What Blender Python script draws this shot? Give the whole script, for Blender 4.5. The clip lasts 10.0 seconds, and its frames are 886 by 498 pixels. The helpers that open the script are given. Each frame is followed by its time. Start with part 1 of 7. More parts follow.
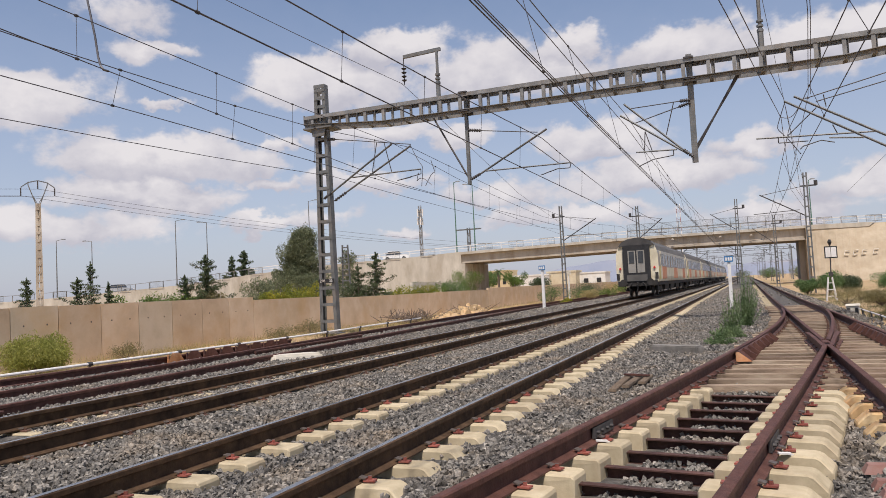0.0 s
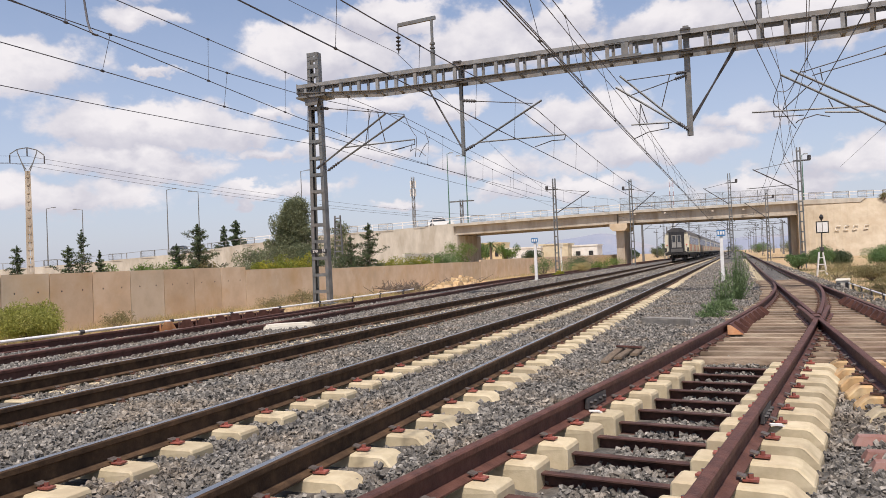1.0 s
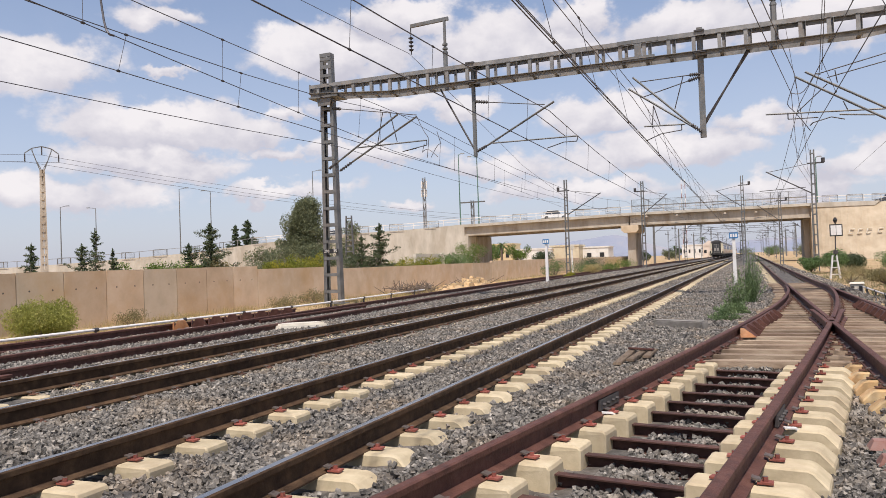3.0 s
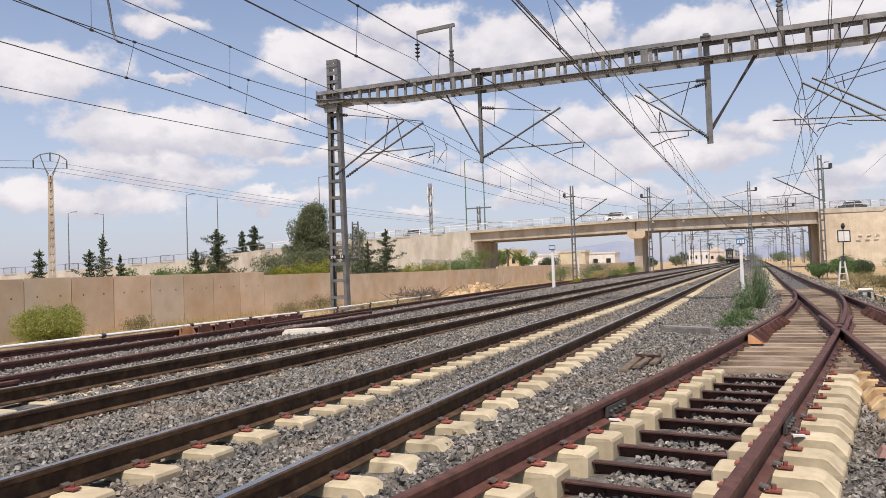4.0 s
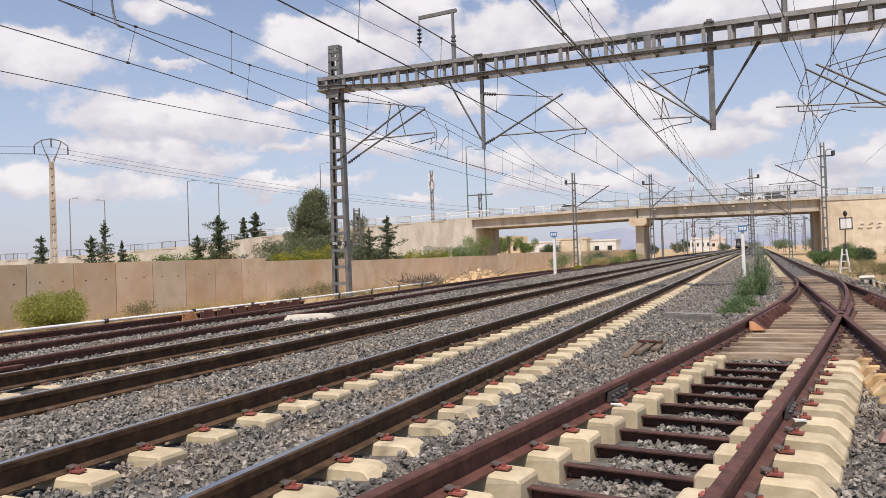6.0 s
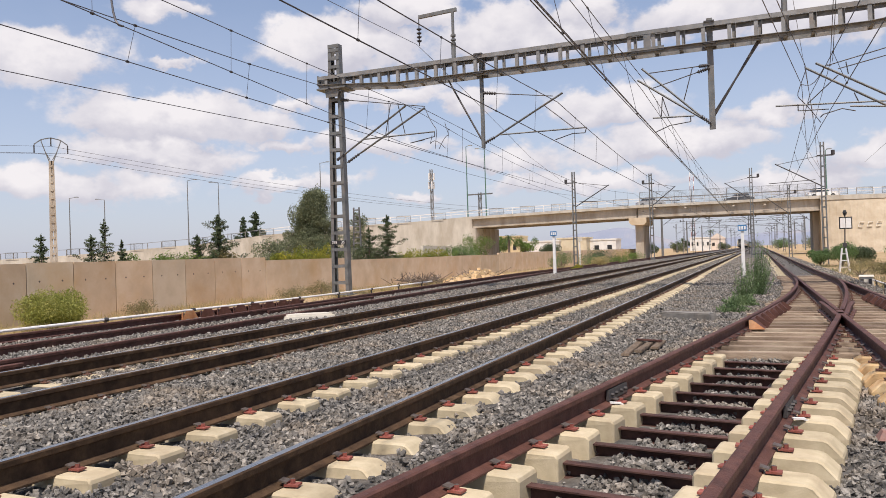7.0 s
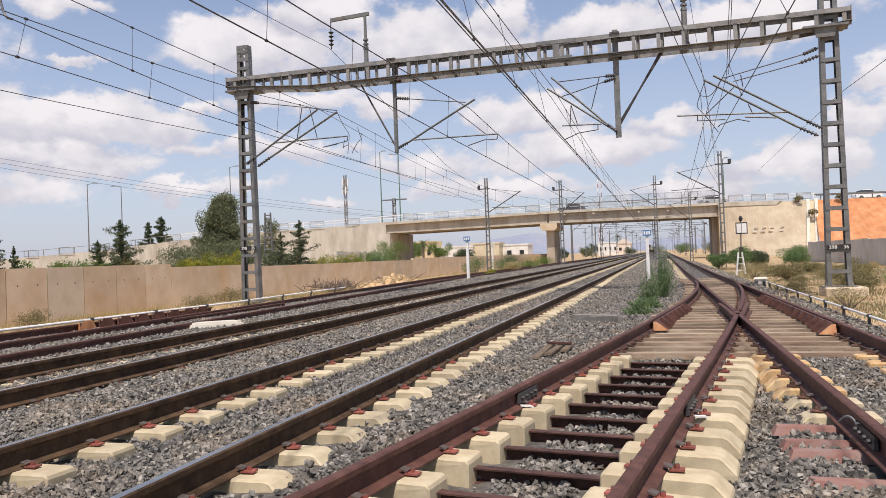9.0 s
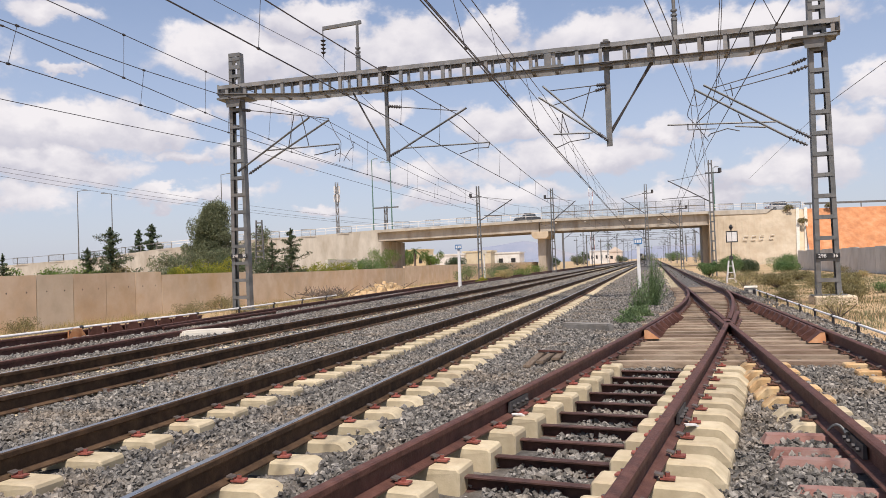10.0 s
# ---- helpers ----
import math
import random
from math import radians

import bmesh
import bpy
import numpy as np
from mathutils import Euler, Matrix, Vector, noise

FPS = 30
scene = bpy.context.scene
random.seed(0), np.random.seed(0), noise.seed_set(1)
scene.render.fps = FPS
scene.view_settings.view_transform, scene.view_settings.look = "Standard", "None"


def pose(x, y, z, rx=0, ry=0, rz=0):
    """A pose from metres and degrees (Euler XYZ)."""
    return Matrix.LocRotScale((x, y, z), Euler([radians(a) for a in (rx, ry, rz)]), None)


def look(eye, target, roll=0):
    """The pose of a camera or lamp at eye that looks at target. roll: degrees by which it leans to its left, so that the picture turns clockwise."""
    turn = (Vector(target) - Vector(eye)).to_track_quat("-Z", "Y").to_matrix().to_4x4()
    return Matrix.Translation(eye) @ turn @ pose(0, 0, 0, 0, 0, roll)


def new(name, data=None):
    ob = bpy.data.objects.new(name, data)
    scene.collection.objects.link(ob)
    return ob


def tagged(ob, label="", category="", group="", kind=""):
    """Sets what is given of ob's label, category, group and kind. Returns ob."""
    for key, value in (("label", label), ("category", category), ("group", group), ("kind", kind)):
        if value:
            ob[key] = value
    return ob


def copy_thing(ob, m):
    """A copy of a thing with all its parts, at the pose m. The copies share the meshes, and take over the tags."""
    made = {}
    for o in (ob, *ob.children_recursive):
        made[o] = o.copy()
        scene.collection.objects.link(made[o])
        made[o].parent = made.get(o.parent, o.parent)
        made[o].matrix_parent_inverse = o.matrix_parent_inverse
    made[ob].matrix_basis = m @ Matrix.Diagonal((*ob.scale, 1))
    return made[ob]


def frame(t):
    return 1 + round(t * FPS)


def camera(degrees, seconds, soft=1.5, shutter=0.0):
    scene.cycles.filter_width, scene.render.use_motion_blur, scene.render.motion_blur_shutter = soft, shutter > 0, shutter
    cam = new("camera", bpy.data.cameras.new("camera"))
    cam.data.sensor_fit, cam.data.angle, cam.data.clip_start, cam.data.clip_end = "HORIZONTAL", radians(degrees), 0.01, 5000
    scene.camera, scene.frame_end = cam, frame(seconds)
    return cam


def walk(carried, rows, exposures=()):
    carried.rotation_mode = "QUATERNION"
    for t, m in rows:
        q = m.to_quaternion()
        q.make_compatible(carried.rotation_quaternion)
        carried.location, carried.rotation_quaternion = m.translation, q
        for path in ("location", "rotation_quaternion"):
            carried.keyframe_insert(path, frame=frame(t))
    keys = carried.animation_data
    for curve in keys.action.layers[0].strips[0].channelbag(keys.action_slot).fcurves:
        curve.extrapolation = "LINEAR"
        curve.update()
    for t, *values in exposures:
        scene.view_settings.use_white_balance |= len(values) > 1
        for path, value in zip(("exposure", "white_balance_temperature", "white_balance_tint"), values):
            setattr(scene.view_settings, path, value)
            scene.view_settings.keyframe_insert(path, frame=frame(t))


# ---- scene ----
cam = camera(61.0, 10.0, soft=0.65)
PATH = [
    (0, pose(0.055, -0.055, 1.136, 93.146, 2.873, 22.001)),
    (0.5, pose(0.045, -0.031, 1.123, 91.323, 3.112, 21.453)),
    (1, pose(0.019, -0.025, 1.122, 90.970, 2.373, 21.409)),
    (1.5, pose(0.013, -0.034, 1.123, 90.966, 2.073, 21.615)),
    (2, pose(0.006, -0.042, 1.120, 90.926, 2.005, 21.618)),
    (2.5, pose(0.002, -0.050, 1.121, 90.908, 2.025, 21.879)),
    (4, pose(-0.001, -0.059, 1.126, 91.514, 1.961, 22.672)),
    (4.5, pose(-0.003, -0.053, 1.123, 91.596, 2.158, 22.682)),
    (5, pose(-0.010, -0.061, 1.115, 90.991, 2.142, 22.741)),
    (5.5, pose(-0.014, -0.066, 1.113, 90.579, 1.894, 22.789)),
    (7, pose(-0.009, -0.070, 1.105, 90.472, 1.834, 22.752)),
    (7.5, pose(-0.003, -0.068, 1.103, 90.199, 2.026, 22.808)),
    (8, pose(0.007, -0.046, 1.099, 90.113, 1.584, 20.849)),
    (8.5, pose(0.000, -0.014, 1.096, 90.404, 1.745, 18.205)),
    (9, pose(-0.003, 0.009, 1.095, 90.675, 2.128, 16.245)),
    (9.5, pose(-0.005, 0.010, 1.094, 91.021, 2.052, 15.418)),
    (10, pose(0.001, 0.003, 1.098, 91.256, 2.035, 15.607)),
]
walk(cam, PATH, exposures=[(0.0, -0.02, 6550, 15), (0.4, 0.10, 6550, 15), (0.8, 0.18, 6550, 15), (10.0, 0.18, 6550, 15)])

# ---- sky and sun ----
SUN_TO = Vector((0.13, -0.42, 0.90)).normalized()
SUN_ELEV = math.asin(SUN_TO.z)
SUN_AZ = math.atan2(SUN_TO.x, SUN_TO.y)


def sky_world():
    """Summer sky with scattered cumulus: big clouds have their own places, the rest is noise."""
    world = bpy.data.worlds.new("sky")
    scene.world = world
    world.use_nodes = True
    nt = world.node_tree
    nt.nodes.clear()
    N, L = nt.nodes.new, nt.links.new

    def m(op, a, b=None, c=None, clamp=False):
        n = N("ShaderNodeMath")
        n.operation, n.use_clamp = op, clamp
        for i, v in enumerate((a, b, c)):
            if v is None:
                continue
            if isinstance(v, (int, float)):
                n.inputs[i].default_value = v
            else:
                L(v, n.inputs[i])
        return n.outputs[0]

    co = N("ShaderNodeTexCoord")
    sep = N("ShaderNodeSeparateXYZ")
    L(co.outputs["Generated"], sep.inputs[0])
    x, y, z = sep.outputs
    az = m("ARCTAN2", x, y)
    el = m("ARCSINE", z)
    # noise in directions, stretched along the horizon
    comb = N("ShaderNodeCombineXYZ")
    L(az, comb.inputs[0])
    L(m("MULTIPLY", el, 1.35), comb.inputs[1])
    warp = N("ShaderNodeTexNoise")
    warp.inputs["Scale"].default_value, warp.inputs["Detail"].default_value = 11.0, 7.0
    warp.inputs["Roughness"].default_value = 0.55
    L(comb.outputs[0], warp.inputs["Vector"])
    fine = N("ShaderNodeTexNoise")
    fine.inputs["Scale"].default_value, fine.inputs["Detail"].default_value = 40.0, 6.0
    fine.inputs["Roughness"].default_value = 0.6
    L(comb.outputs[0], fine.inputs["Vector"])
    wob = m("SUBTRACT", warp.outputs["Fac"], 0.5)
    puff = N("ShaderNodeTexNoise")
    puff.inputs["Scale"].default_value, puff.inputs["Detail"].default_value, puff.inputs["Roughness"].default_value = 24.0, 4.0, 0.55
    L(comb.outputs[0], puff.inputs["Vector"])
    shift = N("ShaderNodeSeparateXYZ")
    L(puff.outputs["Color"], shift.inputs[0])
    az = m("ADD", az, m("MULTIPLY", m("SUBTRACT", shift.outputs[0], 0.5), 0.085))
    el = m("ADD", el, m("MULTIPLY", m("SUBTRACT", shift.outputs[1], 0.5), 0.060))
    wob2 = m("SUBTRACT", fine.outputs["Fac"], 0.5)

    # azimuth to the right of the tracks, elevation, half width, half height, strength (degrees)
    field, under = None, None
    for a, e, w, h, s in CLOUDS:
        da = m("DIVIDE", m("SUBTRACT", az, radians(a)), radians(w))
        de = m("DIVIDE", m("SUBTRACT", el, radians(e)), radians(h))
        # flat base: the lower half falls off faster
        de = m("MULTIPLY", de, m("ADD", 1.0, m("MULTIPLY", m("LESS_THAN", de, 0.0), 0.35)))
        r2 = m("ADD", m("MULTIPLY", da, da), m("MULTIPLY", de, de))
        g = m("MULTIPLY", m("POWER", 2.718, m("MULTIPLY", r2, -1.0)), s)
        low = m("MULTIPLY", g, m("ADD", 0.35, m("MULTIPLY", de, -0.75), clamp=True))
        under = low if under is None else m("MAXIMUM", under, low)
        field = g if field is None else m("MAXIMUM", field, g)
    field = m("ADD", field, m("MULTIPLY", wob, 0.95))
    field = m("ADD", field, m("MULTIPLY", wob2, 0.42))
    ramp = N("ShaderNodeValToRGB")
    ramp.color_ramp.elements[0].position, ramp.color_ramp.elements[1].position = 0.23, 0.58
    ramp.color_ramp.interpolation = "EASE"
    L(field, ramp.inputs[0])
    cover = m("MULTIPLY", ramp.outputs["Color"], 0.95)
    # thin veil near the horizon
    veil = m("MULTIPLY", m("SUBTRACT", 1.0, m("DIVIDE", el, radians(26)), clamp=True), 0.72)
    above = m("GREATER_THAN", z, -0.02)
    cover, veil = m("MULTIPLY", cover, above), m("MULTIPLY", veil, above)
    # cloud brightness: thick middles greyer at their base
    body = N("ShaderNodeValToRGB")
    body.color_ramp.elements[0].position, body.color_ramp.elements[0].color = 0.22, (0.66, 0.665, 0.735, 1)
    body.color_ramp.elements[1].position, body.color_ramp.elements[1].color = 0.62, (1.0, 0.985, 0.98, 1)
    soft = N("ShaderNodeTexNoise")
    soft.inputs["Scale"].default_value, soft.inputs["Detail"].default_value = 14.0, 5.0
    L(comb.outputs[0], soft.inputs["Vector"])
    lit = m("ADD", m("MULTIPLY", field, 0.30), m("MULTIPLY", soft.outputs["Fac"], 0.75))
    lit = m("SUBTRACT", lit, m("MULTIPLY", under, 0.55))
    L(lit, body.inputs[0])

    sky = N("ShaderNodeTexSky")
    sky.sky_type, sky.sun_disc = "NISHITA", False
    sky.sun_elevation, sky.sun_rotation = SUN_ELEV, SUN_AZ
    sky.air_density, sky.dust_density, sky.ozone_density = 1.0, 1.2, 1.5
    bg_sky, bg_cloud, mix = N("ShaderNodeBackground"), N("ShaderNodeBackground"), N("ShaderNodeMixShader")
    L(sky.outputs[0], bg_sky.inputs[0])
    bg_sky.inputs[1].default_value = 0.124
    L(body.outputs[0], bg_cloud.inputs[0])
    bg_cloud.inputs[1].default_value = 0.80
    # pale blue haze that thickens towards the horizon
    bg_haze, thin = N("ShaderNodeBackground"), N("ShaderNodeMixShader")
    bg_haze.inputs[0].default_value, bg_haze.inputs[1].default_value = (0.60, 0.655, 0.80, 1), 0.82
    L(veil, thin.inputs[0])
    L(bg_sky.outputs[0], thin.inputs[1])
    L(bg_haze.outputs[0], thin.inputs[2])
    L(cover, mix.inputs[0])
    L(thin.outputs[0], mix.inputs[1])
    L(bg_cloud.outputs[0], mix.inputs[2])
    out = N("ShaderNodeOutputWorld")
    L(mix.outputs[0], out.inputs[0])


CLOUDS = [
    (-50.4, 13.9, 4.5, 2.3, 1), (-42.1, 17.9, 3.7, 1.1, 0.75), (-42.0, 14.1, 2.0, 0.5, 0.8), (-42.3, 10.2, 7.9, 2.1, 1.05), (-43.5, 7.7, 6.8, 1.5, 1),
    (-36.5, 9.9, 2.9, 1.7, 0.95), (-33.4, 11.1, 2.0, 0.8, 0.85), (-34.5, 8.4, 2.4, 1.0, 0.9), (-29.7, 15.5, 6.6, 2.3, 1.05), (-24.9, 18.0, 4.6, 1.6, 1),
    (-16.3, 15.8, 7.4, 2.6, 1.05), (-11.6, 17.3, 3.4, 1.6, 0.95), (-2.7, 16.0, 6.1, 2.0, 1.05), (5.3, 15.0, 6.1, 2.1, 1.05), (-27.2, 11.9, 4.8, 1.2, 0.9),
    (-10.0, 10.2, 5.2, 1.9, 0.95),
]
CLOUDS += [
    (-5.0, 7.6, 7.6, 1.7, 1), (0.8, 9.0, 3.8, 1.1, 0.8), (6.6, 5.7, 3.1, 1.8, 0.95), (-27.8, 8.5, 5.6, 1.2, 0.9), (-34.6, 5.6, 3.9, 0.7, 0.8),
    (-25.1, 4.4, 2.3, 0.7, 0.8), (-49.0, 5.4, 9.4, 1.6, 0.8), (-17.9, 7.0, 5.0, 1.3, 0.8), (-11.6, 5.2, 9.5, 1.1, 0.8), (-31.2, 5.9, 3.0, 0.9, 0.7),
    (2.8, 4.3, 6.0, 1.4, 0.85), (-19.9, 11.5, 3.0, 1.1, 0.8), (7.4, 15.2, 7.4, 2.0, 1), (13.0, 8.1, 2.7, 2.0, 0.95), (10.2, 5.7, 4.4, 1.8, 0.9),
    (14.5, 10.8, 2.2, 1.7, 0.8), (-44.0, 19.9, 6.0, 1.9, 0.5),
]
CLOUDS += [
    (-70, 14, 12, 5, 0.9), (60, 15, 14, 6, 0.9), (100, 12, 14, 6, 0.9), (-110, 16, 16, 6, 0.9), (150, 14, 18, 7, 0.9), (-150, 10, 16, 5, 0.9), (10, 55, 30, 10, 0.8), (-60, 45, 18, 8, 0.8),
]
sky_world()
sun_data = bpy.data.lights.new("sun", "SUN")
sun_data.energy, sun_data.angle, sun_data.color = 4.2, radians(0.6), (1.0, 0.945, 0.86)
sun = new("sun", sun_data)
sun.matrix_world = look(SUN_TO * 200, (0, 0, 0))

# ---- materials ----
def material(name, colors, scale=4.0, rough=0.8, metal=0.0, bump=0.3, bump_scale=40.0, spread=0.0, island=False,
             stain=None, stain_scale=0.6, stain_amount=0.5, local=False, stretch=(1, 1, 1), spec=0.5, translucent=0.0):
    """Two scales of colour noise, a stain layer, fine relief; spread: how far single pieces differ in brightness."""
    mt = bpy.data.materials.new(name)
    mt.use_nodes = True
    nt = mt.node_tree
    N, L = nt.nodes.new, nt.links.new
    b = nt.nodes["Principled BSDF"]
    geo = N("ShaderNodeNewGeometry")
    tex = N("ShaderNodeTexCoord")
    src = tex.outputs["Object"] if local else geo.outputs["Position"]
    mp = N("ShaderNodeMapping")
    mp.inputs["Scale"].default_value = stretch
    L(src, mp.inputs[0])

    def noise_fac(s, detail=6.0, r=0.6):
        n = N("ShaderNodeTexNoise")
        n.inputs["Scale"].default_value, n.inputs["Detail"].default_value, n.inputs["Roughness"].default_value = s, detail, r
        L(mp.outputs[0], n.inputs["Vector"])
        return n.outputs["Fac"]

    ramp = N("ShaderNodeValToRGB")
    el = ramp.color_ramp.elements
    el[0].position, el[1].position = 0.3, 0.7
    el[0].color, el[1].color = (*colors[0], 1), (*colors[-1], 1)
    for i, c in enumerate(colors[1:-1]):
        e = el.new(0.3 + 0.4 * (i + 1) / (len(colors) - 1))
        e.color = (*c, 1)
    L(noise_fac(scale), ramp.inputs[0])
    col = ramp.outputs[0]
    if stain:
        st = N("ShaderNodeValToRGB")
        st.color_ramp.elements[0].position, st.color_ramp.elements[1].position = 0.48, 0.68
        L(noise_fac(stain_scale, 8.0, 0.65), st.inputs[0])
        mul = N("ShaderNodeMath")
        mul.operation = "MULTIPLY"
        mul.inputs[1].default_value = stain_amount
        L(st.outputs[0], mul.inputs[0])
        mix = N("ShaderNodeMix")
        mix.data_type = "RGBA"
        L(mul.outputs[0], mix.inputs[0])
        L(col, mix.inputs[6])
        mix.inputs[7].default_value = (*stain, 1)
        col = mix.outputs[2]
    if spread:
        rnd = geo.outputs["Random Per Island"] if island else N("ShaderNodeObjectInfo").outputs["Random"]
        rng = N("ShaderNodeMapRange")
        rng.inputs[3].default_value, rng.inputs[4].default_value = 1 - spread, 1 + spread
        L(rnd, rng.inputs[0])
        hsv = N("ShaderNodeHueSaturation")
        L(rng.outputs[0], hsv.inputs["Value"])
        L(col, hsv.inputs["Color"])
        col = hsv.outputs[0]
    L(col, b.inputs["Base Color"])
    b.inputs["Metallic"].default_value = metal
    b.inputs["Specular IOR Level"].default_value = spec
    rr = N("ShaderNodeMapRange")
    rr.inputs[3].default_value, rr.inputs[4].default_value = max(0.02, rough - 0.12), min(1.0, rough + 0.12)
    L(noise_fac(scale * 3), rr.inputs[0])
    L(rr.outputs[0], b.inputs["Roughness"])
    if bump:
        bp = N("ShaderNodeBump")
        bp.inputs["Strength"].default_value, bp.inputs["Distance"].default_value = bump, 0.02
        L(noise_fac(bump_scale, 5.0), bp.inputs["Height"])
        L(bp.outputs[0], b.inputs["Normal"])
    if translucent:
        tr = N("ShaderNodeBsdfTranslucent")
        L(col, tr.inputs[0])
        mx = N("ShaderNodeMixShader")
        mx.inputs[0].default_value = translucent
        L(b.outputs[0], mx.inputs[1])
        L(tr.outputs[0], mx.inputs[2])
        L(mx.outputs[0], nt.nodes["Material Output"].inputs[0])
    return mt


M = {}
M["rail_side"] = material("rail_rust_dark", [(0.036, 0.020, 0.011), (0.064, 0.037, 0.020), (0.105, 0.063, 0.034)], 9, 0.85, 0.0, 0.3, 60, stain=(0.15, 0.085, 0.045), stain_scale=1.6, spec=0.25)
M["rail_red"] = material("rail_rust_red", [(0.070, 0.029, 0.020), (0.112, 0.046, 0.032), (0.158, 0.070, 0.049)], 8, 0.65, 0.25, 0.25, 60, stain=(0.06, 0.025, 0.02), stain_scale=2.2)
M["rail_head"] = material("rail_head_worn", [(0.34, 0.325, 0.31), (0.44, 0.425, 0.41), (0.52, 0.50, 0.48)], 3, 0.27, 0.95, 0.05, 90, stretch=(1, 0.15, 1), stain=(0.16, 0.11, 0.08), stain_scale=1.2)
M["ballast"] = material("ballast_stone", [(0.066, 0.061, 0.053), (0.175, 0.160, 0.138), (0.36, 0.325, 0.275)], 14, 0.9, 0, 0.5, 90, spread=0.48, island=True, stain=(0.31, 0.225, 0.14), stain_scale=1.3, stain_amount=0.48)
# dirt colour, made darker still for the shade in the timber gaps
M["ballast_soiled_shaded"] = material("ballast_soiled_shaded", [(0.020, 0.016, 0.012), (0.046, 0.036, 0.027), (0.095, 0.073, 0.053)], 14, 0.95, 0, 0.5, 90, spread=0.5, island=True, stain=(0.12, 0.07, 0.045), stain_scale=1.6, stain_amount=0.4)
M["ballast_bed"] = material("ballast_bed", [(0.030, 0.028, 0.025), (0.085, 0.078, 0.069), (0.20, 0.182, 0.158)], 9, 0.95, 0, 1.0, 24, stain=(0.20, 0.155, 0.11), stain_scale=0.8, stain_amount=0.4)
M["earth"] = material("dry_earth", [(0.30, 0.19, 0.10), (0.44, 0.29, 0.15), (0.52, 0.40, 0.24)], 0.7, 0.95, 0, 0.7, 9, stain=(0.20, 0.19, 0.07), stain_scale=0.12, stain_amount=0.7)
M["red_earth"] = material("red_earth", [(0.40, 0.15, 0.06), (0.52, 0.22, 0.09), (0.60, 0.30, 0.15)], 0.9, 0.95, 0, 0.9, 3.0, stain=(0.33, 0.15, 0.07), stain_scale=0.5)
M["block"] = material("sleeper_concrete", [(0.40, 0.325, 0.205), (0.49, 0.405, 0.26), (0.56, 0.47, 0.315)], 7, 0.85, 0, 0.13, 90, spread=0.12, stain=(0.36, 0.27, 0.17), stain_scale=3.0, stain_amount=0.5)
M["block_rusty"] = material("sleeper_concrete_rust_stained", [(0.45, 0.27, 0.12), (0.55, 0.37, 0.18), (0.60, 0.46, 0.27)], 6, 0.85, 0, 0.3, 120, spread=0.15, stain=(0.42, 0.17, 0.05), stain_scale=2.5, stain_amount=0.7)
M["tie"] = material("tie_bar_steel", [(0.052, 0.025, 0.020), (0.095, 0.045, 0.034), (0.135, 0.064, 0.047)], 10, 0.7, 0.3, 0.2, 80, spread=0.2)
M["clip"] = material("clip_red_primer", [(0.20, 0.055, 0.042), (0.30, 0.085, 0.062), (0.24, 0.10, 0.075)], 25, 0.7, 0.1, 0.2, 120, spread=0.25)
M["clip_rust"] = material("clip_brown_rust", [(0.085, 0.045, 0.032), (0.135, 0.068, 0.046), (0.18, 0.085, 0.06)], 25, 0.8, 0.1, 0.2, 120, spread=0.3)
M["bolt"] = material("bolt_steel", [(0.13, 0.10, 0.085), (0.22, 0.185, 0.16)], 40, 0.55, 0.6, 0.2, 120)
M["timber"] = material("bearer_timber", [(0.150, 0.102, 0.065), (0.285, 0.207, 0.14), (0.43, 0.34, 0.24)], 5, 0.9, 0, 0.5, 60, spread=0.28, stretch=(0.3, 2.0, 1), stain=(0.15, 0.075, 0.05), stain_scale=1.5)
M["wall"] = material("cast_wall_concrete", [(0.50, 0.375, 0.25), (0.58, 0.44, 0.30), (0.64, 0.51, 0.37)], 1.2, 0.9, 0, 0.2, 40, spread=0.11, stain=(0.52, 0.33, 0.16), stain_scale=0.5, stain_amount=0.6)
M["wall_faded"] = material("faded_wall_concrete", [(0.47, 0.385, 0.275), (0.55, 0.455, 0.335), (0.60, 0.51, 0.39)], 1.2, 0.9, 0, 0.2, 40, spread=0.08, stain=(0.50, 0.34, 0.18), stain_scale=0.5, stain_amount=0.6)
M["concrete"] = material("weathered_concrete", [(0.40, 0.362, 0.295), (0.50, 0.455, 0.375), (0.58, 0.535, 0.45)], 0.9, 0.9, 0, 0.25, 14, stain=(0.31, 0.255, 0.185), stain_scale=0.35, stain_amount=0.5, stretch=(1, 1, 0.35))
M["concrete_warm"] = material("warm_concrete", [(0.52, 0.41, 0.27), (0.60, 0.48, 0.33), (0.66, 0.545, 0.39)], 0.7, 0.92, 0, 0.25, 10, stain=(0.43, 0.31, 0.19), stain_scale=0.3, stain_amount=0.5)
M["slope_plaster"] = material("slope_plaster", [(0.40, 0.325, 0.225), (0.475, 0.39, 0.275), (0.53, 0.445, 0.325)], 0.7, 0.92, 0, 0.25, 10, stain=(0.34, 0.25, 0.155), stain_scale=0.3, stain_amount=0.5)
M["concrete_dark"] = material("girder_concrete", [(0.34, 0.29, 0.225), (0.44, 0.385, 0.31), (0.52, 0.46, 0.37)], 0.8, 0.9, 0, 0.25, 12, stain=(0.25, 0.18, 0.11), stain_scale=0.5, stain_amount=0.7, stretch=(1, 1, 0.3))
M["slab_white"] = material("pale_concrete", [(0.56, 0.51, 0.42), (0.68, 0.63, 0.53)], 5, 0.85, 0, 0.2, 60, stain=(0.45, 0.38, 0.28), stain_scale=2.5)
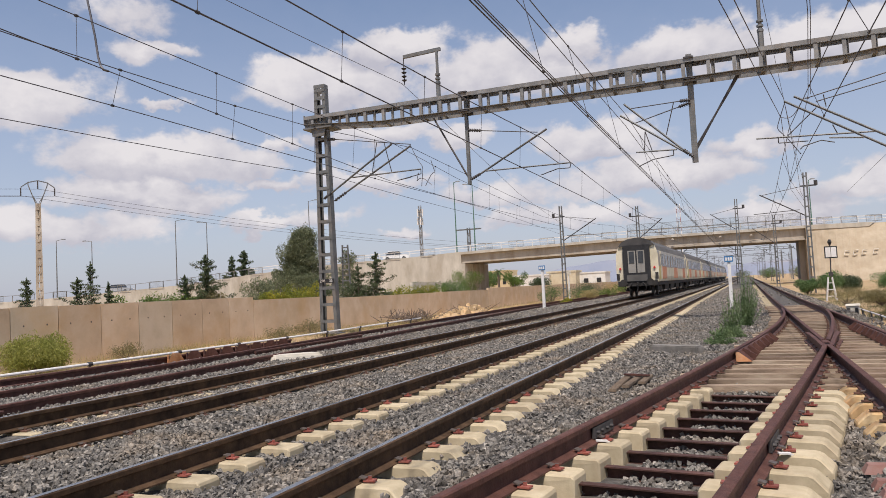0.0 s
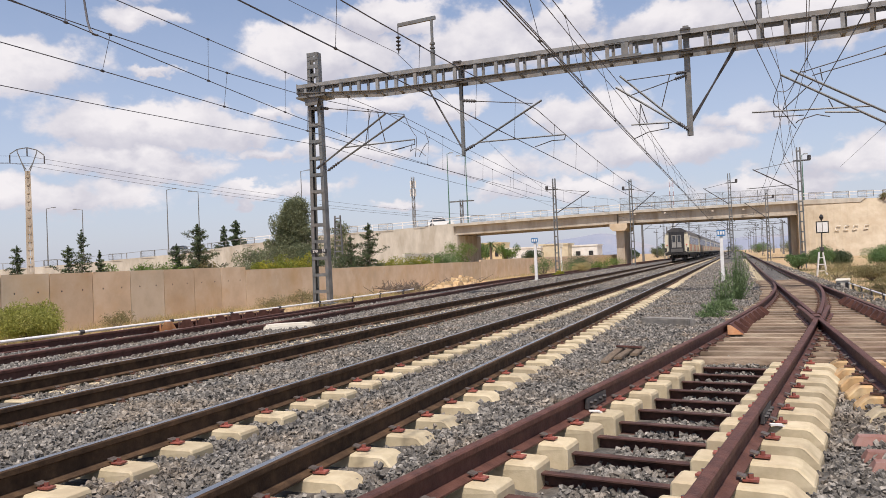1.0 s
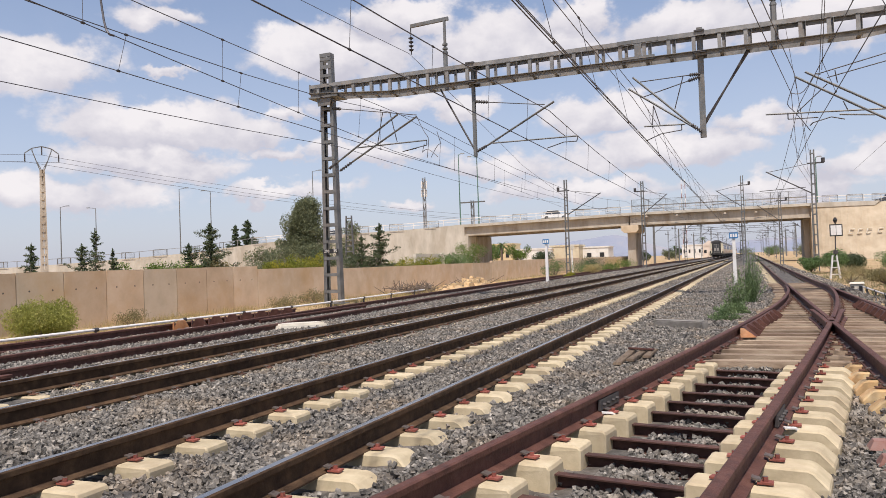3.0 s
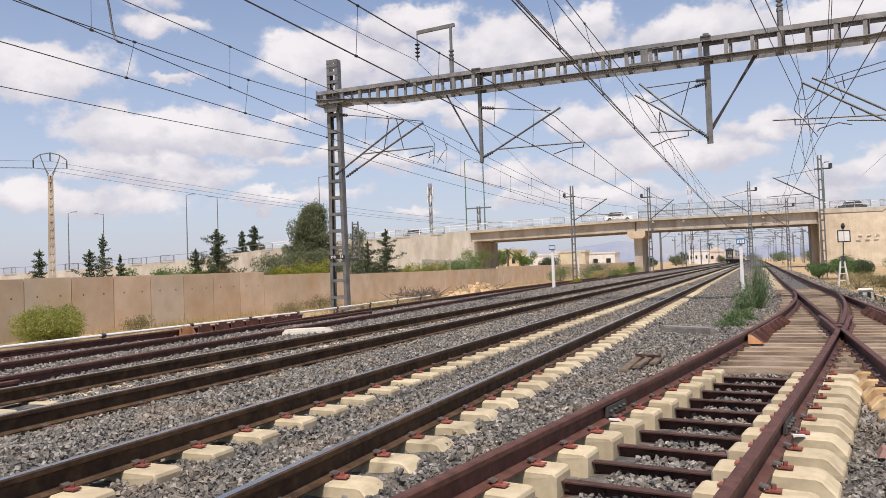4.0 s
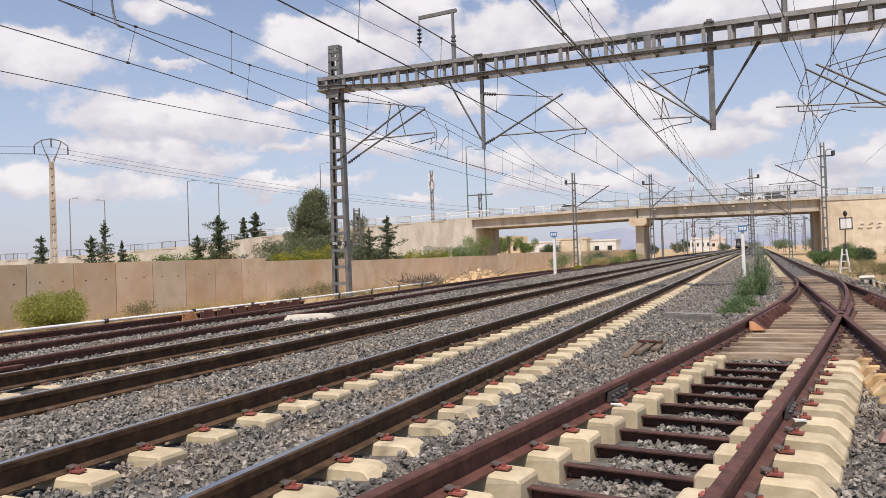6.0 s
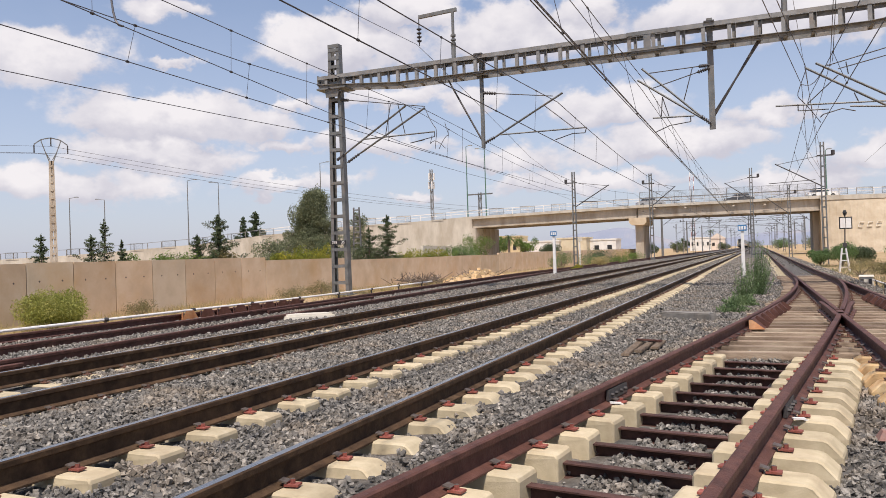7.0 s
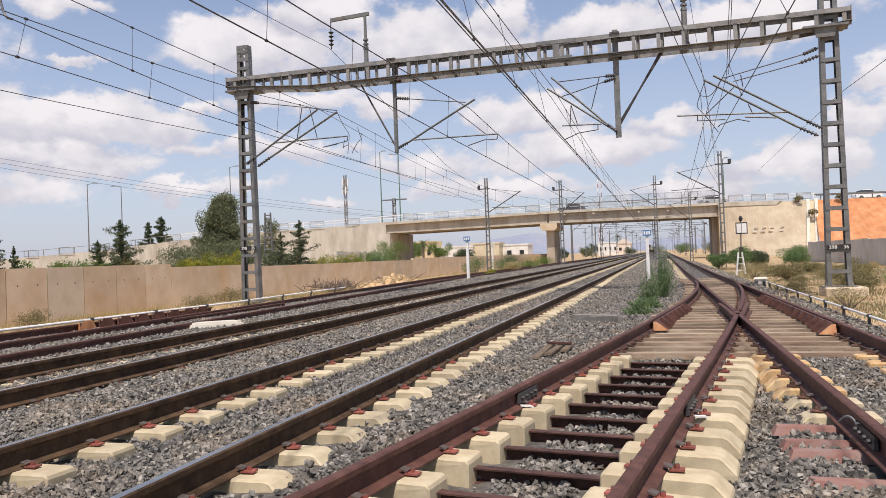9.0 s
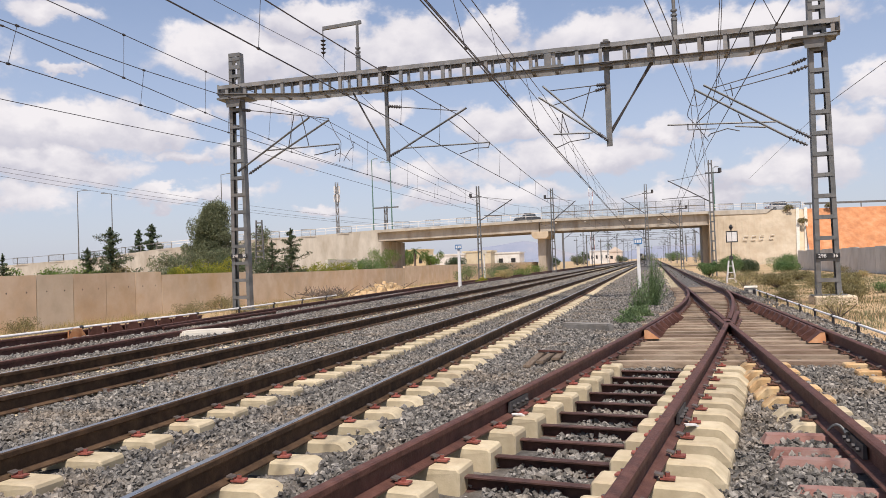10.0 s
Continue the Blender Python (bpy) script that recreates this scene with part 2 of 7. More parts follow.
M["steel"] = material("galvanised_steel", [(0.11, 0.115, 0.113), (0.16, 0.165, 0.161), (0.22, 0.22, 0.212)], 3, 0.6, 0.35, 0.1, 50, stain=(0.22, 0.16, 0.11), stain_scale=1.2, stain_amount=0.35)
M["steel_light"] = material("beam_steel", [(0.15, 0.15, 0.143), (0.215, 0.213, 0.204), (0.30, 0.296, 0.28)], 3, 0.65, 0.15, 0.1, 50, stain=(0.28, 0.21, 0.15), stain_scale=1.8, stain_amount=0.4)
M["steel_dark"] = material("dark_fittings", [(0.045, 0.042, 0.042), (0.09, 0.082, 0.078)], 8, 0.6, 0.3, 0.1, 60)
M["wire"] = material("wire_copper", [(0.075, 0.072, 0.08), (0.115, 0.11, 0.115)], 3, 0.55, 0.4, 0, 10)
M["white"] = material("white_paint", [(0.70, 0.68, 0.64), (0.80, 0.79, 0.76)], 6, 0.6, 0, 0.1, 60, stain=(0.50, 0.42, 0.33), stain_scale=3.0, stain_amount=0.45)
M["blue"] = material("sign_blue", [(0.035, 0.16, 0.36), (0.05, 0.20, 0.42)], 6, 0.5, 0, 0, 10)
M["black"] = material("black_paint", [(0.012, 0.012, 0.013), (0.028, 0.027, 0.027)], 6, 0.6, 0, 0.1, 60)
M["green_paint"] = material("green_paint", [(0.07, 0.15, 0.11), (0.11, 0.20, 0.15)], 4, 0.55, 0.1, 0, 10)
M["plank"] = material("old_plank", [(0.085, 0.058, 0.038), (0.15, 0.105, 0.068), (0.20, 0.15, 0.10)], 12, 0.9, 0, 0.4, 60, stretch=(3, 0.4, 1))
M["wall_grey"] = material("grey_wall_concrete", [(0.50, 0.475, 0.43), (0.57, 0.545, 0.50), (0.62, 0.595, 0.55)], 1.0, 0.9, 0, 0.2, 30, spread=0.06, stain=(0.34, 0.29, 0.22), stain_scale=0.4, stain_amount=0.4)
M["beam_grey"] = material("old_grey_concrete", [(0.15, 0.137, 0.118), (0.21, 0.193, 0.168), (0.27, 0.248, 0.218)], 6, 0.9, 0, 0.4, 60, stain=(0.15, 0.125, 0.095), stain_scale=2.5)
M["rubble"] = material("rubble_ochre", [(0.42, 0.27, 0.13), (0.55, 0.38, 0.20), (0.60, 0.47, 0.30)], 3, 0.95, 0, 0.6, 20, spread=0.35, island=True)
M["bark"] = material("bark", [(0.10, 0.075, 0.055), (0.20, 0.155, 0.12)], 8, 0.95, 0, 0.8, 30)
LEAF = dict(scale=1.2, rough=0.7, bump=0, island=True, spec=0.25, translucent=0.42)
M["leaf_olive"] = material("leaf_grey_green", [(0.125, 0.145, 0.078), (0.185, 0.205, 0.115), (0.245, 0.26, 0.155)], spread=0.4, **LEAF)
M["leaf_dark"] = material("leaf_conifer", [(0.06, 0.085, 0.045), (0.095, 0.125, 0.065), (0.14, 0.165, 0.09)], spread=0.4, **LEAF)
M["leaf_bright"] = material("leaf_fresh", [(0.095, 0.16, 0.035), (0.14, 0.21, 0.05), (0.19, 0.25, 0.075)], spread=0.4, **LEAF)
M["leaf_feather"] = material("leaf_feathery", [(0.13, 0.19, 0.08), (0.18, 0.25, 0.11), (0.24, 0.31, 0.145)], spread=0.3, **LEAF)
M["leaf_yellow"] = material("leaf_yellow_bloom", [(0.13, 0.17, 0.04), (0.24, 0.25, 0.04), (0.46, 0.39, 0.04)], spread=0.35, **LEAF)
M["leaf_weed"] = material("leaf_weed", [(0.095, 0.165, 0.06), (0.14, 0.215, 0.08), (0.19, 0.26, 0.10)], spread=0.4, **LEAF)
M["straw"] = material("dry_grass", [(0.36, 0.28, 0.12), (0.48, 0.39, 0.19), (0.27, 0.26, 0.10)], spread=0.4, **LEAF)
M["scrub"] = material("dry_scrub", [(0.15, 0.14, 0.06), (0.24, 0.21, 0.10), (0.30, 0.26, 0.14)], spread=0.4, **LEAF)
M["red_sleeper"] = material("faded_red_steel", [(0.19, 0.085, 0.065), (0.27, 0.135, 0.105), (0.30, 0.18, 0.15)], 6, 0.8, 0.1, 0.2, 80, spread=0.15, stain=(0.20, 0.17, 0.15), stain_scale=3.0)
# rust whose colour also carries the sunlit brightness of the flared ends
M["rust_orange"] = material("sunlit_rust", [(0.30, 0.11, 0.04), (0.42, 0.19, 0.08), (0.48, 0.27, 0.14)], 6, 0.8, 0.1, 0.3, 60)
M["leaf_lime"] = material("leaf_lime", [(0.22, 0.24, 0.05), (0.30, 0.31, 0.075), (0.38, 0.37, 0.12)], spread=0.35, **LEAF)

# ---- building helpers ----
def put_box(bm, c, s, m=None, top=1.0, topy=None):
    """A box of size s round c; top: how much narrower its upper face is. Returns the new vertices."""
    ty = top if topy is None else topy
    vs = []
    for k in (-1, 1):
        fx, fy = (top, ty) if k > 0 else (1.0, 1.0)
        for i, j in ((-1, -1), (1, -1), (1, 1), (-1, 1)):
            p = Vector((c[0] + i * s[0] / 2 * fx, c[1] + j * s[1] / 2 * fy, c[2] + k * s[2] / 2))
            vs.append(bm.verts.new(m @ p if m else p))
    for f in ((3, 2, 1, 0), (4, 5, 6, 7), (0, 1, 5, 4), (1, 2, 6, 5), (2, 3, 7, 6), (3, 0, 4, 7)):
        bm.faces.new([vs[i] for i in f])
    return vs


def along(p, q):
    """A matrix whose z runs from p to q, its origin in the middle, and the length."""
    p, q = Vector(p), Vector(q)
    d = q - p
    rot = d.to_track_quat("Z", "Y").to_matrix().to_4x4()
    return Matrix.Translation((p + q) / 2) @ rot, d.length


def put_bar(bm, p, q, w, h=None):
    m, n = along(p, q)
    put_box(bm, (0, 0, 0), (w, h or w, n), m)


def put_tube(bm, p, q, r, r2=None, n=6):
    m, ln = along(p, q)
    r2 = r if r2 is None else r2
    lo = [bm.verts.new(m @ Vector((r * math.cos(2 * math.pi * i / n), r * math.sin(2 * math.pi * i / n), -ln / 2))) for i in range(n)]
    hi = [bm.verts.new(m @ Vector((r2 * math.cos(2 * math.pi * i / n), r2 * math.sin(2 * math.pi * i / n), ln / 2))) for i in range(n)]
    for i in range(n):
        bm.faces.new((lo[i], lo[(i + 1) % n], hi[(i + 1) % n], hi[i]))
    bm.faces.new(lo[::-1])
    bm.faces.new(hi)


def put_chain(bm, pts, r, n=5):
    """One unbroken tube through the points."""
    pts = [Vector(p) for p in pts]
    rings = []
    for i, p in enumerate(pts):
        d = (pts[min(i + 1, len(pts) - 1)] - pts[max(i - 1, 0)]).normalized()
        a = d.cross(Vector((0, 0, 1)) if abs(d.z) < 0.9 else Vector((1, 0, 0))).normalized()
        b = d.cross(a)
        rings.append([bm.verts.new(p + r * (math.cos(6.2832 * k / n) * a + math.sin(6.2832 * k / n) * b)) for k in range(n)])
    for u, v in zip(rings, rings[1:]):
        for k in range(n):
            bm.faces.new((u[k], u[(k + 1) % n], v[(k + 1) % n], v[k]))
    bm.faces.new(rings[0][::-1])
    bm.faces.new(rings[-1])


def put_sweep(bm, profile, path, mats=None, caps=True):
    """A closed profile (offset to the right, height) carried along a level path of points."""
    rings = []
    for i, p in enumerate(path):
        a, b = Vector(path[max(i - 1, 0)]), Vector(path[min(i + 1, len(path) - 1)])
        d = (b - a).normalized()
        right = Vector((d.y, -d.x, 0)).normalized()
        rings.append([bm.verts.new(Vector(p) + right * u + Vector((0, 0, v))) for u, v in profile])
    n = len(profile)
    for r, s in zip(rings, rings[1:]):
        for i in range(n):
            f = bm.faces.new((r[i], s[i], s[(i + 1) % n], r[(i + 1) % n]))
            if mats:
                f.material_index = mats[i]
    if caps:
        bm.faces.new(rings[0])
        bm.faces.new(rings[-1][::-1])


def mesh_of(name, bm, mats):
    me = bpy.data.meshes.new(name)
    bmesh.ops.recalc_face_normals(bm, faces=bm.faces)
    bm.to_mesh(me)
    bm.free()
    for mt in mats if isinstance(mats, (list, tuple)) else [mats]:
        me.materials.append(mt)
    return me


def part(name, bm, mats, parent=None, label="", m=None, kind=""):
    ob = new(name, mesh_of(name, bm, mats))
    if parent:
        ob.parent = parent
    if m is not None:
        ob.matrix_basis = m
    return tagged(ob, label=label, kind=kind)


def share(name, me, parent, m):
    """One more object on a mesh that is there already."""
    ob = new(name, me)
    ob.parent = parent
    ob.matrix_basis = m
    return ob


def thing(name, m, label, category, group="", kind=""):
    ob = new(name)
    ob.matrix_basis = m
    ob.empty_display_size = 0.2
    return tagged(ob, label, category, group, kind)


def soup(name, verts, faces, mats):
    me = bpy.data.meshes.new(name)
    me.from_pydata(verts, [], faces)
    me.materials.append(mats)
    return me


rng = np.random.default_rng(7)

# ---- the lie of the land ----
Z_FAR = -0.45
A_X, B_X, D_X = -3.33, -6.80, -9.75
GAUGE = 1.505


def e_left(y):
    return 1.205 - 0.0025 * np.minimum(y, 40)


def e_right(y):
    return 2.40 - 0.0065 * np.minimum(y, 36)


def c_left(y):
    y = np.minimum(y, 27.5)
    return -2.256 + 0.1614 * y + 0.001703 * y ** 2 - 0.000116 * y ** 3


def c_right(y):
    y = np.minimum(y, 28.5)
    return -0.751 + 0.14085 * y + 0.001319 * y ** 2 - 0.0000897 * y ** 3


def siding_near(y):
    y = np.clip(y, 6.5, 40)
    return -8.52 - 0.085 * (y - 6.5) + 0.00055 * (y - 6.5) ** 2


def siding_far(y):
    return siding_near(y) - 1.45


def smooth(a, b, x):
    t = np.clip((x - a) / (b - a), 0, 1)
    return t * t * (3 - 2 * t)


def bed_height(x, y):
    """The ballast's upper surface."""
    x, y = np.asarray(x, float), np.asarray(y, float)
    z = np.full(np.broadcast(x, y).shape, -0.245)
    z = z + 0.03 * smooth(-4.6, -5.2, x) + 0.085 * smooth(-7.95, -8.5, x)
    mid = np.exp(-((x - (A_X + B_X) / 2) / 0.8) ** 2) * 0.03
    ridge = np.exp(-((x + 2.05) / 0.35) ** 2) * 0.02
    in_c = smooth(c_left(y) - 0.25, c_left(y) + 0.15, x) * (1 - smooth(c_right(y) + 0.5, c_right(y) + 0.8, x)) * (1 - smooth(9.0, 9.8, y))
    in_points = smooth(9.3, 9.9, y) * (1 - smooth(33, 35, y)) * smooth(c_left(np.minimum(y, 30)) - 0.5, c_left(np.minimum(y, 30)) - 0.25, x) * (1 - smooth(e_right(y) + 0.35, e_right(y) + 0.6, x))
    return z + mid + ridge - 0.085 * in_c - 0.012 * in_points


def land_height(x, y):
    x, y = np.asarray(x, float), np.asarray(y, float)
    z = np.full(np.broadcast(x, y).shape, Z_FAR)
    z = z + 0.12 * np.exp(-((x + 15.5) / 1.2) ** 2) * (np.sin(y * 0.35) * 0.5 + 0.5) * (y < 60)
    z = z + 0.25 * smooth(6, 14, x) * (1 - smooth(40, 90, y))
    return z


def ground_sheet():
    xs = np.unique(np.concatenate([np.linspace(-2600, -200, 12), np.linspace(-200, -30, 24), np.linspace(-30, 20, 70), np.linspace(20, 200, 24), np.linspace(200, 2600, 12)]))
    ys = np.unique(np.concatenate([np.linspace(-300, -20, 10), np.linspace(-20, 60, 70), np.linspace(60, 300, 40), np.linspace(300, 4000, 16)]))
    X, Y = np.meshgrid(xs, ys)
    Zs = land_height(X, Y) + 0.03 * np.sin(X * 1.7 + Y * 0.9) * np.sin(Y * 1.3 - X * 0.4) * (np.abs(X) < 40)
    n = len(xs)
    verts = np.stack([X, Y, Zs], -1).reshape(-1, 3).tolist()
    faces = [(j * n + i, j * n + i + 1, (j + 1) * n + i + 1, (j + 1) * n + i) for j in range(len(ys) - 1) for i in range(n - 1)]
    ob = new("ground", soup("ground", verts, faces, M["earth"]))
    tagged(ob, "dry ochre earth with patches of sparse grass", "ground", kind="structure")


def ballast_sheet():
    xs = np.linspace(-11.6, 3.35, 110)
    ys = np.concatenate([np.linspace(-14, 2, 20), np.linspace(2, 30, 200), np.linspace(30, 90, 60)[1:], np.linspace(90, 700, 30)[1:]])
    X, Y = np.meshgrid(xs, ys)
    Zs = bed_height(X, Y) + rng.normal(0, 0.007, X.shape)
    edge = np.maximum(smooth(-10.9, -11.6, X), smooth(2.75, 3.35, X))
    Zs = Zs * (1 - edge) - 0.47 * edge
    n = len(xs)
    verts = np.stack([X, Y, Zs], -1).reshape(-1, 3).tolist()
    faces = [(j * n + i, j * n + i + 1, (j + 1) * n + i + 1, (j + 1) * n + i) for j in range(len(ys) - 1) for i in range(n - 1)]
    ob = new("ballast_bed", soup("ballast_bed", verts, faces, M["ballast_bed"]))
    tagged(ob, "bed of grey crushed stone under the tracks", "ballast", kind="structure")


def stones(name, x, y, size, lift, label, mt):
    """Angular stones, joined: one squashed, jittered block a stone."""
    ico = np.array([(-1, -1, -1), (1, -1, -1), (1, 1, -1), (-1, 1, -1), (-1, -1, 1), (1, -1, 1), (1, 1, 1), (-1, 1, 1)]) * 0.62
    tri = np.array([(0, 2, 1), (0, 3, 2), (4, 5, 6), (4, 6, 7), (0, 1, 5), (0, 5, 4), (1, 2, 6), (1, 6, 5), (2, 3, 7), (2, 7, 6), (3, 0, 4), (3, 4, 7)])
    k = len(x)
    v = ico[None] * (1 + rng.uniform(-0.5, 0.35, (k, 8, 3)))
    v = v * (rng.uniform(0.55, 1.25, (k, 1, 3)) * np.array([1.15, 0.9, 0.75]))
    q = rng.normal(size=(k, 4))
    q /= np.linalg.norm(q, axis=1, keepdims=True)
    w, a, b, c = q.T
    R = np.stack([np.stack([1 - 2 * (b * b + c * c), 2 * (a * b - c * w), 2 * (a * c + b * w)], -1),
                  np.stack([2 * (a * b + c * w), 1 - 2 * (a * a + c * c), 2 * (b * c - a * w)], -1),
                  np.stack([2 * (a * c - b * w), 2 * (b * c + a * w), 1 - 2 * (a * a + b * b)], -1)], -2)
    v = np.einsum("kij,knj->kni", R, v) * (size / 2)[:, None, None]
    z = bed_height(x, y) + lift
    v = v + np.stack([x, y, z], -1)[:, None]
    f = (tri[None] + 8 * np.arange(k)[:, None, None]).reshape(-1, 3)
    me = bpy.data.meshes.new(name)
    me.vertices.add(8 * k)
    me.vertices.foreach_set("co", v.reshape(-1))
    me.loops.add(f.size)
    me.loops.foreach_set("vertex_index", f.reshape(-1))
    me.polygons.add(len(f))
    me.polygons.foreach_set("loop_start", np.arange(0, f.size, 3))
    me.polygons.foreach_set("use_smooth", np.zeros(len(f), bool))
    me.update(calc_edges=True)
    me.materials.append(mt)
    tagged(new(name, me), label, "ballast", kind="stuff")


def near_ballast():
    # zone by zone: fewer and larger stones farther off
    for x0, x1, y0, y1, per, s0, s1 in ((-6.2, 3.2, 2.2, 6.0, 1000, 0.03, 0.068), (-11.4, 3.2, 6.0, 11.0, 720, 0.034, 0.07),
                                        (-11.4, 3.2, 11.0, 20.0, 320, 0.04, 0.08), (-11.4, 3.2, 20.0, 38.0, 110, 0.05, 0.09), (-11.4, 3.2, 38.0, 85.0, 34, 0.08, 0.15)):
        k = int((x1 - x0) * (y1 - y0) * per)
        x, y = rng.uniform(x0, x1, k), rng.uniform(y0, y1, k)
        # none on top of rails
        keep = np.ones(k, bool)
        for c in (-11.78, A_X - GAUGE / 2, A_X + GAUGE / 2, B_X - GAUGE / 2, B_X + GAUGE / 2):
            keep &= np.abs(x - c) > 0.09
        for c in (c_left(y), c_right(y), e_left(y), e_right(y), siding_near(y), siding_far(y)):
            keep &= np.abs(x - c) > 0.10
        # few on the blocks of the near main track and the curved track
        for c, y0, st in ((A_X, 2.21, 0.575),):
            on = (np.abs(np.abs(x - c) - GAUGE / 2) < 0.42) & (np.abs((y - y0 + st / 2) % st - st / 2) < 0.15)
            keep &= ~(on & (rng.random(k) > 0.04))
        on = ((np.abs(x - c_left(y)) < 0.44) | (np.abs(x - c_right(y)) < 0.44)) & (y < 9.6) & (np.abs((y - 0.90 + 0.2585) % 0.517 - 0.2585) < 0.17)
        keep &= ~(on & (rng.random(k) > 0.02))
        # few over the timbers of the points
        keep &= ~((y > 9.6) & (x > c_left(y) - 0.35) & (x < e_right(y) + 0.4) & (rng.random(k) > 0.05))
        x, y = x[keep], y[keep]
        size = rng.uniform(s0, s1, len(x))
        stones("ballast_stones", x, y, size, rng.uniform(-0.006, 0.028, len(x)), "loose grey crushed stone between the sleepers", M["ballast"])


def points_ballast():
    """Small rust- and oil-soiled stones packed between the timbers of the points, coloured darker still for gap shade.
    """
    for y0, y1, per, s0, s1 in ((9.5, 16.0, 1900, 0.028, 0.058), (16.0, 33.0, 800, 0.04, 0.08)):
        k = int(4.6 * (y1 - y0) * per)
        x, y = rng.uniform(-1.6, 3.0, k), rng.uniform(y0, y1, k)
        keep = (x > c_left(y) - 0.30) & (x < e_right(y) + 0.35) & (np.abs((y - 9.72 + 0.2725) % 0.545 - 0.2725) > 0.11)
        for c in (c_left(y), c_right(y), e_left(y), e_right(y)):
            keep &= np.abs(x - c) > 0.09
        x, y = x[keep], y[keep]
        stones("soiled_ballast", x, y, rng.uniform(s0, s1, len(x)), rng.uniform(-0.012, 0.004, len(x)), "rust-soiled stones between the timbers, darkened for gap shade", M["ballast_soiled_shaded"])


ground_sheet()
ballast_sheet()
near_ballast()
points_ballast()

# ---- tracks ----
HEAD, FOOT, RAIL_H = 0.072, 0.150, 0.172
RAIL = [(-0.036, -0.008), (-0.024, 0.0), (0.024, 0.0), (0.036, -0.008), (0.036, -0.040), (0.009, -0.052), (0.009, -0.140), (0.075, -0.160), (0.075, -0.172),
        (-0.075, -0.172), (-0.075, -0.160), (-0.009, -0.140), (-0.009, -0.052), (-0.036, -0.040)]
RAIL_MATS = [0, 1, 0, 0, 0, 0, 0, 0, 0, 0, 0, 0, 0, 0]


def line(fx, y0, y1, step=1.0, z=0.0):
    n = max(2, int(abs(y1 - y0) / step) + 1)
    return [(fx(y) if callable(fx) else fx, y, z) for y in np.linspace(y0, y1, n)]


def rail(parent, path, mats, label=""):
    bm = bmesh.new()
    put_sweep(bm, RAIL, path, RAIL_MATS)
    return part("rail", bm, mats, parent, label)


def block_mesh(name, mt, inner=0.36, outer=0.42, ly=0.285, h=0.24):
    """A cast block: square inner end, chamfered outer end (+x), battered sides, worn edges."""
    bm = bmesh.new()
    prof = [(-inner, -h), (outer, -h), (outer, -0.095), (outer - 0.085, -0.012), (outer - 0.12, 0.0), (-inner + 0.02, 0.0), (-inner, -0.02)]
    lo = [bm.verts.new((u, -ly / 2 * (1 if v < -0.05 else 0.86), v)) for u, v in prof]
    hi = [bm.verts.new((u, ly / 2 * (1 if v < -0.05 else 0.86), v)) for u, v in prof]
    n = len(prof)
    for i in range(n):
        bm.faces.new((lo[i], lo[(i + 1) % n], hi[(i + 1) % n], hi[i]))
    bm.faces.new(lo[::-1])
    bm.faces.new(hi)
    bmesh.ops.bevel(bm, geom=list(bm.edges), offset=0.012, segments=1, affect="EDGES")
    return mesh_of(name, bm, mt)


def clip_mesh(mt):
    """A bent spring plate held down by a bolt."""
    bm = bmesh.new()
    put_box(bm, (0.010, 0, 0.012), (0.085, 0.062, 0.012))
    put_box(bm, (-0.045, 0, 0.022), (0.05, 0.062, 0.010), pose(0, 0, 0, 0, 14, 0))
    put_box(bm, (0.068, 0, 0.002), (0.03, 0.062, 0.012), pose(0, 0, 0, 0, 20, 0))
    put_tube(bm, (0.01, 0, 0.0), (0.01, 0, 0.045), 0.015, n=6)
    for f in bm.faces:
        if f.calc_center_median().z > 0.032:
            f.material_index = 1
    return mesh_of("clip", bm, [mt, M["bolt"]])


BLOCK = block_mesh("block", M["block"])
BLOCK_SHORT = block_mesh("block", M["block"], 0.29, 0.42, 0.29)
BLOCK_RUST = block_mesh("block", M["block_rusty"], 0.30, 0.29, 0.23)
BLOCK_PALE = block_mesh("block", M["block"], 0.30, 0.29, 0.25)
CLIP = clip_mesh(M["clip"])
CLIP_RUST = clip_mesh(M["clip_rust"])


def tie_mesh(length):
    bm = bmesh.new()
    put_box(bm, (0, 0, 0), (length, 0.07, 0.010))
    put_box(bm, (0, 0.030, -0.05), (length, 0.010, 0.095))
    put_box(bm, (0, -0.012, -0.09), (length, 0.075, 0.010), pose(0, 0, 0, 12, 0, 0))
    return mesh_of("tie_bar", bm, M["tie"])


TIE = tie_mesh(0.90)


def sleeper(parent, x, y, turn, top, clips=True, mesh=None, tie_drop=0.10, gauge=GAUGE, clip=None, skew=0.0):
    """Two concrete blocks, one under each rail, joined by a steel angle; the angle is the part, blocks and clips belong to it."""
    tie = share("sleeper", TIE, parent, pose(x, y, top - tie_drop, 0, 0, turn))
    mesh = mesh or BLOCK
    for s in (-1, 1):
        share("block", mesh, tie, pose(s * gauge / 2, s * skew + random.uniform(-0.008, 0.008), tie_drop, random.uniform(-1, 1), 0, random.uniform(-1.2, 1.2) + (0 if s > 0 else 180)))
        if clips:
            for k in (-1, 1):
                share("clip", clip or CLIP_RUST, tie, pose(s * gauge / 2 + k * 0.115, s * skew, tie_drop + 0.004, 0, 0, (0 if k > 0 else 180) + random.uniform(-9, 9)))
    return tie


def far_blocks(parent, fx, y0, y1, step, top):
    bm = bmesh.new()
    y = y0
    while y < y1:
        for s in (-1, 1):
            put_box(bm, (fx + s * GAUGE / 2, y, top - 0.06), (0.66, 0.25, 0.12), top=0.85)
        y += step
    part("far_sleepers", bm, M["block"], parent, "pale concrete sleeper blocks far along the track", kind="stuff")


